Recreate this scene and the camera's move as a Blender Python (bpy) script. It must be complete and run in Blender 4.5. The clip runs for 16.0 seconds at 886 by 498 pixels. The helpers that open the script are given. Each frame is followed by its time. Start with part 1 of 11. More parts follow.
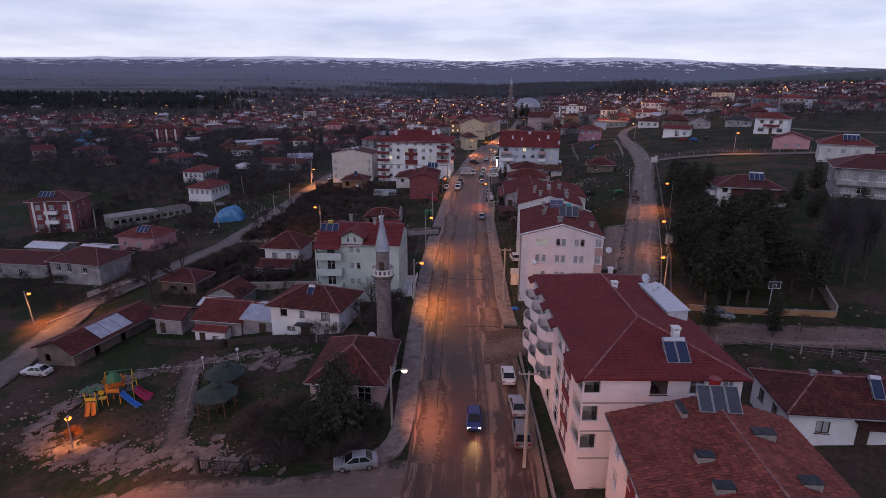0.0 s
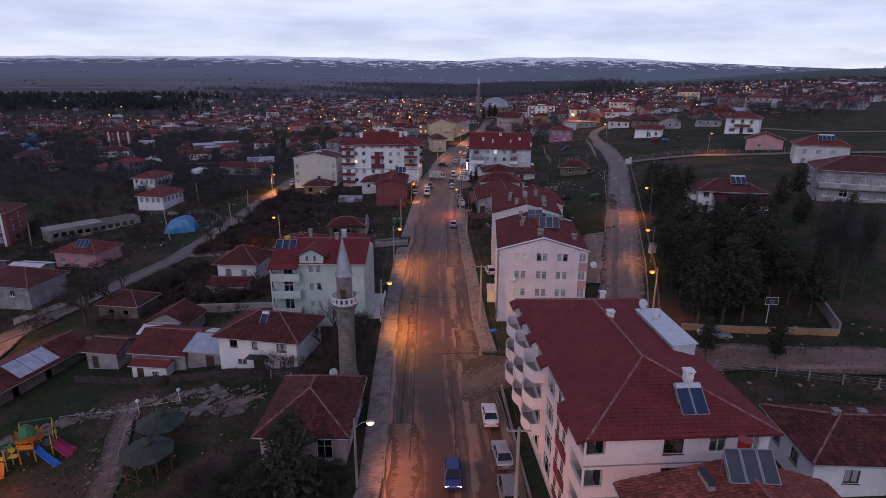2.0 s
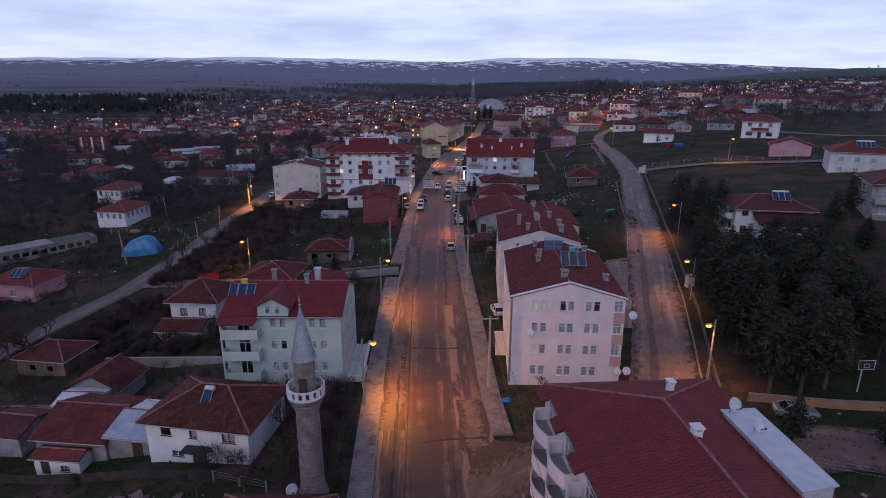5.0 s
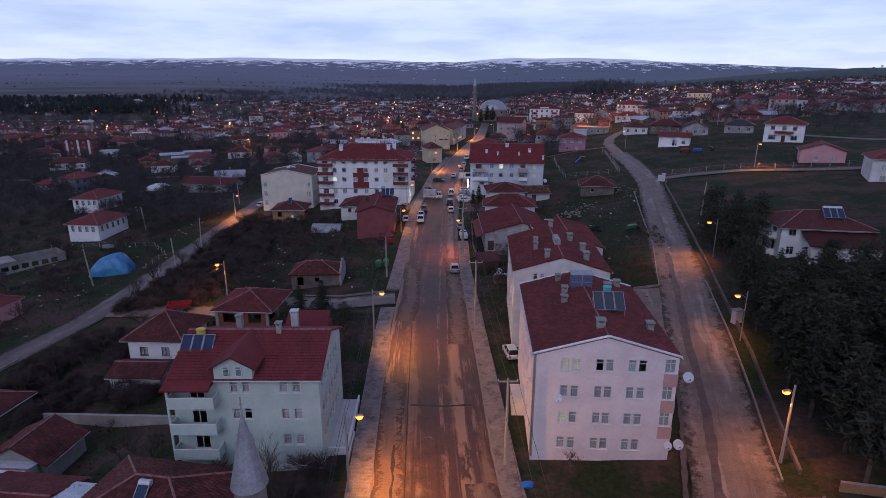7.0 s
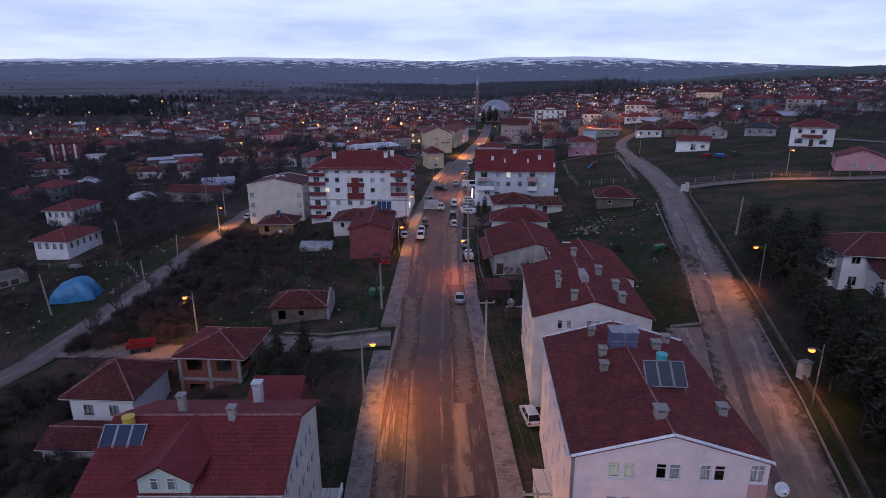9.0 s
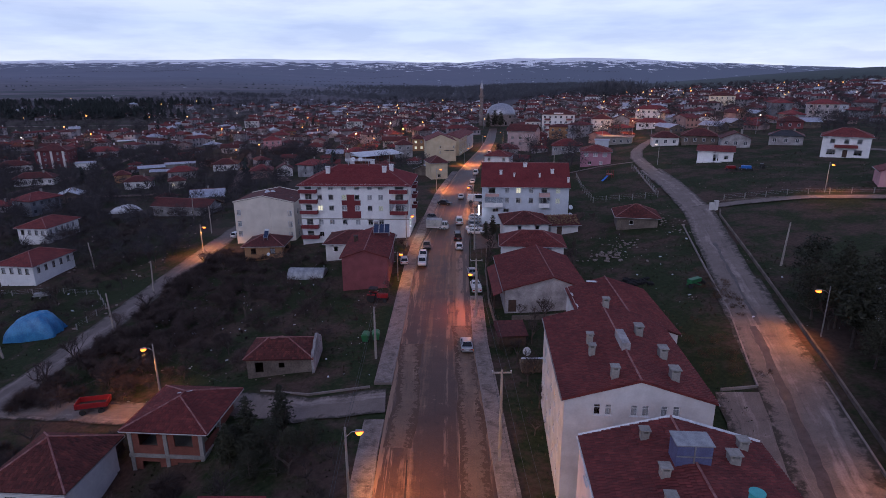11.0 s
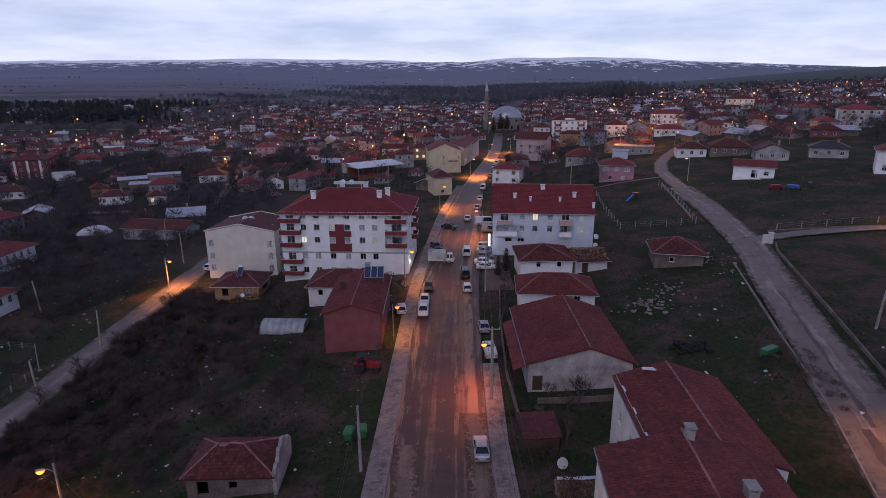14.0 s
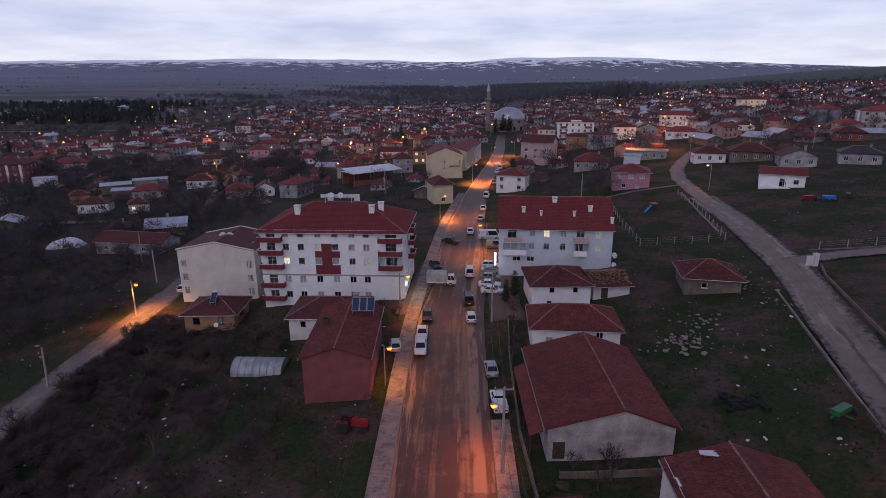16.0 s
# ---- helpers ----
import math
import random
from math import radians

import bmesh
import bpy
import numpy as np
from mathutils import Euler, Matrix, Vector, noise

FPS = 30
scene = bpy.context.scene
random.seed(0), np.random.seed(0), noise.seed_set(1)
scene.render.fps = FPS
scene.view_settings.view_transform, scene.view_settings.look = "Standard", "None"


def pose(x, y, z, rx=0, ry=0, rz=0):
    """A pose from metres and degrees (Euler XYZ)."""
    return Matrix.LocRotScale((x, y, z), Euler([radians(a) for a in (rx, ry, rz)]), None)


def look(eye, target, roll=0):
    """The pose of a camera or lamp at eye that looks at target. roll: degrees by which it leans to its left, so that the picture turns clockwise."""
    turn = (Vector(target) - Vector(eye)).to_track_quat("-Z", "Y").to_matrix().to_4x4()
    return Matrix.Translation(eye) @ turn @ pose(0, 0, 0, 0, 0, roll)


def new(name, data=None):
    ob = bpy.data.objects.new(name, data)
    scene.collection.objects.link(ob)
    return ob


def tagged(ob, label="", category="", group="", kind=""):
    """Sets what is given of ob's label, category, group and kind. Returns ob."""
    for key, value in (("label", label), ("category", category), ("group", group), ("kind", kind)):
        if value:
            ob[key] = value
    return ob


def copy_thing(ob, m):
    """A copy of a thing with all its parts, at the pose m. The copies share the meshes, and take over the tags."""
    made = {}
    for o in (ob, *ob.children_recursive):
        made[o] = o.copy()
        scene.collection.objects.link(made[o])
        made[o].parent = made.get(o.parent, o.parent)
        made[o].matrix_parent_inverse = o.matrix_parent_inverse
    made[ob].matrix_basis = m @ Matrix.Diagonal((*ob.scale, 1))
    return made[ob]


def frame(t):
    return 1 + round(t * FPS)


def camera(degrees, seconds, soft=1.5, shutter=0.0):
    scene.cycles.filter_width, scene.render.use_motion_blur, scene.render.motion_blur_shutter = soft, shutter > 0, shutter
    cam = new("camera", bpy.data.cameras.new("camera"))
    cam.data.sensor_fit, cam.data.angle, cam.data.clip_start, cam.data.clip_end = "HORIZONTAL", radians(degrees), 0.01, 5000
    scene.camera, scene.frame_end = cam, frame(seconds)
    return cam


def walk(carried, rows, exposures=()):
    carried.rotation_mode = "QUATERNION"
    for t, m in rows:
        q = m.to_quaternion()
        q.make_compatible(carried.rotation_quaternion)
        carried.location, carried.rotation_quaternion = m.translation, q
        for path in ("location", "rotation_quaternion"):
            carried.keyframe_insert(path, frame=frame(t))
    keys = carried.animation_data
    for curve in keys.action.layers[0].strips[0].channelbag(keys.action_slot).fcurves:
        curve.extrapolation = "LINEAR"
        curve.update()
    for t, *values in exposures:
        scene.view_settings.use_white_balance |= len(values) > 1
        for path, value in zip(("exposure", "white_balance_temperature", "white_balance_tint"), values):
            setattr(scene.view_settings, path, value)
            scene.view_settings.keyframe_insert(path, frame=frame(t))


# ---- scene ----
# camera and its flight: seconds, place, pitch, heading, lean
FLIGHT = [
    (0.0, 0.81, 3.03, 35.76, -16.55, 2.59, 0.26),
    (0.5, 0.73, 5.31, 35.76, -16.55, 1.32, 0.26),
    (1.0, 0.57, 7.54, 35.76, -16.55, 0.11, 0.26),
    (1.5, 0.43, 9.75, 35.77, -16.56, -0.28, 0.24),
    (2.0, 0.32, 12.17, 35.79, -16.57, -0.62, 0.21),
    (2.5, 0.25, 14.81, 35.81, -16.57, -0.86, 0.17),
    (3.0, 0.18, 17.71, 35.82, -16.57, -1.05, 0.13),
    (3.5, 0.11, 20.84, 35.83, -16.56, -1.20, 0.10),
    (4.0, 0.06, 24.22, 35.83, -16.54, -1.27, 0.08),
    (6.5, -0.11, 41.96, 35.79, -16.45, -1.27, 0.00),
    (7.0, -0.13, 45.60, 35.81, -16.45, -1.24, -0.03),
    (7.5, -0.14, 49.27, 35.85, -16.48, -1.21, -0.07),
    (8.0, -0.15, 52.90, 35.92, -16.52, -1.20, -0.13),
    (8.5, -0.12, 56.53, 36.06, -16.55, -1.17, -0.18),
    (9.0, -0.09, 60.11, 36.33, -16.54, -1.09, -0.21),
    (11.5, 0.03, 77.77, 38.16, -16.40, -0.69, -0.28),
    (12.0, -0.00, 81.37, 38.57, -16.39, -0.65, -0.29),
    (12.5, -0.09, 84.99, 38.99, -16.40, -0.64, -0.29),
    (13.0, -0.15, 88.51, 39.35, -16.43, -0.61, -0.31),
    (13.5, -0.15, 92.00, 39.62, -16.46, -0.54, -0.33),
    (14.0, -0.14, 95.50, 39.80, -16.48, -0.48, -0.34),
    (14.5, -0.13, 98.98, 39.88, -16.50, -0.45, -0.34),
    (15.0, -0.10, 102.39, 39.90, -16.50, -0.45, -0.35),
    (15.5, -0.04, 105.81, 39.91, -16.50, -0.47, -0.36),
    (16.0, 0.02, 109.30, 39.91, -16.49, -0.42, -0.36),
]


def gimbal(x, y, z, pitch, heading, lean):
    return pose(x, y, z, 90 + pitch, 0, heading) @ pose(0, 0, 0, 0, 0, lean)


cam = camera(75.66, 16.0, soft=0.8)
walk(cam, [(t, gimbal(*row)) for t, *row in FLIGHT], [(0.0, 0.0, 6260, 17), (3.5, 0.0, 6000, 15), (7.5, 0.0, 5580, 13), (12.5, 0.0, 5720, 14), (16.0, 0.0, 6360, 16)])

# ---- world: overcast sky at dusk ----
sky_world = bpy.data.worlds.new("dusk_sky")
scene.world = sky_world
sky_world.use_nodes = True
wn, wl = sky_world.node_tree.nodes, sky_world.node_tree.links
wn.clear()
SUN_ELEVATION, SUN_TURN = radians(38), radians(200)
w_out = wn.new("ShaderNodeOutputWorld")
w_bg = wn.new("ShaderNodeBackground")
w_sky = wn.new("ShaderNodeTexSky")
w_sky.sky_type, w_sky.sun_disc = "NISHITA", False
w_sky.sun_elevation, w_sky.sun_rotation = SUN_ELEVATION, SUN_TURN
w_co = wn.new("ShaderNodeTexCoord")
w_map = wn.new("ShaderNodeMapping")
w_map.inputs["Scale"].default_value = (2.2, 2.2, 13.0)
w_cloud = wn.new("ShaderNodeTexNoise")
w_cloud.inputs["Scale"].default_value, w_cloud.inputs["Detail"].default_value = 3.0, 8.0
w_cloud.inputs["Roughness"].default_value = 0.52
w_cramp = wn.new("ShaderNodeValToRGB")
w_cramp.color_ramp.elements[0].position, w_cramp.color_ramp.elements[0].color = 0.36, (0.73, 0.755, 0.83, 1)
w_cramp.color_ramp.elements[1].position, w_cramp.color_ramp.elements[1].color = 0.64, (1.0, 1.0, 1.0, 1)
w_sep = wn.new("ShaderNodeSeparateXYZ")
w_grad = wn.new("ShaderNodeValToRGB")
cr = w_grad.color_ramp
cr.elements[0].position, cr.elements[0].color = 0.0, (0.91, 0.925, 1.0, 1)
cr.elements[1].position, cr.elements[1].color = 1.0, (0.198, 0.208, 0.33, 1)
for at, col in ((0.03, (0.83, 0.855, 0.95, 1)), (0.045, (0.83, 0.86, 0.955, 1)), (0.062, (0.75, 0.795, 0.925, 1)), (0.085, (0.695, 0.75, 0.905, 1)), (0.105, (0.76, 0.795, 0.92, 1)), (0.14, (0.89, 0.895, 0.965, 1)), (0.24, (0.375, 0.40, 0.57, 1)), (0.5, (0.268, 0.282, 0.425, 1))):
    e = cr.elements.new(at)
    e.color = col
w_mul = wn.new("ShaderNodeMix")
w_mul.data_type, w_mul.blend_type = "RGBA", "MULTIPLY"
w_mul.inputs[0].default_value = 0.85
w_mix = wn.new("ShaderNodeMix")
w_mix.data_type, w_mix.blend_type = "RGBA", "ADD"
w_mix.inputs[0].default_value = 0.012
wl.new(w_co.outputs["Generated"], w_map.inputs[0])
wl.new(w_map.outputs[0], w_cloud.inputs["Vector"])
wl.new(w_cloud.outputs[0], w_cramp.inputs[0])
wl.new(w_co.outputs["Generated"], w_sep.inputs[0])
wl.new(w_sep.outputs["Z"], w_grad.inputs[0])
wl.new(w_grad.outputs[0], w_mul.inputs[6])
wl.new(w_cramp.outputs[0], w_mul.inputs[7])
w_bmap = wn.new("ShaderNodeMapping")
w_bmap.inputs["Scale"].default_value = (3.4, 3.4, 16.0)
w_bank = wn.new("ShaderNodeTexNoise")
w_bank.inputs["Scale"].default_value, w_bank.inputs["Detail"].default_value = 2.4, 6.0
w_bramp = wn.new("ShaderNodeValToRGB")
w_bramp.color_ramp.elements[0].position, w_bramp.color_ramp.elements[0].color = 0.47, (0, 0, 0, 1)
w_bramp.color_ramp.elements[1].position, w_bramp.color_ramp.elements[1].color = 0.56, (1, 1, 1, 1)
w_low = wn.new("ShaderNodeValToRGB")
w_low.color_ramp.elements[0].position, w_low.color_ramp.elements[0].color = 0.018, (0.85, 0.85, 0.85, 1)
w_low.color_ramp.elements[1].position, w_low.color_ramp.elements[1].color = 0.052, (0, 0, 0, 1)
w_bfac = wn.new("ShaderNodeMath")
w_bfac.operation = "MULTIPLY"
w_bmix = wn.new("ShaderNodeMix")
w_bmix.data_type = "RGBA"
w_bmix.inputs[7].default_value = (0.97, 0.965, 1.02, 1)
wl.new(w_co.outputs["Generated"], w_bmap.inputs[0])
wl.new(w_bmap.outputs[0], w_bank.inputs["Vector"])
wl.new(w_bank.outputs[0], w_bramp.inputs[0])
wl.new(w_sep.outputs["Z"], w_low.inputs[0])
wl.new(w_bramp.outputs[0], w_bfac.inputs[0])
wl.new(w_low.outputs[0], w_bfac.inputs[1])
wl.new(w_bfac.outputs[0], w_bmix.inputs[0])
wl.new(w_mul.outputs[2], w_bmix.inputs[6])
wl.new(w_bmix.outputs[2], w_mix.inputs[6])
wl.new(w_sky.outputs[0], w_mix.inputs[7])
wl.new(w_mix.outputs[2], w_bg.inputs["Color"])
w_bg.inputs["Strength"].default_value = 0.95
wl.new(w_bg.outputs[0], w_out.inputs["Surface"])

sun_data = bpy.data.lights.new("sun", "SUN")
sun_data.energy, sun_data.angle, sun_data.color = 0.5, radians(40), (1.0, 0.9, 0.92)
sun = new("sun", sun_data)
sun.matrix_world = look((0, 0, 0), (-math.sin(SUN_TURN) * math.cos(SUN_ELEVATION), -math.cos(SUN_TURN) * math.cos(SUN_ELEVATION), -math.sin(SUN_ELEVATION)))

SODIUM, WARM, COOL = (1.0, 0.32, 0.05), (1.0, 0.6, 0.28), (0.95, 1.0, 0.75)


def lamp_light(x, y, z, power, color=SODIUM, radius=0.2):
    data = bpy.data.lights.new("lamp_light", "POINT")
    data.energy, data.color, data.shadow_soft_size = power, color, radius
    ob = new("lamp_light", data)
    ob.location = (x, y, z)
    return ob


# ---- materials ----
def nodes_of(name):
    m = bpy.data.materials.new(name)
    m.use_nodes = True
    t = m.node_tree
    return m, t.nodes, t.links, t.nodes["Principled BSDF"]


def noise_node(nd, ln, vec, scale, detail=4.0, rough=0.55):
    n = nd.new("ShaderNodeTexNoise")
    n.inputs["Scale"].default_value, n.inputs["Detail"].default_value, n.inputs["Roughness"].default_value = scale, detail, rough
    ln.new(vec, n.inputs["Vector"])
    return n.outputs[0]


def ramp_node(nd, ln, fac, stops):
    r = nd.new("ShaderNodeValToRGB")
    r.color_ramp.elements[0].position, r.color_ramp.elements[0].color = stops[0][0], (*stops[0][1], 1)
    r.color_ramp.elements[1].position, r.color_ramp.elements[1].color = stops[-1][0], (*stops[-1][1], 1)
    for at, col in stops[1:-1]:
        r.color_ramp.elements.new(at).color = (*col, 1)
    ln.new(fac, r.inputs[0])
    return r.outputs[0]


def mix_node(nd, ln, a, b, fac, how="MIX"):
    m = nd.new("ShaderNodeMix")
    m.data_type, m.blend_type = "RGBA", how
    for socket, value in ((m.inputs[6], a), (m.inputs[7], b)):
        if isinstance(value, tuple):
            socket.default_value = (*value, 1)
        else:
            ln.new(value, socket)
    if isinstance(fac, (int, float)):
        m.inputs[0].default_value = fac
    else:
        ln.new(fac, m.inputs[0])
    return m.outputs[2]


def math_node(nd, ln, how, a, b=0.0):
    m = nd.new("ShaderNodeMath")
    m.operation = how
    for socket, value in ((m.inputs[0], a), (m.inputs[1], b)):
        if isinstance(value, (int, float)):
            socket.default_value = value
        else:
            ln.new(value, socket)
    return m.outputs[0]


def bump_node(nd, ln, bs, height, strength, distance=0.02):
    b = nd.new("ShaderNodeBump")
    b.inputs["Strength"].default_value, b.inputs["Distance"].default_value = strength, distance
    ln.new(height, b.inputs["Height"])
    ln.new(b.outputs[0], bs.inputs["Normal"])


def surface(name, a, b, scale=0.6, fine=9.0, rough=0.85, metal=0.0, bump=0.3, vary=0.0, stretch=(1, 1, 1), coords="Object", depth=0.02, grit=1.0):
    """A material with large stains between two colours, fine grain, relief and a little difference from object to object."""
    m, nd, ln, bs = nodes_of(name)
    co = nd.new("ShaderNodeTexCoord")
    mp = nd.new("ShaderNodeMapping")
    mp.inputs["Scale"].default_value = stretch
    ln.new(co.outputs[coords], mp.inputs[0])
    n1 = noise_node(nd, ln, mp.outputs[0], scale, 5.0)
    n2 = noise_node(nd, ln, mp.outputs[0], fine, 3.0)
    col = ramp_node(nd, ln, n1, [(0.34, a), (0.66, b)])
    grain = ramp_node(nd, ln, n2, [(0.25, (1 - 0.26 * grit,) * 3), (0.75, (1 + 0.16 * grit,) * 3)])
    col = mix_node(nd, ln, col, grain, 1.0, "MULTIPLY")
    if vary:
        oi = nd.new("ShaderNodeObjectInfo")
        tone = ramp_node(nd, ln, oi.outputs["Random"], [(0.0, (1 - vary, 1 - vary * 0.9, 1 - vary * 0.8)), (1.0, (1 + vary, 1 + vary * 0.8, 1 + vary * 0.7))])
        col = mix_node(nd, ln, col, tone, 1.0, "MULTIPLY")
    ln.new(col, bs.inputs["Base Color"])
    bs.inputs["Roughness"].default_value, bs.inputs["Metallic"].default_value = rough, metal
    bump_node(nd, ln, bs, n2, bump, depth)
    return m


def tiled(name, a, b, old=0.0, vary=0.0, wide=0.3, high=0.36):
    """Roof tiles in courses, laid along the UV map in metres."""
    m, nd, ln, bs = nodes_of(name)
    uv = nd.new("ShaderNodeUVMap")
    br = nd.new("ShaderNodeTexBrick")
    br.offset = 0.5
    br.inputs["Scale"].default_value = 1.0
    br.inputs["Brick Width"].default_value, br.inputs["Row Height"].default_value = wide, high
    br.inputs["Mortar Size"].default_value, br.inputs["Mortar Smooth"].default_value = 0.022, 0.6
    lo = 0.88 - 0.3 * old
    br.inputs["Color1"].default_value = (lo, lo, lo, 1)
    br.inputs["Color2"].default_value = (1.14 + 0.3 * old, 1.14 + 0.2 * old, 1.14 + 0.1 * old, 1)
    br.inputs["Mortar"].default_value = (0.55, 0.55, 0.55, 1)
    ln.new(uv.outputs[0], br.inputs["Vector"])
    co = nd.new("ShaderNodeTexCoord")
    n1 = noise_node(nd, ln, co.outputs["Object"], 0.35, 6.0, 0.6)
    n2 = noise_node(nd, ln, co.outputs["Object"], 2.6, 5.0, 0.65)
    col = ramp_node(nd, ln, n1, [(0.32, a), (0.68, b)])
    moss = ramp_node(nd, ln, n2, [(0.62 - 0.2 * old, (0, 0, 0)), (0.72, (1, 1, 1))])
    col = mix_node(nd, ln, col, (0.040, 0.022, 0.022), math_node(nd, ln, "MULTIPLY", moss, 0.25 + 0.5 * old))
    col = mix_node(nd, ln, col, br.outputs[0], 0.75, "MULTIPLY")
    if vary:
        oi = nd.new("ShaderNodeObjectInfo")
        tone = ramp_node(nd, ln, oi.outputs["Random"], [(0.0, (1 - vary, 1 - vary, 1 - vary)), (0.5, (1, 1, 1)), (1.0, (1 + vary, 1 + 0.5 * vary, 1 + 0.5 * vary))])
        col = mix_node(nd, ln, col, tone, 1.0, "MULTIPLY")
    ln.new(col, bs.inputs["Base Color"])
    bs.inputs["Roughness"].default_value = 0.72
    bs.inputs["Specular IOR Level"].default_value = 0.3
    wv = nd.new("ShaderNodeTexWave")
    wv.bands_direction = "X"
    wv.inputs["Scale"].default_value = 1.3
    ln.new(uv.outputs[0], wv.inputs["Vector"])
    bump_node(nd, ln, bs, math_node(nd, ln, "ADD", br.outputs[0], math_node(nd, ln, "MULTIPLY", wv.outputs[0], 0.5)), 0.6, 0.04)
    return m


def roof_pieces(name, a, b, vary=0.25, stain=0.3):
    """Single roof tiles that differ from piece to piece, with lichen in patches."""
    m, nd, ln, bs = nodes_of(name)
    gm, oi, co = nd.new("ShaderNodeNewGeometry"), nd.new("ShaderNodeObjectInfo"), nd.new("ShaderNodeTexCoord")
    chance = math_node(nd, ln, "FRACT", math_node(nd, ln, "ADD", gm.outputs["Random Per Island"], oi.outputs["Random"]))
    n1 = noise_node(nd, ln, gm.outputs["Position"], 0.4, 6.0, 0.65)
    n2 = noise_node(nd, ln, gm.outputs["Position"], 2.2, 5.0, 0.65)
    col = ramp_node(nd, ln, n1, [(0.32, a), (0.68, b)])
    col = mix_node(nd, ln, col, ramp_node(nd, ln, chance, [(0.0, (1 - vary, 1 - vary, 1 - vary)), (0.8, (1.05, 1.05, 1.05)), (1.0, (1 + vary, 1 + 0.8 * vary, 1 + 0.7 * vary))]), 1.0, "MULTIPLY")
    col = mix_node(nd, ln, col, (0.038, 0.024, 0.022), math_node(nd, ln, "MULTIPLY", ramp_node(nd, ln, n2, [(0.5, (0, 0, 0)), (0.7, (1, 1, 1))]), stain))
    ln.new(col, bs.inputs["Base Color"])
    bs.inputs["Roughness"].default_value = 0.75
    bs.inputs["Specular IOR Level"].default_value = 0.3
    bump_node(nd, ln, bs, n2, 0.2, 0.02)
    return m


def plain(name, col, rough=0.5, metal=0.0):
    return surface(name, tuple(c * 0.9 for c in col), tuple(min(1, c * 1.06) for c in col), 1.5, 24.0, rough, metal, 0.08, 0.06)


def glowing(name, col, power):
    m, nd, ln, bs = nodes_of(name)
    bs.inputs["Base Color"].default_value = (*col, 1)
    bs.inputs["Emission Color"].default_value = (*col, 1)
    bs.inputs["Emission Strength"].default_value = power
    return m


ROOF_NEW = tiled("roof_sheet_tiles_crimson", (0.138, 0.020, 0.025), (0.188, 0.031, 0.034), 0.0)
ROOF_RED = tiled("roof_tiles_red", (0.125, 0.024, 0.024), (0.198, 0.043, 0.038), 0.45)
ROOF_OLD = tiled("roof_tiles_weathered", (0.070, 0.019, 0.019), (0.130, 0.034, 0.030), 0.8)
ROOF_CLAY = tiled("roof_tiles_clay", (0.130, 0.034, 0.027), (0.215, 0.066, 0.048), 0.7)
ROOF_TOWN = tiled("roof_tiles_town", (0.118, 0.026, 0.029), (0.210, 0.048, 0.047), 0.6, 0.45)
TILE_NEW = roof_pieces("single_tiles_crimson", (0.148, 0.026, 0.030), (0.202, 0.039, 0.041), 0.10, 0.2)
TILE_RED = roof_pieces("single_tiles_red", (0.108, 0.024, 0.024), (0.180, 0.043, 0.039), 0.28, 0.4)
TILE_OLD = roof_pieces("single_tiles_weathered", (0.078, 0.022, 0.020), (0.146, 0.040, 0.034), 0.42, 0.5)
TILE_CLAY = roof_pieces("single_tiles_clay", (0.185, 0.045, 0.033), (0.300, 0.085, 0.062), 0.38, 0.4)
RIDGE = surface("ridge_tiles", (0.19, 0.060, 0.060), (0.32, 0.17, 0.16), 2.0, 12.0, 0.8, 0, 0.5)
WHITE = surface("wall_white", (0.70, 0.69, 0.70), (0.82, 0.81, 0.81), 0.5, 3.0, 0.88, 0, 0.15, grit=0.28)
OFFWHITE = surface("wall_offwhite", (0.52, 0.50, 0.49), (0.70, 0.68, 0.67), 0.45, 5.0, 0.9, 0, 0.25, 0.10, grit=0.28)
LILAC = surface("wall_pale_rose", (0.66, 0.57, 0.59), (0.77, 0.68, 0.69), 0.4, 3.0, 0.88, 0, 0.15, grit=0.28)
ROSE = surface("wall_rose_panel", (0.44, 0.27, 0.26), (0.52, 0.33, 0.31), 0.6, 7.0, 0.88, 0, 0.15, grit=0.28)
MINT = surface("wall_mint", (0.42, 0.50, 0.465), (0.52, 0.60, 0.56), 0.4, 3.0, 0.88, 0, 0.15, grit=0.28)
CREAM = surface("wall_cream", (0.56, 0.51, 0.45), (0.68, 0.62, 0.55), 0.4, 7.0, 0.88, 0, 0.15, grit=0.28)
PINK = surface("wall_pink", (0.52, 0.27, 0.29), (0.62, 0.34, 0.36), 0.4, 7.0, 0.88, 0, 0.2, grit=0.28)
BRICKRED = surface("wall_dull_red", (0.165, 0.050, 0.058), (0.235, 0.072, 0.080), 0.6, 8.0, 0.9, 0, 0.3)
MAROON = surface("wall_maroon", (0.105, 0.030, 0.038), (0.160, 0.048, 0.056), 0.6, 8.0, 0.9, 0, 0.3)
# cream with some lamplight yellow put into it, for the street-end fronts
YELLOWCREAM = surface("wall_yellow_cream", (0.52, 0.42, 0.28), (0.64, 0.53, 0.37), 0.4, 7.0, 0.88, 0, 0.15, grit=0.28)
MAUVE = surface("wall_mauve", (0.34, 0.165, 0.22), (0.42, 0.215, 0.28), 0.4, 7.0, 0.88, 0, 0.2, grit=0.28)
CRIMSON = surface("panel_crimson", (0.13, 0.016, 0.022), (0.17, 0.024, 0.03), 0.8, 8.0, 0.7, 0, 0.1, grit=0.28)
OCHRE = surface("wall_ochre", (0.32, 0.17, 0.085), (0.42, 0.24, 0.13), 0.6, 7.0, 0.9, 0, 0.3)
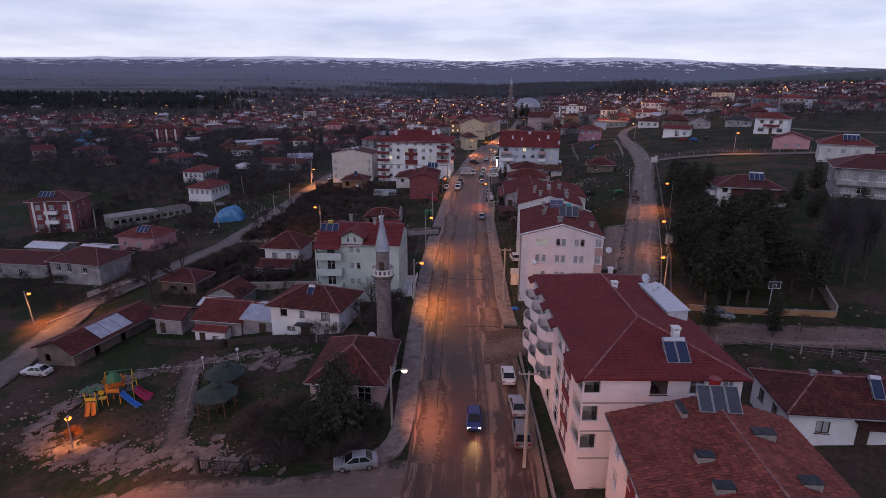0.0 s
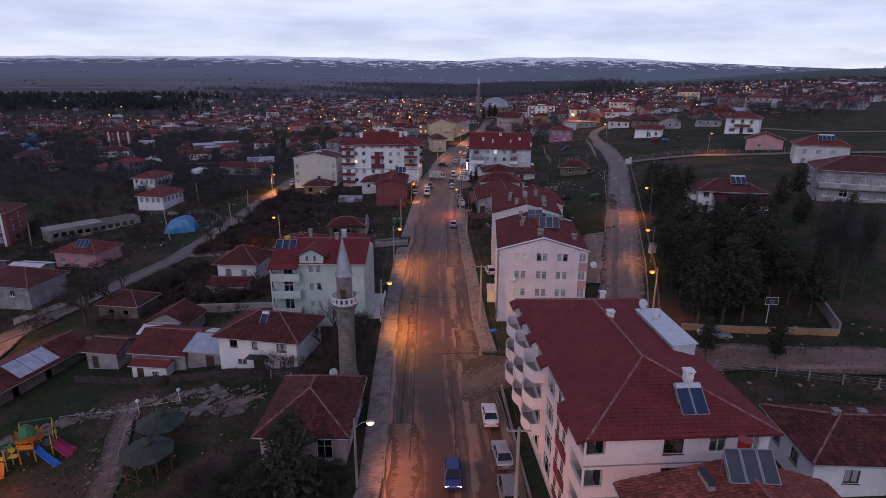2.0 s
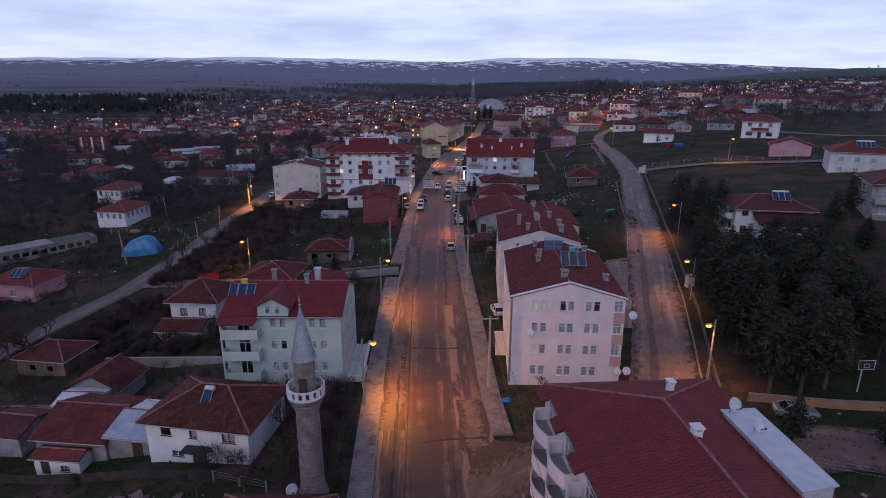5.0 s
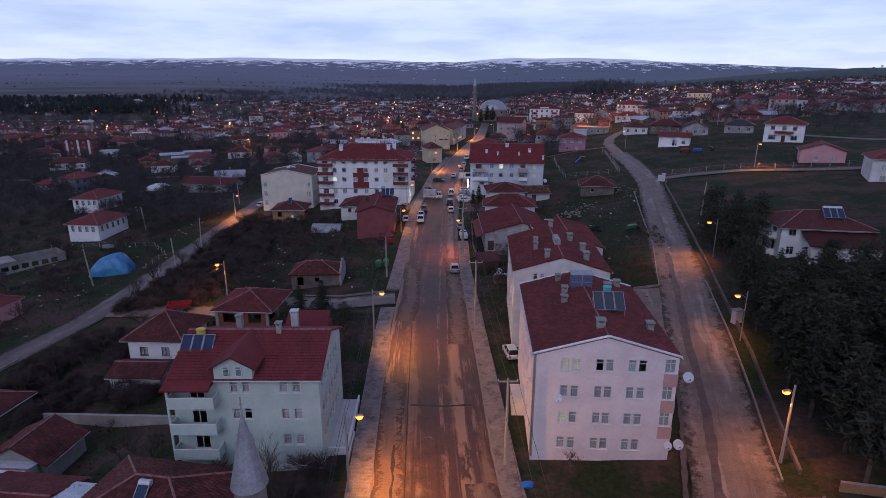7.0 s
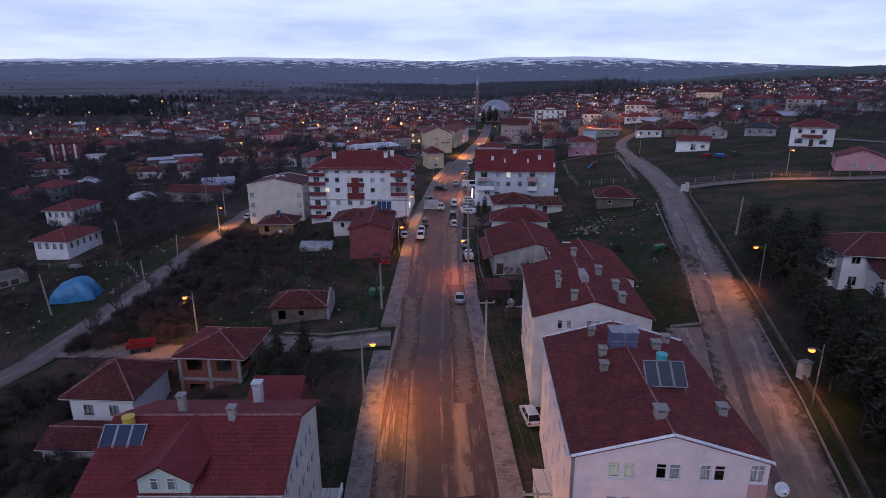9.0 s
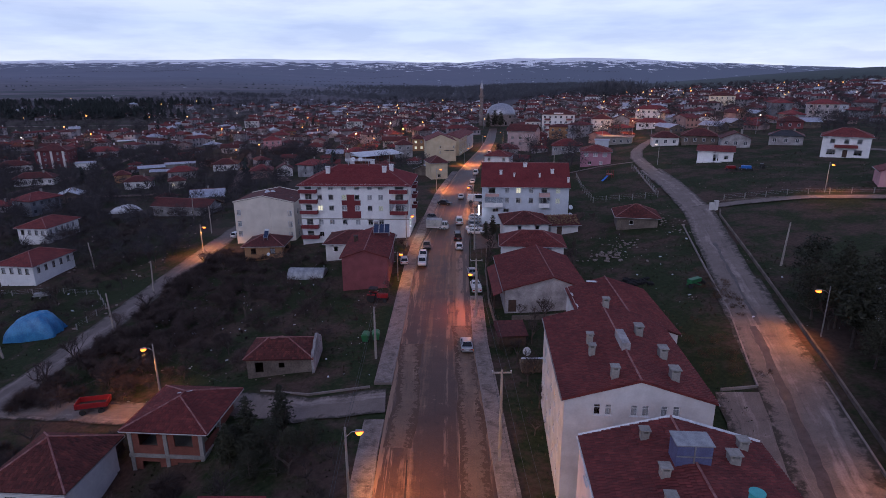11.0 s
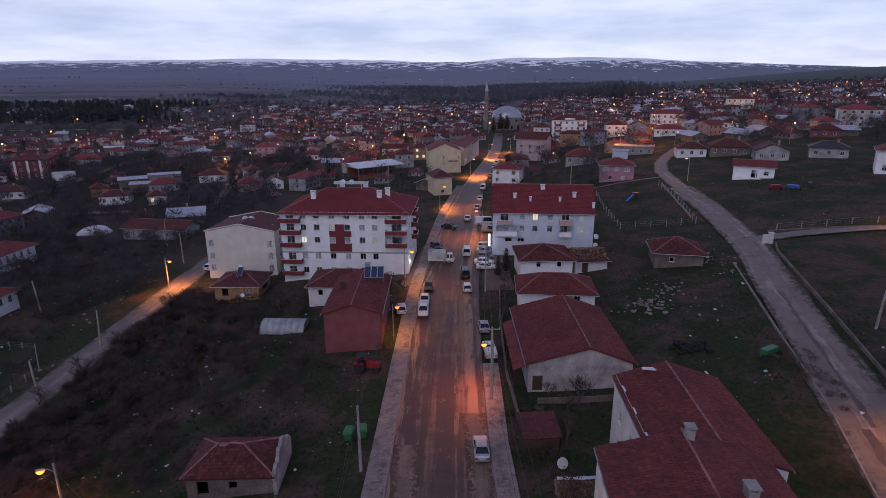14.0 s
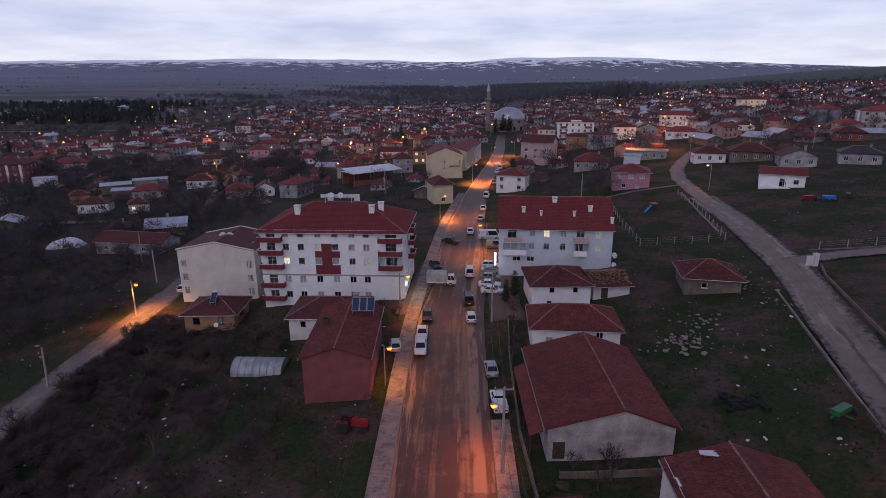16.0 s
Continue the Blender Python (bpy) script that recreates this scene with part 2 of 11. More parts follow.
CONCRETE = surface("concrete", (0.24, 0.225, 0.21), (0.34, 0.32, 0.30), 0.5, 6.0, 0.92, 0, 0.4)
MUD = surface("mudbrick_wall", (0.10, 0.078, 0.066), (0.20, 0.16, 0.135), 0.5, 4.0, 0.95, 0, 0.6)
HOLLOW = surface("hollow_brick", (0.17, 0.058, 0.042), (0.25, 0.088, 0.062), 1.0, 9.0, 0.95, 0, 0.5)
# whites cooled slightly, so the wall colour carries some distance haze
TOWNWALL = surface("town_wall", (0.17, 0.168, 0.185), (0.44, 0.435, 0.46), 0.3, 3.0, 0.92, 0, 0.2, 0.55, grit=0.28)
TOWNPINK = surface("town_wall_tinted", (0.24, 0.165, 0.16), (0.42, 0.31, 0.29), 0.3, 3.0, 0.92, 0, 0.2, 0.4, grit=0.28)
TOWNFAR = surface("far_town_wall", (0.12, 0.10, 0.108), (0.50, 0.46, 0.48), 0.09, 3.0, 0.92, 0, 0.2, grit=0.28)
STONE = surface("minaret_stone", (0.15, 0.122, 0.118), (0.27, 0.222, 0.212), 1.2, 7.0, 0.9, 0, 0.7)
LEAD = surface("lead_sheet", (0.30, 0.31, 0.35), (0.44, 0.45, 0.50), 0.9, 8.0, 0.45, 0.5, 0.15)
ZINC = surface("zinc_sheet", (0.42, 0.44, 0.50), (0.60, 0.62, 0.68), 0.7, 6.0, 0.42, 0.6, 0.2)
WHITESHEET = surface("white_sheet_roof", (0.58, 0.60, 0.64), (0.74, 0.75, 0.78), 0.6, 5.0, 0.5, 0.1, 0.2)
STEEL = surface("galvanised_steel", (0.32, 0.32, 0.33), (0.46, 0.46, 0.47), 2.0, 14.0, 0.5, 0.7, 0.1)
DARKSTEEL = surface("dark_steel", (0.035, 0.035, 0.04), (0.07, 0.07, 0.075), 2.0, 14.0, 0.55, 0.5, 0.1)
POLEWOOD = surface("pole_weathered", (0.25, 0.215, 0.19), (0.40, 0.355, 0.32), 1.0, 12.0, 0.9, 0, 0.4, 0.1, (4, 4, 0.4))
UPVC = plain("window_upvc", (0.68, 0.68, 0.70), 0.45)
DARKWOOD = surface("dark_wood", (0.045, 0.025, 0.018), (0.09, 0.05, 0.035), 2.0, 14.0, 0.7, 0, 0.3)
CURTAIN = surface("net_curtain", (0.46, 0.45, 0.47), (0.62, 0.61, 0.62), 2.0, 10.0, 0.95, 0, 0.2, 0.15, (8, 8, 0.3))
LIT = glowing("lit_curtain", (1.0, 0.86, 0.55), 0.8)
LIT_DIM = glowing("dim_lit_curtain", (0.95, 0.92, 0.66), 0.06)
BLUEWHITE = surface("wall_blue_white", (0.47, 0.50, 0.56), (0.57, 0.60, 0.66), 0.5, 3.0, 0.88, 0, 0.15, grit=0.28)
DULLSOLAR = surface("old_solar_absorber", (0.050, 0.055, 0.072), (0.075, 0.080, 0.098), 1.0, 10.0, 0.3, 0.1, 0.05)
SHEDWALL = surface("shed_plaster", (0.20, 0.188, 0.195), (0.42, 0.40, 0.41), 0.5, 5.0, 0.92, 0, 0.3, 0.15)
ROSEWASH = surface("wall_rose_wash", (0.40, 0.285, 0.285), (0.52, 0.385, 0.38), 0.5, 5.0, 0.9, 0, 0.2, grit=0.4)
GAZEBO = surface("gazebo_shingle", (0.020, 0.034, 0.030), (0.042, 0.060, 0.050), 1.0, 8.0, 0.85, 0, 0.5)
SOLAR = surface("solar_absorber", (0.020, 0.032, 0.075), (0.034, 0.050, 0.105), 1.0, 10.0, 0.22, 0.1, 0.05)
TANK = plain("tank_white", (0.62, 0.64, 0.68), 0.35, 0.2)
YELLOW = plain("yellow_plastic", (0.62, 0.47, 0.05), 0.4)
TEAL = plain("teal_plastic", (0.08, 0.42, 0.42), 0.4)
TARP = surface("blue_tarpaulin", (0.035, 0.16, 0.36), (0.07, 0.27, 0.50), 0.7, 5.0, 0.42, 0, 0.6)
CLEAR = surface("pale_film", (0.24, 0.25, 0.27), (0.40, 0.41, 0.43), 0.8, 6.0, 0.4, 0, 0.3)
KERB = surface("kerb_stone", (0.20, 0.165, 0.15), (0.31, 0.265, 0.245), 0.6, 6.0, 0.9, 0, 0.3, 0.1)
BARK = surface("bare_bark", (0.060, 0.046, 0.040), (0.110, 0.086, 0.074), 1.5, 10.0, 0.95, 0, 0.5, 0.2)
FARTWIG = surface("far_bare_twigs", (0.042, 0.037, 0.041), (0.078, 0.068, 0.073), 0.5, 4.0, 0.95, 0, 0.2)
# twigs of the valley floor, paled and blued to carry distance haze
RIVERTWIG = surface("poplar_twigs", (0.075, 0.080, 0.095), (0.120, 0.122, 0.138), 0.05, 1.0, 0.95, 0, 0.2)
TWIG = surface("bare_twigs", (0.042, 0.030, 0.028), (0.078, 0.056, 0.052), 0.5, 4.0, 0.95, 0, 0.2, 0.25)
FOREST = surface("dark_forest", (0.014, 0.019, 0.019), (0.029, 0.036, 0.034), 0.05, 1.0, 0.95, 0, 0.2)
NEEDLE = surface("pine_needles", (0.020, 0.023, 0.012), (0.048, 0.048, 0.026), 0.9, 6.0, 0.85, 0, 0.3, 0.3)
SCRUB = surface("dry_scrub", (0.034, 0.033, 0.017), (0.076, 0.063, 0.038), 0.5, 4.0, 0.95, 0, 0.3, 0.2)
LOGWOOD = surface("split_logs", (0.085, 0.060, 0.042), (0.21, 0.160, 0.115), 2.0, 10.0, 0.9, 0, 0.4, 0.35)
RUBBLE = surface("rubble_stone", (0.15, 0.125, 0.115), (0.28, 0.24, 0.22), 0.8, 6.0, 0.95, 0, 0.5, 0.2)
PALERUBBLE = surface("pale_broken_paving", (0.15, 0.115, 0.10), (0.34, 0.27, 0.245), 0.8, 6.0, 0.95, 0, 0.5)
TYRE = plain("tyre_rubber", (0.02, 0.02, 0.02), 0.85)
RIM = plain("wheel_rim", (0.35, 0.35, 0.36), 0.35, 0.7)
HEADLAMP = plain("headlamp_glass", (0.6, 0.6, 0.62), 0.15)
HEADLIT = glowing("lit_headlamp", (1.0, 0.93, 0.80), 4.0)
TAILLAMP = plain("tail_lamp", (0.30, 0.01, 0.012), 0.25)
GREENPAINT = plain("green_paint", (0.03, 0.15, 0.055), 0.45)
REDPAINT = plain("red_paint", (0.26, 0.016, 0.02), 0.4)
BLUEPLASTIC = plain("blue_plastic", (0.03, 0.16, 0.55), 0.35)
ORANGEPLASTIC = plain("orange_plastic", (0.62, 0.22, 0.03), 0.4)
MAGENTA = plain("magenta_plastic", (0.34, 0.03, 0.10), 0.4)
BULB = glowing("sodium_bulb", (1.0, 0.21, 0.018), 4.2)
BULB_WHITE = glowing("white_bulb", (1.0, 0.66, 0.36), 3.0)
BULB_FAR = glowing("sodium_bulb_far", (1.0, 0.36, 0.08), 4.2)
BULB_FARW = glowing("white_bulb_far", (1.0, 0.74, 0.52), 1.5)
SIGNGLOW = glowing("white_sign_light", (0.9, 0.95, 1.0), 1.5)


def glass_material():
    m, nd, ln, bs = nodes_of("window_glass")
    bs.inputs["Base Color"].default_value = (0.75, 0.80, 0.85, 1)
    bs.inputs["Roughness"].default_value = 0.03
    bs.inputs["IOR"].default_value = 1.45
    bs.inputs["Transmission Weight"].default_value = 1.0
    return m


GLASS = glass_material()


def dark_glass():
    m, nd, ln, bs = nodes_of("car_glass")
    bs.inputs["Base Color"].default_value = (0.012, 0.014, 0.017, 1)
    bs.inputs["Roughness"].default_value = 0.06
    return m


CARGLASS = dark_glass()
TOWNGLASS = surface("far_window_glass", (0.060, 0.064, 0.078), (0.115, 0.120, 0.140), 0.2, 2.0, 0.25, 0, 0.0, 0.4)


def car_paint(name, col, metal=0.15):
    m, nd, ln, bs = nodes_of(name)
    co = nd.new("ShaderNodeTexCoord")
    n = noise_node(nd, ln, co.outputs["Object"], 1.6, 5.0)
    c = ramp_node(nd, ln, n, [(0.35, tuple(v * 0.82 for v in col)), (0.65, col)])
    ln.new(c, bs.inputs["Base Color"])
    bs.inputs["Metallic"].default_value, bs.inputs["Roughness"].default_value = metal, 0.32
    bs.inputs["Coat Weight"].default_value = 0.4
    return m


PAINT = {
    "white": car_paint("car_paint_white", (0.70, 0.70, 0.71)), "silver": car_paint("car_paint_silver", (0.40, 0.41, 0.43), 0.5),
    "dark": car_paint("car_paint_dark", (0.022, 0.024, 0.028)), "blue": car_paint("car_paint_blue", (0.02, 0.035, 0.16)),
    "red": car_paint("car_paint_red", (0.25, 0.02, 0.02)), "grey": car_paint("car_paint_grey", (0.22, 0.225, 0.24), 0.4),
}


def ground_material():
    """Winter grass and bare soil near by, hazed ploughed fields and patchy snow on the far hills."""
    m, nd, ln, bs = nodes_of("winter_ground")
    co = nd.new("ShaderNodeTexCoord")
    p = co.outputs["Object"]
    n_big = noise_node(nd, ln, p, 0.028, 6.0, 0.6)
    n_mid = noise_node(nd, ln, p, 0.11, 8.0, 0.7)
    n_fine = noise_node(nd, ln, p, 1.7, 5.0, 0.7)
    grass = ramp_node(nd, ln, n_fine, [(0.3, (0.014, 0.021, 0.009)), (0.7, (0.037, 0.049, 0.021))])
    soil = ramp_node(nd, ln, n_fine, [(0.3, (0.045, 0.030, 0.024)), (0.7, (0.096, 0.065, 0.053))])
    col = mix_node(nd, ln, grass, soil, ramp_node(nd, ln, n_mid, [(0.46, (0, 0, 0)), (0.58, (1, 1, 1))]))
    litter = noise_node(nd, ln, p, 5.5, 2.0, 0.4)
    col = mix_node(nd, ln, col, (0.20, 0.18, 0.165), ramp_node(nd, ln, litter, [(0.74, (0, 0, 0)), (0.80, (0.22, 0.22, 0.22))]))
    sep = nd.new("ShaderNodeSeparateXYZ")
    ln.new(p, sep.inputs[0])
    # bare plots between the far gardens
    plots = math_node(nd, ln, "MULTIPLY", ramp_node(nd, ln, n_big, [(0.44, (0, 0, 0)), (0.58, (0.75, 0.75, 0.75))]), ramp_node(nd, ln, math_node(nd, ln, "MULTIPLY", sep.outputs[1], 0.001), [(0.19, (0, 0, 0)), (0.26, (1, 1, 1))]))
    plots = math_node(nd, ln, "MULTIPLY", plots, ramp_node(nd, ln, math_node(nd, ln, "MULTIPLY", sep.outputs[0], -0.001), [(0.03, (0, 0, 0)), (0.06, (1, 1, 1))]))
    col = mix_node(nd, ln, col, (0.070, 0.058, 0.052), plots)
    # fields beyond the town, their soils tinted bluish for aerial haze
    field_cells = nd.new("ShaderNodeTexVoronoi")
    field_cells.inputs["Scale"].default_value = 0.0042
    mp = nd.new("ShaderNodeMapping")
    mp.inputs["Scale"].default_value = (0.6, 1.6, 1)
    ln.new(p, mp.inputs[0])
    ln.new(mp.outputs[0], field_cells.inputs["Vector"])
    bw = nd.new("ShaderNodeSeparateColor")
    ln.new(field_cells.outputs["Color"], bw.inputs[0])
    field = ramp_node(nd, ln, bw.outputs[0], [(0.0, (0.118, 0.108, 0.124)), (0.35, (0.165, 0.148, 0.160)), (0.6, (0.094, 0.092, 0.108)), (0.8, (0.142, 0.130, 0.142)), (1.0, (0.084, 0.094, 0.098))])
    field = mix_node(nd, ln, field, ramp_node(nd, ln, n_big, [(0.3, (0.65, 0.65, 0.68)), (0.7, (1.2, 1.18, 1.2))]), 1.0, "MULTIPLY")
    green = math_node(nd, ln, "MULTIPLY", ramp_node(nd, ln, math_node(nd, ln, "MULTIPLY", sep.outputs[0], 0.001), [(0.14, (0, 0, 0)), (0.5, (1, 1, 1))]), 0.8)
    field = mix_node(nd, ln, field, (0.066, 0.088, 0.076), green)
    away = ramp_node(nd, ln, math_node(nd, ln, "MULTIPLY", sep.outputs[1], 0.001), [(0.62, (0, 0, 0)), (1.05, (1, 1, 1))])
    # aerial haze painted in: blue-grey grows with distance over the hills
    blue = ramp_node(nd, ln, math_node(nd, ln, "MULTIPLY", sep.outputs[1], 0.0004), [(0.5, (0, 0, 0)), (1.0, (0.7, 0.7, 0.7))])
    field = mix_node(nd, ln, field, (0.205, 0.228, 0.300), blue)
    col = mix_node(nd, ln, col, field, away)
    # snow left on the hills
    sm = nd.new("ShaderNodeMapping")
    sm.inputs["Scale"].default_value = (1.0, 0.8, 2.6)
    ln.new(p, sm.inputs[0])
    n_snow = noise_node(nd, ln, sm.outputs[0], 0.0145, 7.0, 0.66)
    high = ramp_node(nd, ln, math_node(nd, ln, "MULTIPLY", sep.outputs[2], 0.005), [(0.36, (0, 0, 0)), (0.58, (0.11, 0.11, 0.11)), (0.78, (0.21, 0.21, 0.21)), (0.90, (0.45, 0.45, 0.45))])
    shady = ramp_node(nd, ln, math_node(nd, ln, "MULTIPLY", math_node(nd, ln, "ADD", sep.outputs[0], 2000.0), 0.0002), [(0.16, (0, 0, 0)), (0.34, (0.055, 0.055, 0.055))])
    snow = ramp_node(nd, ln, math_node(nd, ln, "ADD", math_node(nd, ln, "ADD", n_snow, high), shady), [(0.725, (0, 0, 0)), (0.735, (1, 1, 1))])
    col = mix_node(nd, ln, col, (0.96, 0.97, 1.0), math_node(nd, ln, "MULTIPLY", snow, away))
    ln.new(col, bs.inputs["Base Color"])
    bs.inputs["Roughness"].default_value = 0.95
    bs.inputs["Specular IOR Level"].default_value = 0.15
    bump_node(nd, ln, bs, n_fine, 0.7, 0.12)
    return m


def road_material(name, dark, pale, dust, along, rough=0.62, width=0.0, broken=0.0, gutter=0.0, verge=((0.026, 0.022, 0.015), (0.056, 0.046, 0.034))):
    """Worn asphalt or earth with streaks of dust along the way, patches and damp."""
    m, nd, ln, bs = nodes_of(name)
    uv = nd.new("ShaderNodeUVMap")
    mp = nd.new("ShaderNodeMapping")
    mp.inputs["Scale"].default_value = (1.0, along, 1.0)
    ln.new(uv.outputs[0], mp.inputs[0])
    streak = noise_node(nd, ln, mp.outputs[0], 0.42, 6.0, 0.62)
    patch = noise_node(nd, ln, uv.outputs[0], 0.30, 8.0, 0.74)
    grain = noise_node(nd, ln, uv.outputs[0], 7.0, 4.0, 0.6)
    col = ramp_node(nd, ln, patch, [(0.3, dark), (0.7, pale)])
    mask = ramp_node(nd, ln, math_node(nd, ln, "ADD", math_node(nd, ln, "MULTIPLY", streak, 0.74), math_node(nd, ln, "MULTIPLY", patch, 0.26)), [(0.515, (0, 0, 0)), (0.59, (0.75, 0.75, 0.75))])
    col = mix_node(nd, ln, col, dust, mask)
    col = mix_node(nd, ln, col, tuple(c * 0.55 for c in dark), ramp_node(nd, ln, patch, [(0.30, (0.7, 0.7, 0.7)), (0.40, (0, 0, 0))]))
    col = mix_node(nd, ln, col, tuple(c * 1.05 for c in dust), ramp_node(nd, ln, patch, [(0.62, (0, 0, 0)), (0.67, (0.65, 0.65, 0.65))]))
    thin = nd.new("ShaderNodeMapping")
    thin.inputs["Scale"].default_value = (1.0, along * 0.5, 1.0)
    ln.new(uv.outputs[0], thin.inputs[0])
    wheel = noise_node(nd, ln, thin.outputs[0], 1.9, 5.0, 0.7)
    col = mix_node(nd, ln, col, tuple(c * 0.6 for c in dark), ramp_node(nd, ln, wheel, [(0.54, (0, 0, 0)), (0.66, (0.45, 0.45, 0.45))]))
    col = mix_node(nd, ln, col, tuple(c * 1.1 for c in dust), ramp_node(nd, ln, wheel, [(0.30, (0.45, 0.45, 0.45)), (0.38, (0, 0, 0))]))
    col = mix_node(nd, ln, col, ramp_node(nd, ln, grain, [(0.3, (0.75, 0.75, 0.75)), (0.7, (1.15, 1.15, 1.15))]), 1.0, "MULTIPLY")
    if gutter:
        # mud washed to both kerbs
        sep = nd.new("ShaderNodeSeparateXYZ")
        ln.new(uv.outputs[0], sep.inputs[0])
        off = math_node(nd, ln, "ABSOLUTE", math_node(nd, ln, "SUBTRACT", math_node(nd, ln, "MULTIPLY", sep.outputs[0], 2.0 / gutter), 1.0))
        drift = noise_node(nd, ln, mp.outputs[0], 1.1, 6.0, 0.7)
        off = math_node(nd, ln, "ADD", off, math_node(nd, ln, "MULTIPLY", math_node(nd, ln, "SUBTRACT", drift, 0.5), 2.2))
        col = mix_node(nd, ln, col, tuple(c * 1.15 for c in dust), ramp_node(nd, ln, off, [(0.88, (0, 0, 0)), (1.02, (0.85, 0.85, 0.85))]))
        # dust left between the wheels
        for at, half, much, part_of in ((8.9, 0.75, 0.75, 0.42), (6.9, 0.22, 0.5, 0.47), (2.5, 0.3, 0.4, 0.50), (10.3, 0.3, 0.45, 0.50)):
            gone = nd.new("ShaderNodeMapping")
            gone.inputs["Scale"].default_value, gone.inputs["Location"].default_value = (0.6, 0.16, 1.0), (at, at * 3.7, 0)
            ln.new(uv.outputs[0], gone.inputs[0])
            left_there = ramp_node(nd, ln, noise_node(nd, ln, gone.outputs[0], 1.0, 6.0, 0.65), [(part_of, (0, 0, 0)), (part_of + 0.07, (1, 1, 1))])
            near = math_node(nd, ln, "ABSOLUTE", math_node(nd, ln, "ADD", math_node(nd, ln, "SUBTRACT", sep.outputs[0], at), math_node(nd, ln, "MULTIPLY", math_node(nd, ln, "SUBTRACT", wheel, 0.5), 1.5)))
            band = math_node(nd, ln, "MULTIPLY", ramp_node(nd, ln, near, [(half * 0.7, (much, much, much)), (half, (0, 0, 0))]), left_there)
            col = mix_node(nd, ln, col, tuple(c * 1.2 for c in dust), band)
    if width:
        # the verge takes over in a ragged line
        sep = nd.new("ShaderNodeSeparateXYZ")
        ln.new(uv.outputs[0], sep.inputs[0])
        off = math_node(nd, ln, "ABSOLUTE", math_node(nd, ln, "SUBTRACT", math_node(nd, ln, "MULTIPLY", sep.outputs[0], 2.0 / width), 1.0))
        ragged = noise_node(nd, ln, uv.outputs[0], 1.5 if broken else 0.8, 8.0, 0.72)
        edge = math_node(nd, ln, "ADD", off, math_node(nd, ln, "MULTIPLY", math_node(nd, ln, "SUBTRACT", ragged, 0.5), 1.6 + 2.4 * broken))
        soil = ramp_node(nd, ln, grain, [(0.3, verge[0]), (0.7, verge[1])])
        col = mix_node(nd, ln, col, soil, ramp_node(nd, ln, edge, [(0.74 - 0.22 * broken, (0, 0, 0)), (0.98 - 0.38 * broken, (1, 1, 1))]))
    ln.new(col, bs.inputs["Base Color"])
    rr = nd.new("ShaderNodeMapRange")
    rr.inputs[3].default_value, rr.inputs[4].default_value = rough, min(0.98, rough + 0.3)
    ln.new(mask, rr.inputs[0])
    ln.new(rr.outputs[0], bs.inputs["Roughness"])
    bump_node(nd, ln, bs, grain, 0.35, 0.03)
    return m


def paving_material():
    m, nd, ln, bs = nodes_of("paving_blocks")
    uv = nd.new("ShaderNodeUVMap")
    br = nd.new("ShaderNodeTexBrick")
    br.inputs["Scale"].default_value = 1.0
    br.inputs["Brick Width"].default_value, br.inputs["Row Height"].default_value = 0.4, 0.2
    br.inputs["Mortar Size"].default_value = 0.018
    br.inputs["Color1"].default_value = (0.220, 0.178, 0.164, 1)
    br.inputs["Color2"].default_value = (0.298, 0.248, 0.232, 1)
    br.inputs["Mortar"].default_value = (0.175, 0.145, 0.135, 1)
    ln.new(uv.outputs[0], br.inputs["Vector"])
    n = noise_node(nd, ln, uv.outputs[0], 0.5, 6.0, 0.7)
    col = mix_node(nd, ln, br.outputs[0], ramp_node(nd, ln, n, [(0.36, (0.42, 0.39, 0.37)), (0.5, (0.9, 0.88, 0.86)), (0.7, (1.15, 1.13, 1.12))]), 1.0, "MULTIPLY")
    ln.new(col, bs.inputs["Base Color"])
    bs.inputs["Roughness"].default_value = 0.85
    bump_node(nd, ln, bs, br.outputs[0], 0.4, 0.02)
    return m


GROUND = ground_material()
ASPHALT = road_material("worn_asphalt", (0.056, 0.027, 0.017), (0.094, 0.047, 0.029), (0.245, 0.152, 0.102), 0.045, 0.50, gutter=12.2)
WAYS = {}


def earth(width):
    if ("earth", width) not in WAYS:
        WAYS["earth", width] = road_material("pale_earth_road", (0.135, 0.105, 0.092), (0.235, 0.188, 0.168), (0.36, 0.300, 0.274), 0.07, 0.8, width)
    return WAYS["earth", width]


def mud(width):
    if ("mud", width) not in WAYS:
        WAYS["mud", width] = road_material("drying_mud", (0.13, 0.080, 0.056), (0.20, 0.130, 0.094), (0.30, 0.205, 0.155), 0.12, 0.7, width, 0.8, 0.0, ((0.060, 0.032, 0.020), (0.100, 0.055, 0.035)))
    return WAYS["mud", width]


def clay(width):
    if ("clay", width) not in WAYS:
        WAYS["clay", width] = road_material("pink_clay_street", (0.130, 0.082, 0.068), (0.225, 0.148, 0.124), (0.32, 0.225, 0.19), 0.08, 0.75, width)
    return WAYS["clay", width]


def grey_earth(width):
    if ("grey", width) not in WAYS:
        WAYS["grey", width] = road_material("grey_earth_street", (0.095, 0.073, 0.067), (0.170, 0.136, 0.127), (0.265, 0.218, 0.205), 0.06, 0.75, width)
    return WAYS["grey", width]


def lane(width, broken=0.0):
    if (broken, width) not in WAYS:
        WAYS[broken, width] = road_material("brown_earth_lane", (0.085, 0.053, 0.042), (0.165, 0.108, 0.087), (0.28, 0.190, 0.158) if not broken else (0.40, 0.30, 0.265), 0.10, 0.75, width, broken)
    return WAYS[broken, width]



PAVING = paving_material()


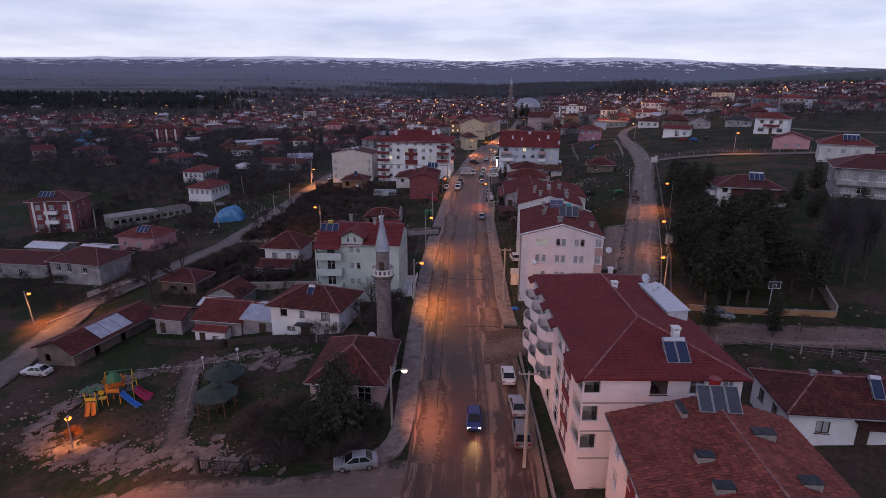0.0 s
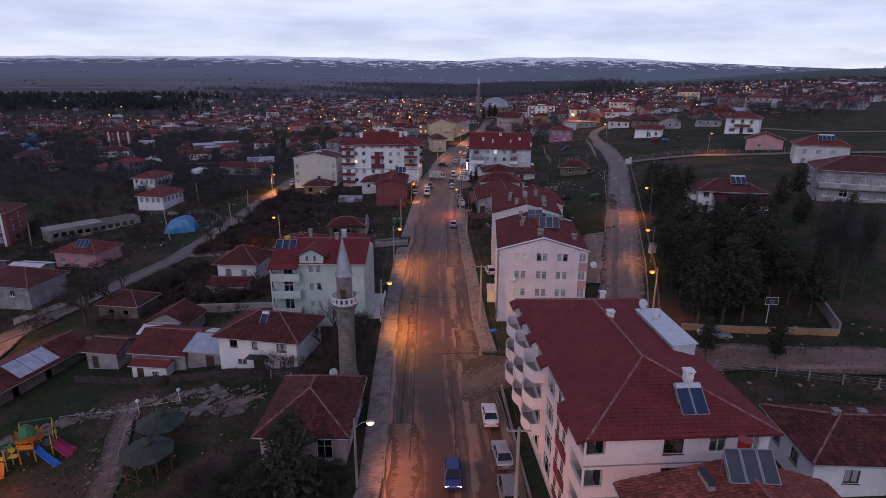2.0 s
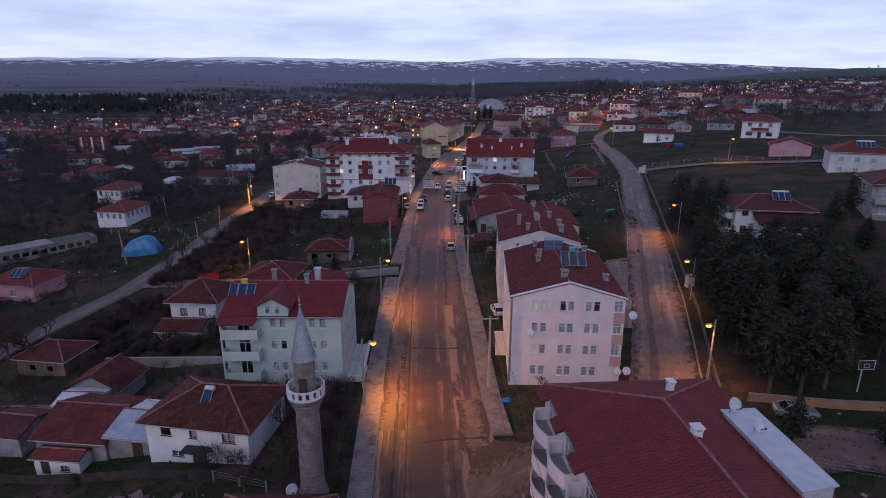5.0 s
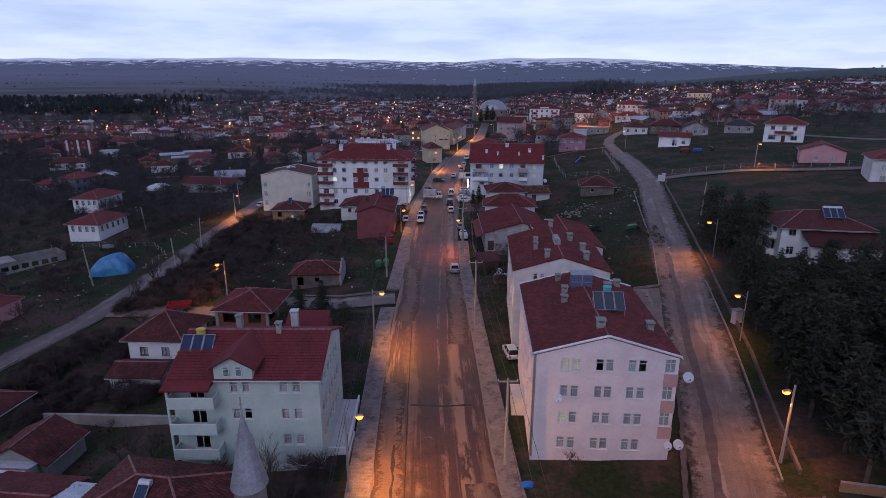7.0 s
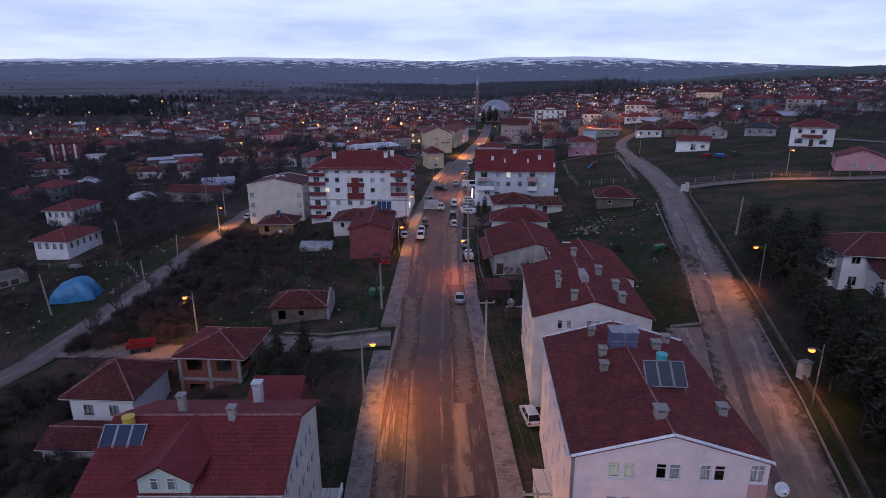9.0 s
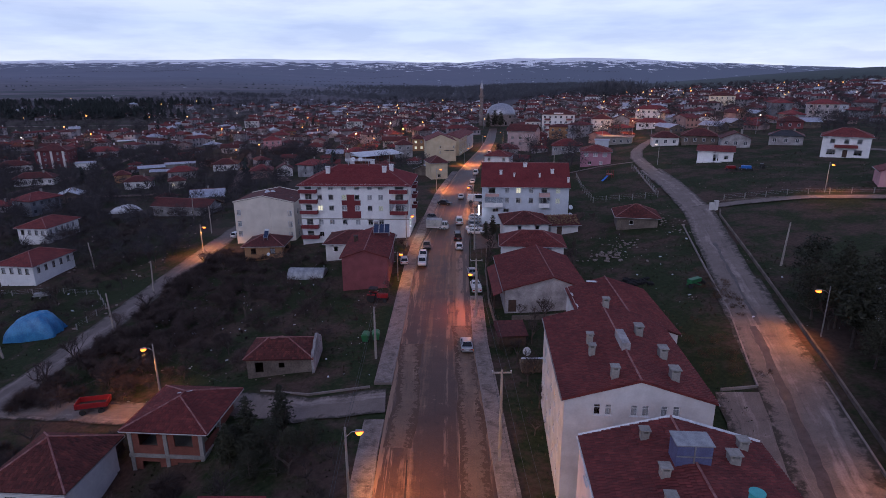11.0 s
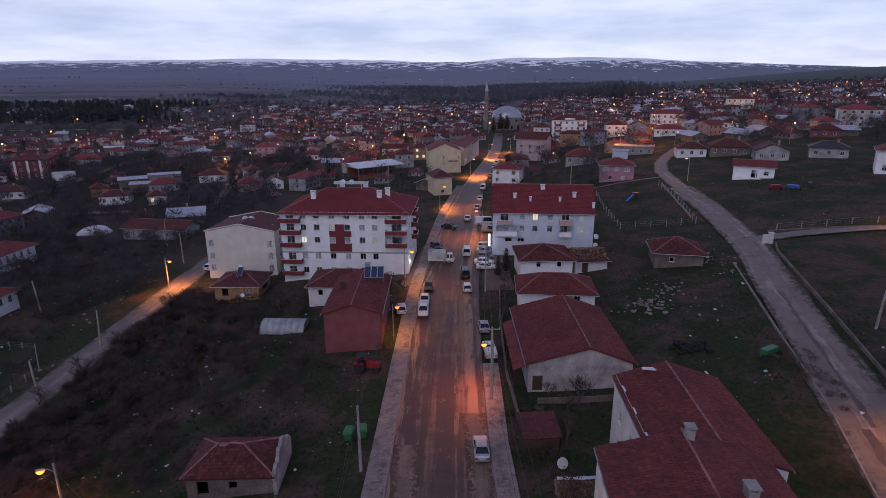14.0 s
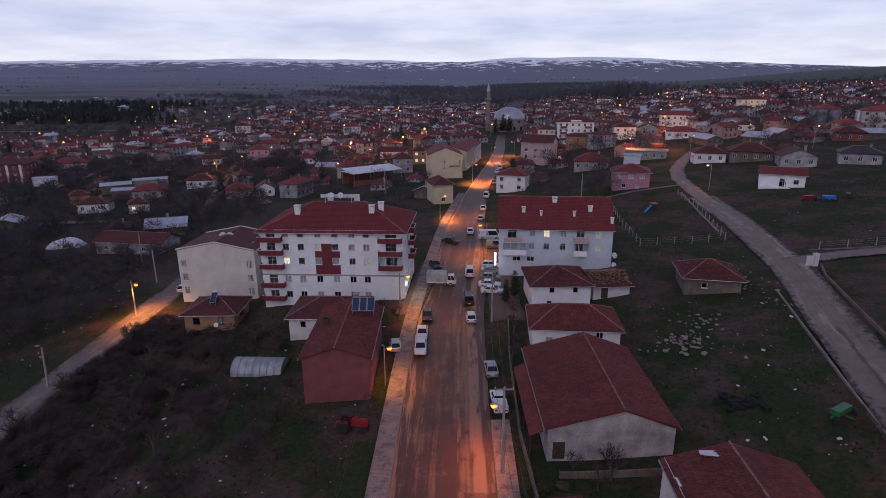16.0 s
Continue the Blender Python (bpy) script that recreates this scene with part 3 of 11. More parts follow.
# ---- mesh building ----
class Geo:
    """Points, faces and UVs of one mesh."""

    def __init__(self):
        self.v, self.f, self.uv = [], [], {}

    def face(self, pts, uv=None):
        n = len(self.v)
        self.v += [tuple(p) for p in pts]
        if uv:
            self.uv[len(self.f)] = uv
        self.f.append(tuple(range(n, n + len(pts))))

    def box(self, x0, y0, z0, x1, y1, z1, m=None):
        c = [Vector((x, y, z)) for z in (z0, z1) for x, y in ((x0, y0), (x1, y0), (x1, y1), (x0, y1))]
        if m is not None:
            c = [m @ p for p in c]
        n = len(self.v)
        self.v += [tuple(p) for p in c]
        self.f += [tuple(n + i for i in q) for q in ((0, 3, 2, 1), (4, 5, 6, 7), (0, 1, 5, 4), (1, 2, 6, 5), (2, 3, 7, 6), (3, 0, 4, 7))]
        return self

    def tube(self, p, q, r0, r1=None, n=8, caps=True):
        r1 = r0 if r1 is None else r1
        p, q = Vector(p), Vector(q)
        d = (q - p).normalized()
        a = d.cross(Vector((0, 0, 1)) if abs(d.z) < 0.9 else Vector((1, 0, 0))).normalized()
        b = d.cross(a)
        k = len(self.v)
        for c, r in ((p, r0), (q, r1)):
            self.v += [tuple(c + r * (math.cos(2 * math.pi * i / n) * a + math.sin(2 * math.pi * i / n) * b)) for i in range(n)]
        self.f += [(k + i, k + n + i, k + n + (i + 1) % n, k + (i + 1) % n) for i in range(n)]
        if caps:
            self.f += [tuple(k + i for i in range(n)), tuple(k + n + i for i in reversed(range(n)))]
        return self

    def path(self, pts, r, n=4):
        """A thin bent rod through points, in one piece."""
        k = len(self.v)
        for i, p in enumerate(pts):
            d = (Vector(pts[min(i + 1, len(pts) - 1)]) - Vector(pts[max(i - 1, 0)])).normalized()
            a = d.cross(Vector((0, 0, 1))).normalized()
            b = d.cross(a)
            self.v += [tuple(Vector(p) + r * (math.cos(2 * math.pi * j / n) * a + math.sin(2 * math.pi * j / n) * b)) for j in range(n)]
        for i in range(len(pts) - 1):
            o = k + i * n
            self.f += [(o + j, o + n + j, o + n + (j + 1) % n, o + (j + 1) % n) for j in range(n)]
        return self

    def lathe(self, profile, n=16, cx=0, cy=0, cz=0):
        k = len(self.v)
        for r, z in profile:
            self.v += [(cx + r * math.cos(2 * math.pi * i / n), cy + r * math.sin(2 * math.pi * i / n), cz + z) for i in range(n)]
        for j in range(len(profile) - 1):
            o = k + j * n
            self.f += [(o + i, o + (i + 1) % n, o + n + (i + 1) % n, o + n + i) for i in range(n)]
        self.f += [tuple(k + i for i in reversed(range(n))), tuple(k + (len(profile) - 1) * n + i for i in range(n))]
        return self

    def prism(self, outline, z0, z1):
        """Upright prism on an outline of (x, y) that runs anticlockwise."""
        k, n = len(self.v), len(outline)
        self.v += [(x, y, z0) for x, y in outline] + [(x, y, z1) for x, y in outline]
        self.f += [tuple(k + i for i in reversed(range(n))), tuple(k + n + i for i in range(n))]
        self.f += [(k + i, k + (i + 1) % n, k + n + (i + 1) % n, k + n + i) for i in range(n)]
        return self

    def blob(self, x, y, z, sx, sy, sz, rnd, rough=0.25, n=7, rings=4):
        k = len(self.v)
        for j in range(rings + 1):
            a = math.pi * j / rings
            for i in range(n):
                b = 2 * math.pi * i / n
                s = 1 + rough * (rnd.random() - 0.5) * 2
                self.v.append((x + sx * s * math.sin(a) * math.cos(b), y + sy * s * math.sin(a) * math.sin(b), z + sz * s * math.cos(a)))
        for j in range(rings):
            for i in range(n):
                o = k + j * n
                self.f.append((o + i, o + n + i, o + n + (i + 1) % n, o + (i + 1) % n))
        return self

    def mesh(self, name, material, smooth=False):
        me = bpy.data.meshes.new(name)
        me.from_pydata(self.v, [], self.f)
        if self.uv:
            layer = me.uv_layers.new(name="UVMap")
            for i, poly in enumerate(me.polygons):
                for j, li in enumerate(poly.loop_indices):
                    layer.data[li].uv = self.uv[i][j] if i in self.uv else (0.01, 0.01)
        if material:
            me.materials.append(material)
        if smooth:
            me.shade_smooth()
        return me


def part(name, geo, material, parent=None, label="", smooth=False, at=None):
    """Links a mesh as one object under a thing or a part."""
    data = geo if isinstance(geo, bpy.types.Mesh) else geo.mesh(name, material, smooth)
    ob = new(name, data)
    if parent is not None:
        ob.parent = parent
    if at is not None:
        ob.matrix_basis = at
    if label:
        ob["label"] = label
    return ob


def thing(name, label, category, at, group="", kind=""):
    """An empty at the base of a thing that carries its parts."""
    ob = new(name)
    ob.empty_display_size = 0.5
    ob.matrix_basis = at
    return tagged(ob, label, category, group, kind)


# ---- ground ----
def lerp_table(table, s):
    """Smooth value from rows of (position, value)."""
    if s <= table[0][0]:
        return table[0][1]
    for (a, va), (b, vb) in zip(table, table[1:]):
        if s <= b:
            k = (s - a) / (b - a)
            return va + (vb - va) * k
    return table[-1][1]


ROAD_Z = [(-100, 0), (95, 0.0), (115, 0.45), (160, 1.2), (215, 2.0), (265, 2.8), (340, 3.4), (600, 2.0), (900, 2.0)]
LEFT_Z = [(0, 0), (10, -0.7), (20, -1.7), (30, -3.7), (50, -5.3), (70, -7.4), (110, -9.0), (300, -10.5)]
RIGHT_Z = [(0, 0), (8, 0.3), (16, 1.0), (28, 3.0), (40, 4.8), (55, 7.0), (80, 10.0), (110, 12.5), (200, 17.0), (400, 26.0), (900, 40.0)]
FAR_Z = [(0, 0), (650, 0), (1000, 6), (1400, 16), (2000, 36), (2800, 68), (3600, 118), (4300, 175), (4800, 185)]


FAR_MID = [(0, 0), (650, 0), (1400, 7), (2200, 20), (2800, 46), (3400, 96), (3900, 142), (4300, 175), (4800, 170)]
SKYLINE = [(-0.9, 178), (-0.75, 183), (-0.25, 186), (-0.10, 175), (-0.03, 167), (0.04, 160), (0.08, 170), (0.20, 190), (0.28, 186), (0.50, 142), (0.66, 118), (0.90, 112)]
SLOPE_FOOT = [(300, 8), (350, 24), (420, 34), (560, 52), (900, 90)]
SLOPE_FADE = [(700, 1.0), (1500, 0.55), (2600, 0.0)]


def terrain(x, y):
    """Height of the open ground, without kerbs."""
    z = lerp_table(ROAD_Z, y)
    if x < -8:
        k = 1.0 if y < 170 else max(0.8, 1 - 0.2 * (y - 170) / 45)
        k *= 1 - 0.8 * min(1, max(0, (y - 350) / 500))
        z += k * lerp_table(LEFT_Z, -8 - x)
    z -= 2.6 * math.exp(-((x + 31) / 9) ** 2 - ((y - 123.5) / 6.5) ** 2)
    foot = lerp_table(SLOPE_FOOT, y)
    if x > foot:
        k = 0.72 if y < 95 else min(1.0, 0.72 + 0.28 * (y - 95) / 40)
        z += k * lerp_table(RIGHT_Z, x - foot) * lerp_table(SLOPE_FADE, y)
    d = math.hypot(x, y - 60)
    if d > 650:
        side, dd = x / max(300.0, y), max(y, 0.75 * d)
        k = min(1.0, max(0.0, (side + 0.35) / 0.23))
        z += ((1 - k) * lerp_table(FAR_Z, dd) + k * lerp_table(FAR_MID, dd)) * lerp_table(SKYLINE, side) / 175
        z += 36 * math.exp(-((y - 1600) / 430) ** 2) * min(1.0, max(0.0, (side - 0.34) / 0.36))
    return z


def hills(x, y):
    d = math.hypot(x, y - 60)
    if d < 900:
        return 0.0
    k = min(1.0, (d - 900) / 2600)
    n = noise.fractal(Vector((x * 0.0011, y * 0.0016, 3.1)), 0.9, 2.1, 5)
    return k * (11 * n + 7 * noise.noise(Vector((x * 0.0045, y * 0.0045, 1.0))))


def height(x, y):
    return terrain(x, y) + hills(x, y)


def spread(a, b, step, far, growth=1.13):
    """Even steps from a to b, then wider and wider ones out to far on both sides."""
    s = list(np.arange(a, b + 0.01, step))
    for sign in (1, -1):
        p, w = (b, step) if sign > 0 else (a, step)
        while abs(p) < far:
            w *= growth
            p += sign * min(w, 130)
            s.append(p)
    return sorted(s)


def build_ground():
    xs, ys = spread(-130, 130, 2.0, 4700), spread(-60, 320, 2.0, 4700)
    g = Geo()
    for y in ys:
        for x in xs:
            z = height(x, y)
            if abs(x) < 400 and -200 < y < 900:
                far_off = max(0.0, min(1.0, (abs(x - 1) - 11) / 6))
                z += 0.22 * far_off * noise.noise(Vector((x * 0.11, y * 0.11, 7.0)))
            g.v.append((x, y, z - 0.1))
    nx = len(xs)
    g.f = [(j * nx + i, j * nx + i + 1, (j + 1) * nx + i + 1, (j + 1) * nx + i) for j in range(len(ys) - 1) for i in range(nx - 1)]
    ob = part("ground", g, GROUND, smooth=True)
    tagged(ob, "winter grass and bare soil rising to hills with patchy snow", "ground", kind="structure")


def strip(name, rows, material, lift, label, category, thick=0.0, across=6, step=2.0, rag=0.0):
    """A surface between a left and a right edge: rows of (left x, left y, right x, right y), draped on the ground."""
    g, cum, last = Geo(), 0.0, None
    dense = []
    for (a, b, c, d), (e, f, h, i) in zip(rows, rows[1:]):
        n = max(1, int(math.hypot((a + c - e - h) / 2, (b + d - f - i) / 2) / step))
        dense += [tuple(p + (q - p) * k / n for p, q in zip((a, b, c, d), (e, f, h, i))) for k in range(n)]
    dense.append(rows[-1])
    tops = []
    for a, b, c, d in dense:
        if rag:
            wide = math.hypot(c - a, d - b)
            ux, uy = (c - a) / wide, (d - b) / wide
            p, q = [rag * (noise.noise(Vector((a * 0.2 + s, b * 0.2, s))) + 0.8 * noise.noise(Vector((a * 0.9, b * 0.9 + s, s)))) for s in (1.7, 8.3)]
            a, b, c, d = a + ux * p, b + uy * p, c + ux * q, d + uy * q
        mid = ((a + c) / 2, (b + d) / 2)
        cum += math.dist(mid, last) if last else 0
        last, wide = mid, math.hypot(c - a, d - b)
        tops.append([((x, y, height(x, y) + lift), (k / across * wide, cum)) for k in range(across + 1) for x, y in [(a + (c - a) * k / across, b + (d - b) * k / across)]])
    for r0, r1 in zip(tops, tops[1:]):
        for k in range(across):
            q = (r0[k], r0[k + 1], r1[k + 1], r1[k])
            g.face([p for p, _ in q], [u for _, u in q])
        if thick:
            for p, q in ((r1[0], r0[0]), (r0[-1], r1[-1])):
                (x0, y0, z0), (x1, y1, z1) = p[0], q[0]
                g.face([(x0, y0, z0 - thick), (x1, y1, z1 - thick), (x1, y1, z1), (x0, y0, z0)], [(0, 0), (0.2, 0), (0.2, 0.2), (0, 0.2)])
    for r, flip in ((tops[0], 1), (tops[-1], -1)):
        if thick:
            pts = [p for p, _ in r][::flip]
            g.face([(x, y, z - thick) for x, y, z in pts] + pts[::-1], [(0.1, 0.1)] * (2 * len(pts)))
    ob = part(name, g, material)
    tagged(ob, label, category, kind="structure")
    return ob


def even(rows, width):
    """Edges of a way of one width from its middle line."""
    out = []
    for i, (x, y) in enumerate(rows):
        (x0, y0), (x1, y1) = rows[max(0, i - 1)], rows[min(len(rows) - 1, i + 1)]
        n = math.hypot(x1 - x0, y1 - y0)
        dx, dy = (y1 - y0) / n * width / 2, -(x1 - x0) / n * width / 2
        out.append((x - dx, y - dy, x + dx, y + dy))
    return out


build_ground()
LEFT_KERB = [(-60, -5.6), (40, -5.0), (57, -4.6), (75, -5.4), (95, -5.9), (125, -6.2), (155, -5.1), (175, -4.5), (196, -3.7), (225, -1.0), (257, 2.2), (300, 9.0), (345, 17.5), (380, 24.0), (420, 30.0), (520, 42.0)]
RIGHT_KERB = [(-60, 8.9), (63, 8.3), (73, 7.6), (82, 6.4), (90, 5.9), (110, 5.7), (150, 5.3), (175, 6.2), (198, 7.4), (215, 9.2), (232, 9.8), (257, 12.2), (300, 16.5), (345, 24.5), (380, 30.0), (420, 36.0), (520, 48.0)]


def main_street():
    ys = [-60] + list(range(0, 260, 10)) + [257, 280, 300, 320, 345, 380, 420, 470, 520]
    ys = sorted(set(ys))
    strip("road", [(lerp_table(LEFT_KERB, y), y, lerp_table(RIGHT_KERB, y), y) for y in ys], ASPHALT, 0.05, "worn brown asphalt street with streaks of dust", "road", across=8)
    for name, y0, y1 in (("pavement_left_near", 56, 131), ("pavement_left_far", 139, 300)):
        rows = [(lerp_table(LEFT_KERB, y) - 2.3, y, lerp_table(LEFT_KERB, y) - 0.16, y) for y in [y0] + [v for v in range(60, 300, 10) if y0 < v < y1] + [y1]]
        if y0 == 56:
            rows = [(-10.6, 50.4, -10.0, 48.6), (-9.0, 51.0, -7.2, 49.4), (-7.8, 52.2, -5.6, 51.2), (-7.2, 53.8, -4.9, 53.4)] + rows
        strip(name, rows, PAVING, 0.20, "worn block-paved pavement with a rounded corner", "pavement", 0.3, 3)
    for name, y0, y1 in (("pavement_right_near", 83, 168),):
        rows = [(lerp_table(RIGHT_KERB, y) + 0.16, y, lerp_table(RIGHT_KERB, y) + 2.2, y) for y in [y0] + [v for v in range(90, 300, 10) if y0 < v < y1] + [y1]]
        strip(name, rows, PAVING, 0.20, "pale block-paved pavement", "pavement", 0.3, 3)


main_street()
UPPER = [(16, 66), (27, 87.5), (34.5, 111.5), (40.5, 131.5), (49, 162), (55.5, 184), (61.0, 203), (66, 232), (68.4, 255), (72.2, 279), (77.4, 293.5), (86, 309), (100, 331)]
strip("upper_road", even(UPPER[:5], 7.4), earth(7.4), 0.06, "pale rutted earth road on the slope", "road", across=5, rag=0.35)
strip("upper_road_middle", even([(47.6, 157)] + UPPER[4:9], 6.4), earth(6.4), 0.064, "pale rutted earth road between field walls", "road", across=4, rag=0.3)
strip("upper_road_top", even([(67.6, 247)] + UPPER[8:], 4.4), earth(4.4), 0.068, "pale earth road bending into the upper quarter", "road", across=4, rag=0.25)
WETMUD = surface("wet_wheel_rut", (0.060, 0.045, 0.040), (0.105, 0.080, 0.072), 0.9, 6.0, 0.55)
for middle, width in (([(24.6, 85.6), (28.2, 95.4), (30.4, 102.1), (34.0, 114.6), (38.8, 130.0), (43.6, 146.0)], 0.9), ([(22.0, 86.6), (26.0, 97.0), (29.0, 106.0)], 0.4), ([(44.6, 146.0), (49.4, 163.5), (54.4, 180.5)], 0.5)):
    strip("wheel_rut", even(middle, width), WETMUD, 0.085, "dark damp wheel rut in the earth road", "rut", across=2, step=0.9, rag=0.28)
strip("upper_road_mouth", even([(28.6, 106), (31.6, 117), (34.0, 126), (35.6, 131.4)], 7.0), earth(7.0), 0.045, "wide earth apron beside the road", "road", across=4, rag=0.5)
strip("east_lane", even([(61, 205), (72, 205.5), (85, 203.6), (104, 195), (135, 186), (190, 180)], 3.6), earth(3.6), 0.075, "narrow pale lane crossing the slope", "road", across=3, rag=0.4)
strip("hill_lane", even([(136, 262), (150, 240), (165, 232), (200, 222)], 4.0), earth(4.0), 0.06, "pale lane below the white villa", "road", across=3, rag=0.4)
strip("field_path", even([(45, 268), (56, 271), (69, 271)], 1.6), earth(1.6), 0.05, "pale foot path beside the fenced yard", "path", across=2)
LOWER = [(-64, 40), (-67, 72), (-73, 102), (-66, 125), (-61, 140), (-59.6, 158), (-58.6, 176), (-57.6, 190), (-56.6, 205), (-55, 230), (-50, 262), (-46, 300)]
strip("lower_street", even(LOWER, 6.0), grey_earth(6.0), 0.06, "damp brown earth street", "road", across=4, rag=0.4)
strip("side_street_left", even([(-6.2, 135), (-16, 134.3), (-26, 137.3), (-40, 139), (-58, 143)], 5.0), earth(5.0), 0.075, "pale concrete side street", "road", across=4, rag=0.4)
strip("side_street_near", even([(-2.0, 46.5), (-16, 43.5), (-28, 44), (-45, 42), (-66, 38)], 9.0), clay(9.0), 0.045, "muddy side street in front of the park", "road", across=5, rag=0.4)
strip("side_street_right", even([(5.0, 78), (14, 78), (24, 77.5), (38, 77), (52, 73), (80, 62)], 7.0), clay(7.0), 0.045, "earth lane between the apartment blocks", "road", across=4, rag=0.4)
strip("parking_apron", even([(11.5, 196), (11.8, 216), (13.2, 244)], 5.5), lane(5.5), 0.07, "dark gravel parking strip", "parking", across=3, rag=0.4)
strip("forecourt", even([(-5.6, 199), (-2.8, 216), (-1.2, 226)], 4.5), lane(4.5), 0.085, "worn concrete forecourt", "forecourt", across=3)
strip("park_path", even([(-30.0, 52.6), (-32.6, 60), (-36, 69), (-38.5, 76)], 2.8), lane(2.8, 0.7), 0.06, "broken pinkish park path", "path", across=3, rag=0.4)
TAR = surface("wet_mud_in_cracks", (0.022, 0.013, 0.010), (0.050, 0.030, 0.022), 1.5, 9.0, 0.6)
for label, middle, width, ragged in (("dark crack across the asphalt", [(-1.0, 81.8), (1.6, 82.3), (5.4, 82.5)], 0.34, 0.12), ("dark crack across the asphalt", [(-2.6, 103.2), (1.0, 102.9), (4.4, 103.1)], 0.34, 0.12), ("long dark seam in the asphalt", [(-2.4, 60), (-2.4, 68.4), (-2.6, 82.0), (-2.9, 102.8), (-3.1, 124)], 0.13, 0.06), ("damp mud rut beside the gutter", [(-3.6, 66), (-3.7, 74), (-3.9, 88), (-4.1, 96)], 0.32, 0.22), ("dark seam in the asphalt", [(2.2, 58), (2.3, 69.5), (2.0, 80.6)], 0.12, 0.06)):
    strip("road_crack", even(middle, width), TAR, 0.066, label, "crack", across=1, step=0.7, rag=ragged)
strip("mud_fan", [(12.4, 74.2, 12.4, 82.2), (9.2, 73.6, 9.2, 81.6), (6.6, 72.0, 6.6, 81.8), (4.4, 70.4, 4.6, 80.6), (3.2, 71.0, 3.4, 77.0)], mud(8.0), 0.062, "pale mud washed out of the side street", "mud", across=6, step=1.2, rag=0.6)
PARK_EDGE = [(-43, 55.6), (-48, 56.6), (-50.6, 60), (-51, 65), (-49.2, 69.5), (-44, 73.5), (-36, 76), (-28, 75.5), (-21, 73)]
PARK_FRONT = [(-44, 55.2), (-37, 53.6), (-29, 52.6), (-19, 51.2)]
PALEPAVE = surface("broken_pale_paving", (0.085, 0.062, 0.058), (0.235, 0.18, 0.168), 0.7, 7.0, 0.9, 0, 0.3)


def broken_paving(name, label, line, spread, count, big, seed):
    """Cracked slabs and crumbs of old paving left along a line, thick where the noise is high."""
    r, g = random.Random(seed), Geo()
    done = 0
    while done < count:
        k = r.randrange(len(line) - 1)
        (x0, y0), (x1, y1) = line[k], line[k + 1]
        u = r.random()
        x, y = x0 + (x1 - x0) * u + r.gauss(0, spread), y0 + (y1 - y0) * u + r.gauss(0, spread)
        if noise.noise(Vector((x * 0.35, y * 0.35, seed))) < r.uniform(-0.35, 0.25):
            continue
        done += 1
        size, a0, n = big * (0.15 + 0.85 * r.random() ** 2.2), r.uniform(0, 6.28), r.randrange(5, 8)
        long = r.uniform(1.0, 2.2)
        ring = []
        for q in range(n):
            a = 6.2832 * q / n
            dx, dy = size * r.uniform(0.6, 1.1) * long * math.cos(a), size * r.uniform(0.6, 1.1) * math.sin(a)
            px, py = x + dx * math.cos(a0) - dy * math.sin(a0), y + dx * math.sin(a0) + dy * math.cos(a0)
            ring.append((px, py, height(px, py) + 0.05 + r.uniform(0, 0.03)))
        g.face(ring)
        for p, q in zip(ring, ring[1:] + ring[:1]):
            g.face([(p[0], p[1], p[2] - 0.12), (q[0], q[1], q[2] - 0.12), q, p])
    tagged(part(name, g, PALEPAVE), label, "paving", kind="stuff")


broken_paving("park_border", "broken pale paving round the play ground", PARK_EDGE, 0.75, 520, 0.62, 3)
broken_paving("park_inner_edge", "crumbled pinkish paving inside the park", [(-36, 71.4), (-29, 71.6), (-22, 71.0)], 0.6, 190, 0.66, 5)
broken_paving("park_front", "broken pale paving before the park", PARK_FRONT, 1.3, 460, 0.66, 4)
broken_paving("park_path_edge", "crumbled slabs along the park path", [(-30.0, 52.6), (-32.6, 60), (-36, 69), (-38.5, 76)], 1.1, 170, 0.42, 6)
strip("far_road", even([(-470, 632), (-320, 640), (-240, 634), (-150, 600)], 6.0), earth(6.0), 0.2, "pale country road behind the town", "road", across=3, step=8)
for middle in ([(5.6, 66), (5.4, 74), (4.6, 82), (4.4, 90)], [(-4.2, 126), (-3.6, 134), (-3.8, 142), (-3.6, 150)], [(3.6, 118), (4.0, 128), (3.8, 142), (3.9, 156)], [(-4.4, 84), (-4.6, 96), (-4.8, 108)], [(-3.0, 50), (-2.6, 58), (-3.4, 66)]):
    strip("mud_patch", even(middle, 3.0), mud(3.0), 0.058, "drying mud washed onto the asphalt", "mud", across=4, step=1.5, rag=0.5)
FAR_LANES = [[(-180, 288), (-149, 289.5), (-128, 291.5), (-108, 293)], [(-168, 300), (-166.5, 350), (-173, 399), (-180, 450)], [(-78, 292), (-88, 332), (-98, 372), (-112, 430)], [(-60, 306), (-72, 330), (-90, 338)]]
for middle in FAR_LANES:
    strip("far_lane", even(middle, 4.2), clay(4.2), 0.12, "pale earth lane between the far gardens", "road", across=3, rag=0.5, step=4)


# ---- buildings ----
SIDES = {"front": 0, "right": 90, "back": 180, "left": 270}
WINDOWS = {}
rng = random.Random(7)


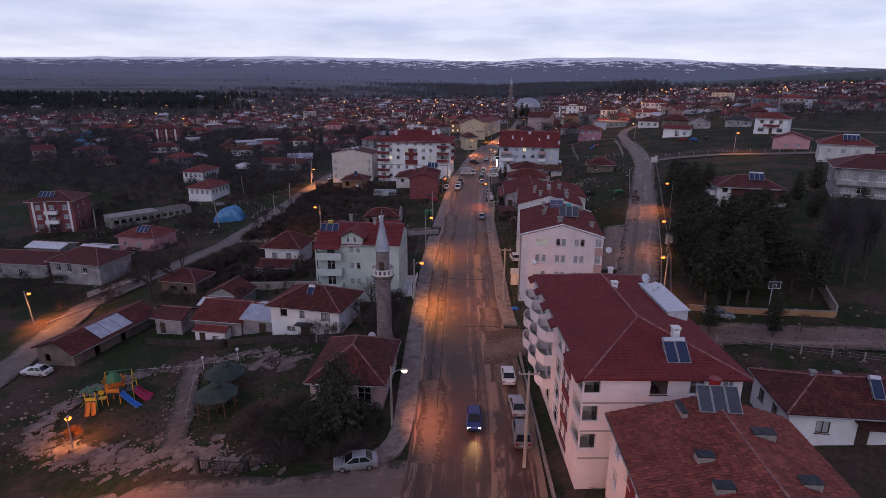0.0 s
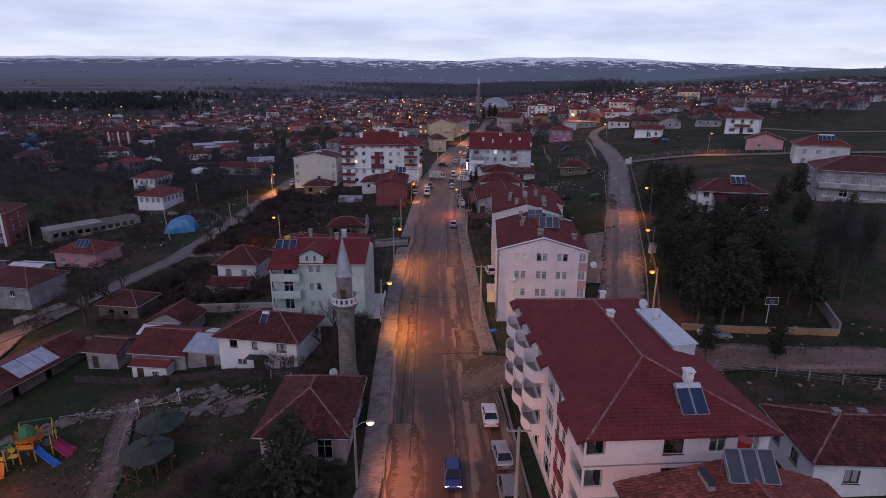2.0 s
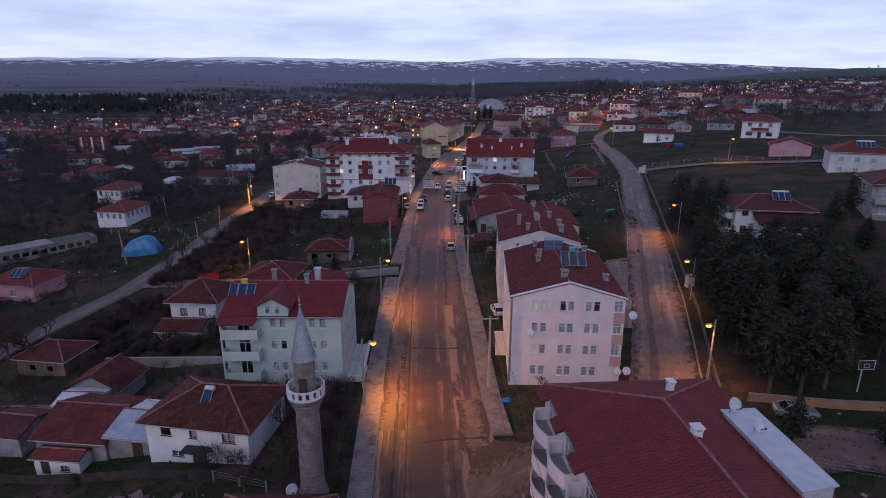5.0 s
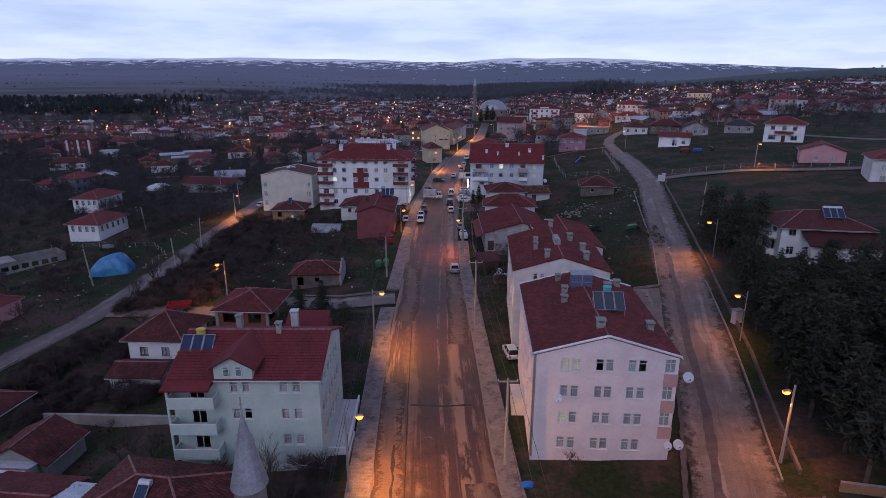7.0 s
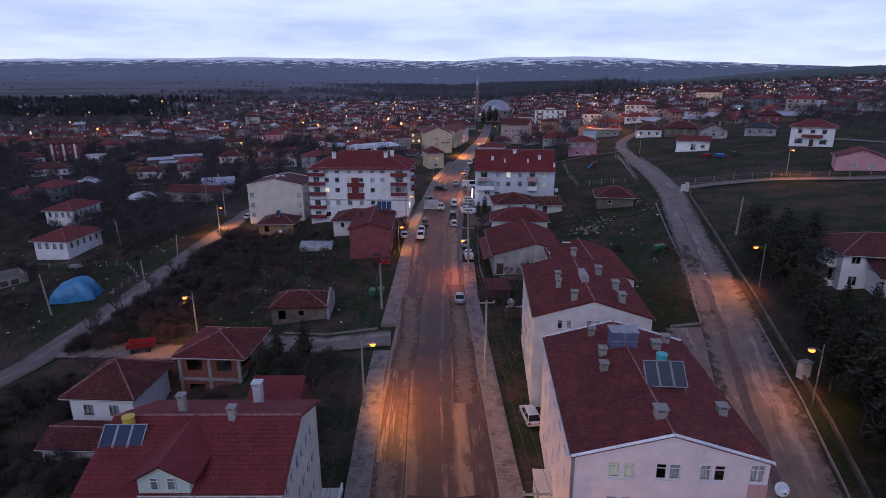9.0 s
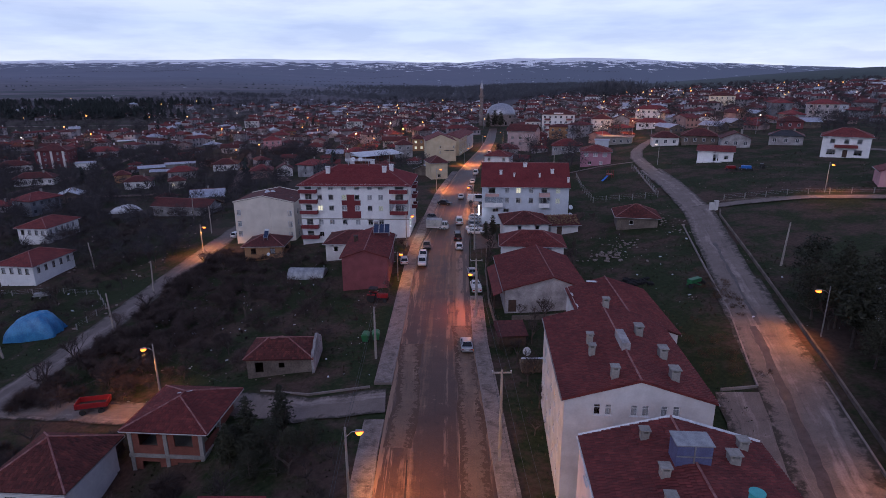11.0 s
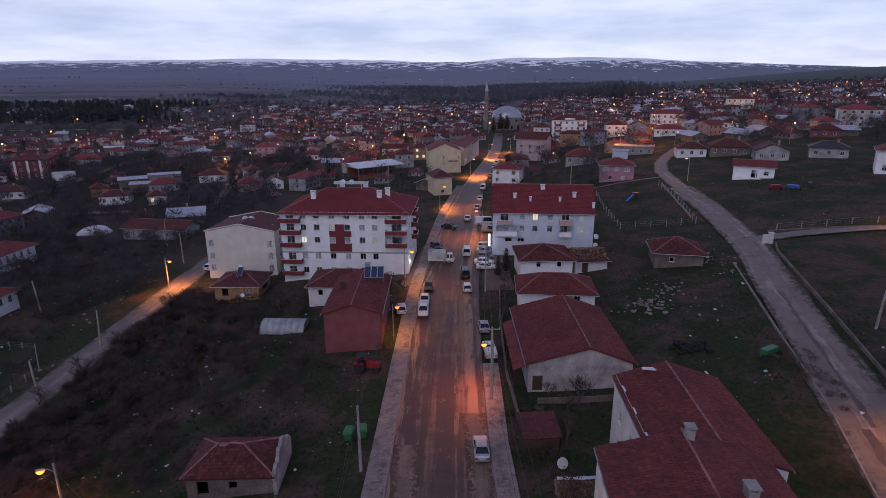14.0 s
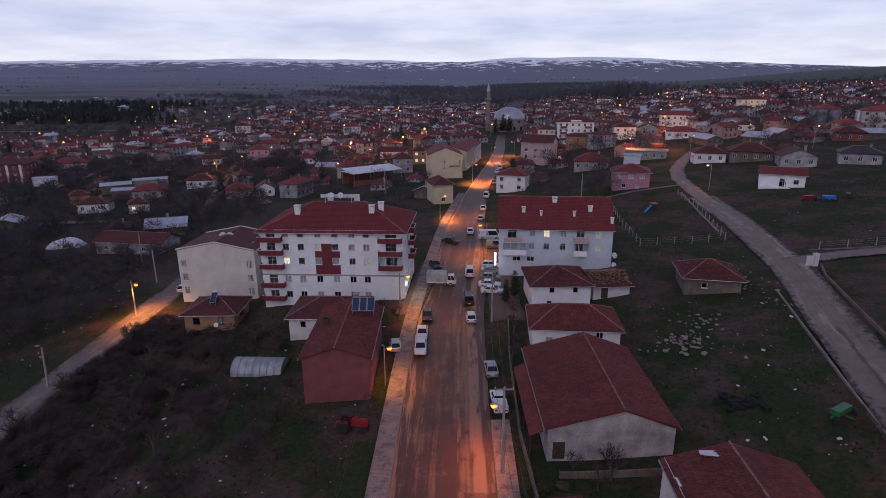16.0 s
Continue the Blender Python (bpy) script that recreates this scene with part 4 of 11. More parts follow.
def lattice(xs, zs, y0, y1):
    """Frame bars in one piece: every other gap of the cuts is open."""
    g, index = Geo(), {}

    def at(i, j, y):
        if (i, j, y) not in index:
            index[i, j, y] = len(g.v)
            g.v.append((xs[i], y, zs[j]))
        return index[i, j, y]

    def solid(i, j):
        return 0 <= i < len(xs) - 1 and 0 <= j < len(zs) - 1 and (i % 2 == 0 or j % 2 == 0)

    for i in range(len(xs) - 1):
        for j in range(len(zs) - 1):
            if not solid(i, j):
                continue
            g.f += [(at(i, j, y0), at(i + 1, j, y0), at(i + 1, j + 1, y0), at(i, j + 1, y0)), (at(i, j + 1, y1), at(i + 1, j + 1, y1), at(i + 1, j, y1), at(i, j, y1))]
            for (di, dj), (p, q) in (((0, -1), ((i, j), (i + 1, j))), ((1, 0), ((i + 1, j), (i + 1, j + 1))), ((0, 1), ((i + 1, j + 1), (i, j + 1))), ((-1, 0), ((i, j + 1), (i, j)))):
                if not solid(i + di, j + dj):
                    g.f.append((at(*q, y0), at(*p, y0), at(*p, y1), at(*q, y1)))
    return g


def window_meshes(w, h, style):
    """Shared meshes of a window: frame with bars and sill, pane, curtain."""
    key = (round(w, 2), round(h, 2), style)
    if key not in WINDOWS:
        t = 0.07
        cuts = [-w / 2 - 0.005, -w / 2 + t] + ([-t / 2, t / 2] if w > 0.9 and w <= 2 else []) + ([-w / 4, -w / 4 + t, w / 4 - t, w / 4] if w > 2 else []) + [w / 2 - t, w / 2 + 0.005]
        rises = [-0.005, t] + ([h * 0.68, h * 0.68 + 0.05] if h > 1.3 or w < 0.9 else []) + [h - t, h + 0.005]
        f = lattice(cuts, rises, 0.06, 0.13)
        sill = Geo().box(-w / 2 - 0.08, -0.09, -0.07, w / 2 + 0.08, 0.10, -0.006)
        p = Geo().box(-w / 2, 0.085, 0.02, w / 2, 0.10, h - 0.02)
        c, n = Geo(), 10
        for i in range(n):
            x0, x1 = -w / 2 + w * i / n, -w / 2 + w * (i + 1) / n
            c.face([(x0, 0.24 + 0.04 * (i % 2), 0), (x1, 0.24 + 0.04 * ((i + 1) % 2), 0), (x1, 0.24 + 0.04 * ((i + 1) % 2), h), (x0, 0.24 + 0.04 * (i % 2), h)])
        frame_mat = DARKWOOD if style == "wood" else UPVC
        cm = {"lit": LIT, "dim": LIT_DIM}.get(style, CURTAIN)
        WINDOWS[key] = (f.mesh("window", frame_mat), p.mesh("pane", GLASS), c.mesh("curtain", cm), sill.mesh("sill", frame_mat))
    return WINDOWS[key]


def side_pose(side, w, d, u, z):
    """Pose on a wall: x along it, y inwards, from its left end as seen from outside."""
    ox, oy, a = {"front": (-w / 2, 0, 0), "right": (w / 2, 0, 90), "back": (w / 2, d, 180), "left": (-w / 2, d, 270)}[side]
    return pose(ox, oy, 0, 0, 0, a) @ pose(u, 0, z)


def add_window(house, side, w, d, u, z, ww, hh, style):
    fm, pm, cm, sm = window_meshes(ww, hh, style)
    win = part("window", fm, None, house, at=side_pose(side, w, d, u, z))
    pane = part("pane", pm, None, win)
    part("sill", sm, None, win)
    pane.visible_shadow = False
    if style in ("lit", "dim") or (style != "dark" and rng.random() < 0.85):
        part("curtain", cm, None, win)


def walls(g, w, d, low, high, holes):
    """Four walls from low to high with openings and their reveals."""
    for side in SIDES:
        length = w if side in ("front", "back") else d
        m = side_pose(side, w, d, 0, 0)
        op = [(u - ww / 2, z, u + ww / 2, z + hh) for s, u, z, ww, hh, *_ in holes if s == side]
        us = sorted({0.0, length, *[v for o in op for v in (o[0], o[2])]})
        zs = sorted({low, high, *[v for o in op for v in (o[1], o[3])]})
        for a, b in zip(us, us[1:]):
            for c, e in zip(zs, zs[1:]):
                mu, mz = (a + b) / 2, (c + e) / 2
                if not any(o[0] < mu < o[2] and o[1] < mz < o[3] for o in op):
                    g.face([m @ Vector(q) for q in ((a, 0, c), (b, 0, c), (b, 0, e), (a, 0, e))])
        for a, c, b, e in op:
            for q in (((a, 0, c), (b, 0, c), (b, 0.2, c), (a, 0.2, c)), ((a, 0.2, e), (b, 0.2, e), (b, 0, e), (a, 0, e)),
                      ((a, 0.2, c), (a, 0.2, e), (a, 0, e), (a, 0, c)), ((b, 0, c), (b, 0, e), (b, 0.2, e), (b, 0.2, c))):
                g.face([m @ Vector(p) for p in q])


def slope(g, pts):
    """A roof slope; the first two points lie on the eave. Its UVs are metres along the eave and up the slope."""
    a, b = Vector(pts[0]), Vector(pts[1])
    u = (b - a).normalized()
    n = u.cross(Vector(pts[2]) - a).normalized()
    v = n.cross(u)
    g.face(pts, [((Vector(p) - a).dot(u), (Vector(p) - a).dot(v)) for p in pts])


TILE_MESH = {}


def one_tile(wide, high, mat):
    """A single curved tile, shared by all that are laid one by one."""
    if mat.name not in TILE_MESH:
        w, g = wide * 0.48, Geo()
        g.v = [(-w, -0.03, 0.055), (0, -0.03, 0.10), (w, -0.03, 0.055), (-w, high, 0.015), (0, high, 0.055), (w, high, 0.015), (-w, -0.03, 0.005), (w, -0.03, 0.005)]
        g.f = [(0, 1, 4, 3), (1, 2, 5, 4), (6, 7, 2, 1, 0)]
        TILE_MESH[mat.name] = g.mesh("tile", mat)
    return TILE_MESH[mat.name]


def tile_field(roof, pts, mat, wide=0.3, high=0.36, single=0):
    """Courses of single curved tiles over a roof slope."""
    a, b = Vector(pts[0]), Vector(pts[1])
    u = (b - a).normalized()
    n = u.cross(Vector(pts[2]) - a).normalized()
    v = n.cross(u)
    flat = [((Vector(p) - a).dot(u), (Vector(p) - a).dot(v)) for p in pts]
    g, r = Geo(), random.Random(len(pts) + int(10 * flat[1][0]))
    rows = int(max(q[1] for q in flat) / high) + 1
    for j in range(rows):
        y = (j + 0.5) * high
        cut = sorted(p[0] + (q[0] - p[0]) * (y - p[1]) / (q[1] - p[1]) for p, q in zip(flat, flat[1:] + flat[:1]) if (p[1] - y) * (q[1] - y) < 0)
        if len(cut) < 2:
            continue
        x = cut[0] + wide * (0.5 if j % 2 else 0.75)
        while x < cut[-1] - 0.1:
            w, y0, y1 = wide * 0.48, j * high - 0.03 + r.uniform(-0.015, 0.015), (j + 1) * high
            up, skew = 0.055 + r.uniform(0, 0.025), r.uniform(-0.012, 0.012)
            if single and 8.0 < (a + u * x + v * y0).y < 20.5:
                single -= 1
                turn = Matrix((u, v, n)).transposed().to_4x4()
                part("tile", one_tile(wide, high, mat), None, roof, at=Matrix.Translation(a + u * x + v * (y0 + 0.03) + n * (up - 0.055)) @ turn @ pose(0, 0, 0, 0, 0, skew * 60))
                x += wide
                continue
            k = len(g.v)
            for px, py, pz in ((x - w + skew, y0, up), (x + skew, y0, up + 0.045), (x + w + skew, y0, up), (x - w, y1, 0.015), (x, y1, 0.055), (x + w, y1, 0.015), (x - w + skew, y0, 0.005), (x + w + skew, y0, 0.005)):
                g.v.append(tuple(a + u * px + v * py + n * pz))
            g.f += [(k, k + 1, k + 4, k + 3), (k + 1, k + 2, k + 5, k + 4), (k + 6, k + 7, k + 2, k + 1, k)]
            x += wide
    tagged(part("tile_field", g, mat, roof), kind="stuff")


def roof_parts(house, w, d, eave, rise, kind, over, mat, ridge_off=0.0, trim=None, inset=None, rake=None, gutter=True, tiles=None, left_over=None, single=False):
    """Tiled roof with thickness, soffit and ridge tiles. kind: hip, gx (ridge along x), gy (ridge along y), hipfront."""
    rake = over if rake is None else rake
    t = 0.16
    x0, x1, y0, y1 = -w / 2 - over, w / 2 + over, -over, d + over
    if kind == "gy":
        y0, y1 = -rake, d + rake
    if kind == "gx":
        x0, x1 = -w / 2 - rake, w / 2 + rake
    run = (w / 2 if kind in ("gy", "hipfront") else d / 2 if kind == "gx" else min(w, d) / 2)
    ze, zr = eave - rise / run * over * 0.8 + t, eave + rise + t
    A, B, C, D = (x0, y0, ze), (x1, y0, ze), (x1, y1, ze), (x0, y1, ze)
    if left_over is not None:
        lift = rise / run * (over - left_over) * 0.8
        A, D = (x0 + over - left_over, y0, ze + lift), (x0 + over - left_over, y1, ze + lift)
    if kind == "gy":
        P, Q = (ridge_off, y0, zr), (ridge_off, y1, zr)
        faces, lines = [[D, A, P, Q], [B, C, Q, P]], [(P, Q)]
        ends = [(A, B, P), (C, D, Q)]
    elif kind == "gx":
        P, Q = (x0, d / 2 + ridge_off, zr), (x1, d / 2 + ridge_off, zr)
        faces, lines = [[A, B, Q, P], [C, D, P, Q]], [(P, Q)]
        ends = [(D, A, P), (B, C, Q)]
    elif kind == "hipfront":
        k = inset or w / 2
        P, Q = (ridge_off, k, zr), (ridge_off, y1, zr)
        faces, lines = [[A, B, P], [B, C, Q, P], [D, A, P, Q]], [(P, Q), (A, P), (B, P)]
        ends = [(C, D, Q)]
    else:
        ends = []
        if w >= d:
            k = (d / 2 if inset is None else inset)
            P, Q = (-w / 2 + k + ridge_off, d / 2, zr), (w / 2 - k + ridge_off, d / 2, zr)
            faces = [[A, B, Q, P], [B, C, Q], [C, D, P, Q], [D, A, P]]
        else:
            k = (w / 2 if inset is None else inset)
            P, Q = (ridge_off, k, zr), (ridge_off, d - k, zr)
            faces = [[A, B, P], [B, C, Q, P], [C, D, Q], [D, A, P, Q]]
        lines = [(P, Q)] + [(A, P), (D, P if w >= d else Q), (B, Q if w >= d else P), (C, Q)]
    g = Geo()
    for fc in faces:
        slope(g, fc)
        g.face([(p[0], p[1], p[2] - t) for p in reversed(fc)], [(0.1, 0.1)] * len(fc))
    edges = [(A, B), (B, C), (C, D), (D, A)]
    if kind == "gy":
        edges = [(B, C), (D, A), (A, P), (P, B), (C, Q), (Q, D)]
    elif kind == "gx":
        edges = [(A, B), (C, D), (D, P), (P, A), (B, Q), (Q, C)]
    elif kind == "hipfront":
        edges = [(A, B), (B, C), (D, A), (C, Q), (Q, D)]
    for p, q in edges:
        g.face([(p[0], p[1], p[2] - t), (q[0], q[1], q[2] - t), q, p], [(0, 0), (0.2, 0), (0.2, 0.1), (0, 0.1)])
    roof = part("roof", g, mat, house)
    for fc in faces if tiles else ():
        tile_field(roof, fc, tiles, single=300 if single and fc is faces[0] else 0)
    caps = Geo()
    for p, q in lines:
        if math.dist(p, q) > 0.5:
            caps.tube((p[0], p[1], p[2] + 0.04), (q[0], q[1], q[2] + 0.04), 0.10, 0.10, 6)
    part("ridge_tiles", caps, RIDGE, roof)
    for p, q in edges if gutter else ():
        gut = Geo()
        if abs(p[2] - q[2]) < 0.01:
            dx, dy = (0, -0.07) if p[1] == q[1] == y0 else (0, 0.07) if p[1] == q[1] == y1 else (0.07, 0) if p[0] == x1 else (-0.07, 0)
            gut.tube((p[0] + dx, p[1] + dy, p[2] - 0.13), (q[0] + dx, q[1] + dy, q[2] - 0.13), 0.07, 0.07, 6)
        elif trim:
            gut.tube((p[0], p[1], p[2] + 0.03), (q[0], q[1], q[2] + 0.03), 0.13, 0.13, 4)
        if gut.v:
            part("gutter", gut, trim or STEEL, roof)
    return roof, ends


def add_chimney(house, x, y, z0, z1, mat, size=0.7, cap=True, long=None):
    long = long or size
    g = Geo()
    g.box(x - size / 2, y - long / 2, z0, x + size / 2, y + long / 2, z1)
    if cap:
        for sx in (-1, 1):
            for sy in (-1, 1):
                g.box(x + sx * size * 0.42 - 0.07, y + sy * long * 0.42 - 0.07, z1, x + sx * size * 0.42 + 0.07, y + sy * long * 0.42 + 0.07, z1 + 0.22)
        g.box(x - size / 2 - 0.1, y - long / 2 - 0.1, z1 + 0.22, x + size / 2 + 0.1, y + long / 2 + 0.1, z1 + 0.3)
    part("chimney", g, mat, house)


def add_balcony(house, side, w, d, u, z, bw, bd, mat, style="box", rail=1.0, glazed=False):
    """Slab, parapet and, where the frames show them, glazing and posts. z: top of the slab."""
    m = side_pose(side, w, d, u, z)
    if style == "round":
        out = [(-bw / 2, 0)] + [(-bw / 2 + bw * k / 8, -bd * (0.62 + 0.38 * math.sin(math.pi * k / 8))) for k in range(9)] + [(bw / 2, 0)]
    elif style == "bevel":
        out = [(-bw / 2, 0), (-bw / 2, -bd * 0.62), (-bw / 2 + bd * 0.5, -bd), (bw / 2 - bd * 0.5, -bd), (bw / 2, -bd * 0.62), (bw / 2, 0)]
    else:
        out = [(-bw / 2, 0), (-bw / 2, -bd), (bw / 2, -bd), (bw / 2, 0)]
    g, inner = Geo(), []
    for k, (x, y) in enumerate(out):
        (px, py), (qx, qy) = out[max(0, k - 1)], out[min(len(out) - 1, k + 1)]
        n = math.hypot(qx - px, qy - py)
        inner.append((x - (qy - py) / n * 0.13, y + (qx - px) / n * 0.13))
    for (x, y), (ix, iy) in zip(out, inner):
        g.v += [(x, y, -0.16), (x, y, rail), (ix, iy, rail), (ix, iy, -0.16)]
    for k in range(len(out) - 1):
        o = 4 * k
        g.f += [(o, o + 4, o + 5, o + 1), (o + 1, o + 5, o + 6, o + 2), (o + 2, o + 6, o + 7, o + 3), (o + 3, o + 7, o + 4, o)]
    b = part("balcony", g, mat, house, at=m)
    part("slab", Geo().prism([(x * 0.985, y * 0.985) for x, y in out], -0.15, 0), CONCRETE, b)
    cap = Geo()
    for (ax, ay), (bx, by) in zip(out, out[1:]):
        if math.hypot(bx - ax, by - ay) > 0.05:
            cap.tube((ax, ay, rail + 0.05), (bx, by, rail + 0.05), 0.05, 0.05, 5)
    part("handrail", cap, UPVC, b)
    if glazed:
        gl = Geo()
        for (ax, ay), (bx, by) in zip(out, out[1:]):
            for k in range(4):
                px, py = ax + (bx - ax) * k / 3, ay + (by - ay) * k / 3
                gl.box(px - 0.04, py - 0.04, rail + 0.08, px + 0.04, py + 0.04, 2.45)
        gl.box(-bw / 2, -bd, 2.4, bw / 2, -bd + 0.08, 2.48)
        part("glazing", gl, UPVC, b)
        gp = Geo()
        for (ax, ay), (bx, by) in zip(out, out[1:]):
            if math.hypot(bx - ax, by - ay) > 0.05:
                n = math.hypot(bx - ax, by - ay)
                nx, ny = -(by - ay) / n * 0.02, (bx - ax) / n * 0.02
                gp.prism([(ax, ay), (bx, by), (bx + nx, by + ny), (ax + nx, ay + ny)], rail + 0.08, 2.4)
        pn = part("pane", gp, GLASS, b)
        pn.visible_shadow = False
    return b


def house(name, label, left, right, depth, eave, rise, kind="hip", over=0.5, wall=WHITE, roof=ROOF_RED, holes=(), base=None, low=-1.6, category="house", group="", **kw):
    """A building on its front corners (x, y); eave is the height above sea of the wall's top. Returns the thing, its width and its base."""
    (ax, ay), (bx, by) = left, right
    w, turn = math.hypot(bx - ax, by - ay), math.degrees(math.atan2(by - ay, bx - ax))
    mx, my = (ax + bx) / 2, (ay + by) / 2
    if base is None:
        c, s = math.cos(radians(turn + 90)), math.sin(radians(turn + 90))
        base = height(mx + c * depth * 0.4, my + s * depth * 0.4)
    ob = thing(name, label, category, pose(mx, my, base, 0, 0, turn), group)
    h = eave - base
    g = Geo()
    walls(g, w, depth, low, h, holes)
    run_off = kw.get("ridge_off", 0.0)
    rf, ends = roof_parts(ob, w, depth, h, rise, kind, over, roof, **kw)
    if kind == "gy":
        for y, sgn in ((0, 1), (depth, -1)):
            g.face([(-w / 2, y, h), (w / 2, y, h), (run_off, y, h + rise)][::sgn])
    elif kind == "gx":
        for x, sgn in ((w / 2, 1), (-w / 2, -1)):
            g.face([(x, 0, h), (x, depth, h), (x, depth / 2 + run_off, h + rise)][::sgn])
    elif kind == "hipfront":
        g.face([(w / 2, depth, h), (-w / 2, depth, h), (run_off, depth, h + rise)])
    part("wall", g, wall, ob)
    for s, u, z, ww, hh, *st in holes:
        style = st[0] if st else "plain"
        if style == "door":
            dg = Geo().box(-ww / 2, 0.06, 0, ww / 2, 0.12, hh)
            dg.box(-ww / 2 + 0.12, 0.035, 0.15, ww / 2 - 0.12, 0.06, hh * 0.45).box(-ww / 2 + 0.12, 0.035, hh * 0.52, ww / 2 - 0.12, 0.06, hh - 0.15)
            part("door", dg, DARKWOOD, ob, at=side_pose(s, w, depth, u, z))
        elif style != "open":
            add_window(ob, s, w, depth, u, z, ww, hh, style)
    return ob, w, base


def grid(side, us, zs, ww, hh, style="plain", skip=()):
    return [(side, u, z, ww, hh, style) for i, z in enumerate(zs) for j, u in enumerate(us) if (i, j) not in skip]


def dish(x, y, z, turn, size=0.5, label="white satellite dish on a bracket"):
    ob = thing("satellite_dish", label, "satellite dish", pose(x, y, z, 0, 0, turn))
    prof = [(0.02, 0.0), (size * 0.5, 0.05 * size), (size, 0.24 * size), (size * 0.98, 0.28 * size), (size * 0.5, 0.09 * size), (0.02, 0.04 * size)]
    g = Geo().lathe(prof, 14)
    part("reflector", g, TANK, ob, at=pose(0, 0, size + 0.25, 62, 0, 0), smooth=True)
    part("bracket", Geo().tube((0, 0.25, 0), (0, 0.2, size + 0.2), 0.035).tube((0, 0.2, size + 0.2), (0, 0, size + 0.25), 0.03), STEEL, ob)
    part("feed_arm", Geo().tube((0, -0.1, 0.45 * size + 0.2), (0, -size * 1.1, size * 1.2 + 0.2), 0.02, n=5).box(-0.05, -size * 1.1 - 0.05, size * 1.2 + 0.15, 0.05, -size * 1.1 + 0.05, size * 1.2 + 0.25), DARKSTEEL, ob)


def solar_heater(x, y, z, turn, panels=2, tank=True, barrel=None, label="solar water heater with blue panels on a roof", dull=False):
    """Tilted collectors on a steel stand with a tank above."""
    ob = thing("solar_water_heater", label, "solar heater", pose(x, y, z, 0, 0, turn))
    pw = 0.98
    for i in range(panels):
        px = (i - (panels - 1) / 2) * (pw + 0.08)
        m = pose(px, 0, 0.35, 40, 0, 0)
        pnl = part("panel", Geo().box(-pw / 2, 0, 0, pw / 2, 2.15, 0.09), DULLSOLAR if dull else SOLAR, ob, at=m)
        rim = Geo()
        for a in ((-pw / 2 - 0.02, -0.02, -0.01, -pw / 2 + 0.04, 2.17, 0.11), (pw / 2 - 0.04, -0.02, -0.01, pw / 2 + 0.02, 2.17, 0.11), (-pw / 2, -0.02, -0.01, pw / 2, 0.04, 0.11), (-pw / 2, 2.11, -0.01, pw / 2, 2.17, 0.11)):
            rim.box(*a)
        part("panel_rim", rim, STEEL, pnl)
    half = panels * (pw + 0.08) / 2
    st = Geo()
    for sx in (-half + 0.1, half - 0.1):
        st.tube((sx, 1.55, -0.3), (sx, 1.6, 1.7), 0.03, n=5).tube((sx, 0, -0.1), (sx, 1.55, 1.32), 0.03, n=5).tube((sx, 0, -0.3), (sx, 0.02, 0.15), 0.03, n=5)
    st.tube((-half + 0.1, 1.6, 1.65), (half - 0.1, 1.6, 1.65), 0.03, n=5)
    part("stand", st, STEEL, ob)
    if tank:
        part("tank", Geo().tube((-half * 0.9, 1.75, 1.75), (half * 0.9, 1.75, 1.75), 0.27, n=14), TANK, ob, smooth=False)
    if barrel:
        part("cold_tank", Geo().tube((0, 2.0, 1.2), (0, 2.0, 2.15), 0.42, n=14).tube((0, 2.0, 2.15), (0, 2.0, 2.22), 0.46, n=14), barrel, ob)
        part("tank_stand", Geo().box(-0.35, 1.65, -0.3, 0.35, 2.35, 1.2), CONCRETE, ob)


# -- white four-storey gable block beside the street
F = [1.05, 3.85, 6.65, 9.45]
cols = [2.85, 3.85, 6.05, 6.95, 9.0, 9.95]
holes = []
for i, z in enumerate(F):
    for j, u in enumerate(cols):
        if i == 3 and j < 2:
            holes.append(("front", u, z, 0.75, 1.25, "dim"))
        elif i == 1 and j < 2:
            holes.append(("front", u, z, 0.75, 1.25, "dim" if j == 0 else "plain"))
        else:
            holes.append(("front", u, z, 0.75, 1.25))
holes += grid("left", [3.0, 6.2, 9.4, 12.6, 15.6], F, 1.1, 1.3) + grid("right", [3.0, 7.0, 11.0, 15.0], F, 1.1, 1.3)
holes += [("front", 12.45, z, 1.0, 1.4) for z in F[1:]]
ob, w, b = house("apartment_block", "pale rose four-storey gabled apartment block with red roof", (9.45, 93.5), (22.6, 92.4), 18.6, 11.4, 1.9, "gy", 0.15, LILAC, ROOF_RED, holes, category="apartment block", trim=WHITESHEET, rake=0.12, tiles=TILE_RED)
for z in F[1:]:
    part("panel", Geo().box(w / 2 - 1.25, -0.05, z - 1.38, w / 2 + 0.05, -0.004, z - 0.09).box(w / 2 + 0.004, -0.05, z - 1.38, w / 2 + 0.05, 1.6, z - 0.09), ROSE, ob, "rose panel below a bay window")
part("corner_strip", Geo().box(-w / 2 - 0.03, -0.03, 0, -w / 2 + 0.16, 0.16, 11.2), CONCRETE, ob)
for x, y, s in ((-0.3, 2.2, 0.95), (-2.6, 10.0, 0.75), (-2.2, 12.6, 0.75), (3.0, 14.6, 0.9), (-2.4, 16.8, 0.7), (5.2, 5.0, 0.8), (4.6, 16.9, 0.8)):
    add_chimney(ob, x, y, 11.2, 13.3 - abs(x) * 0.28 + 0.3, CONCRETE, s * 0.8)
part("downpipe", Geo().tube((-w / 2 - 0.06, -0.06, 0), (-w / 2 - 0.06, -0.06, 11.2), 0.06, n=6), STEEL, ob)
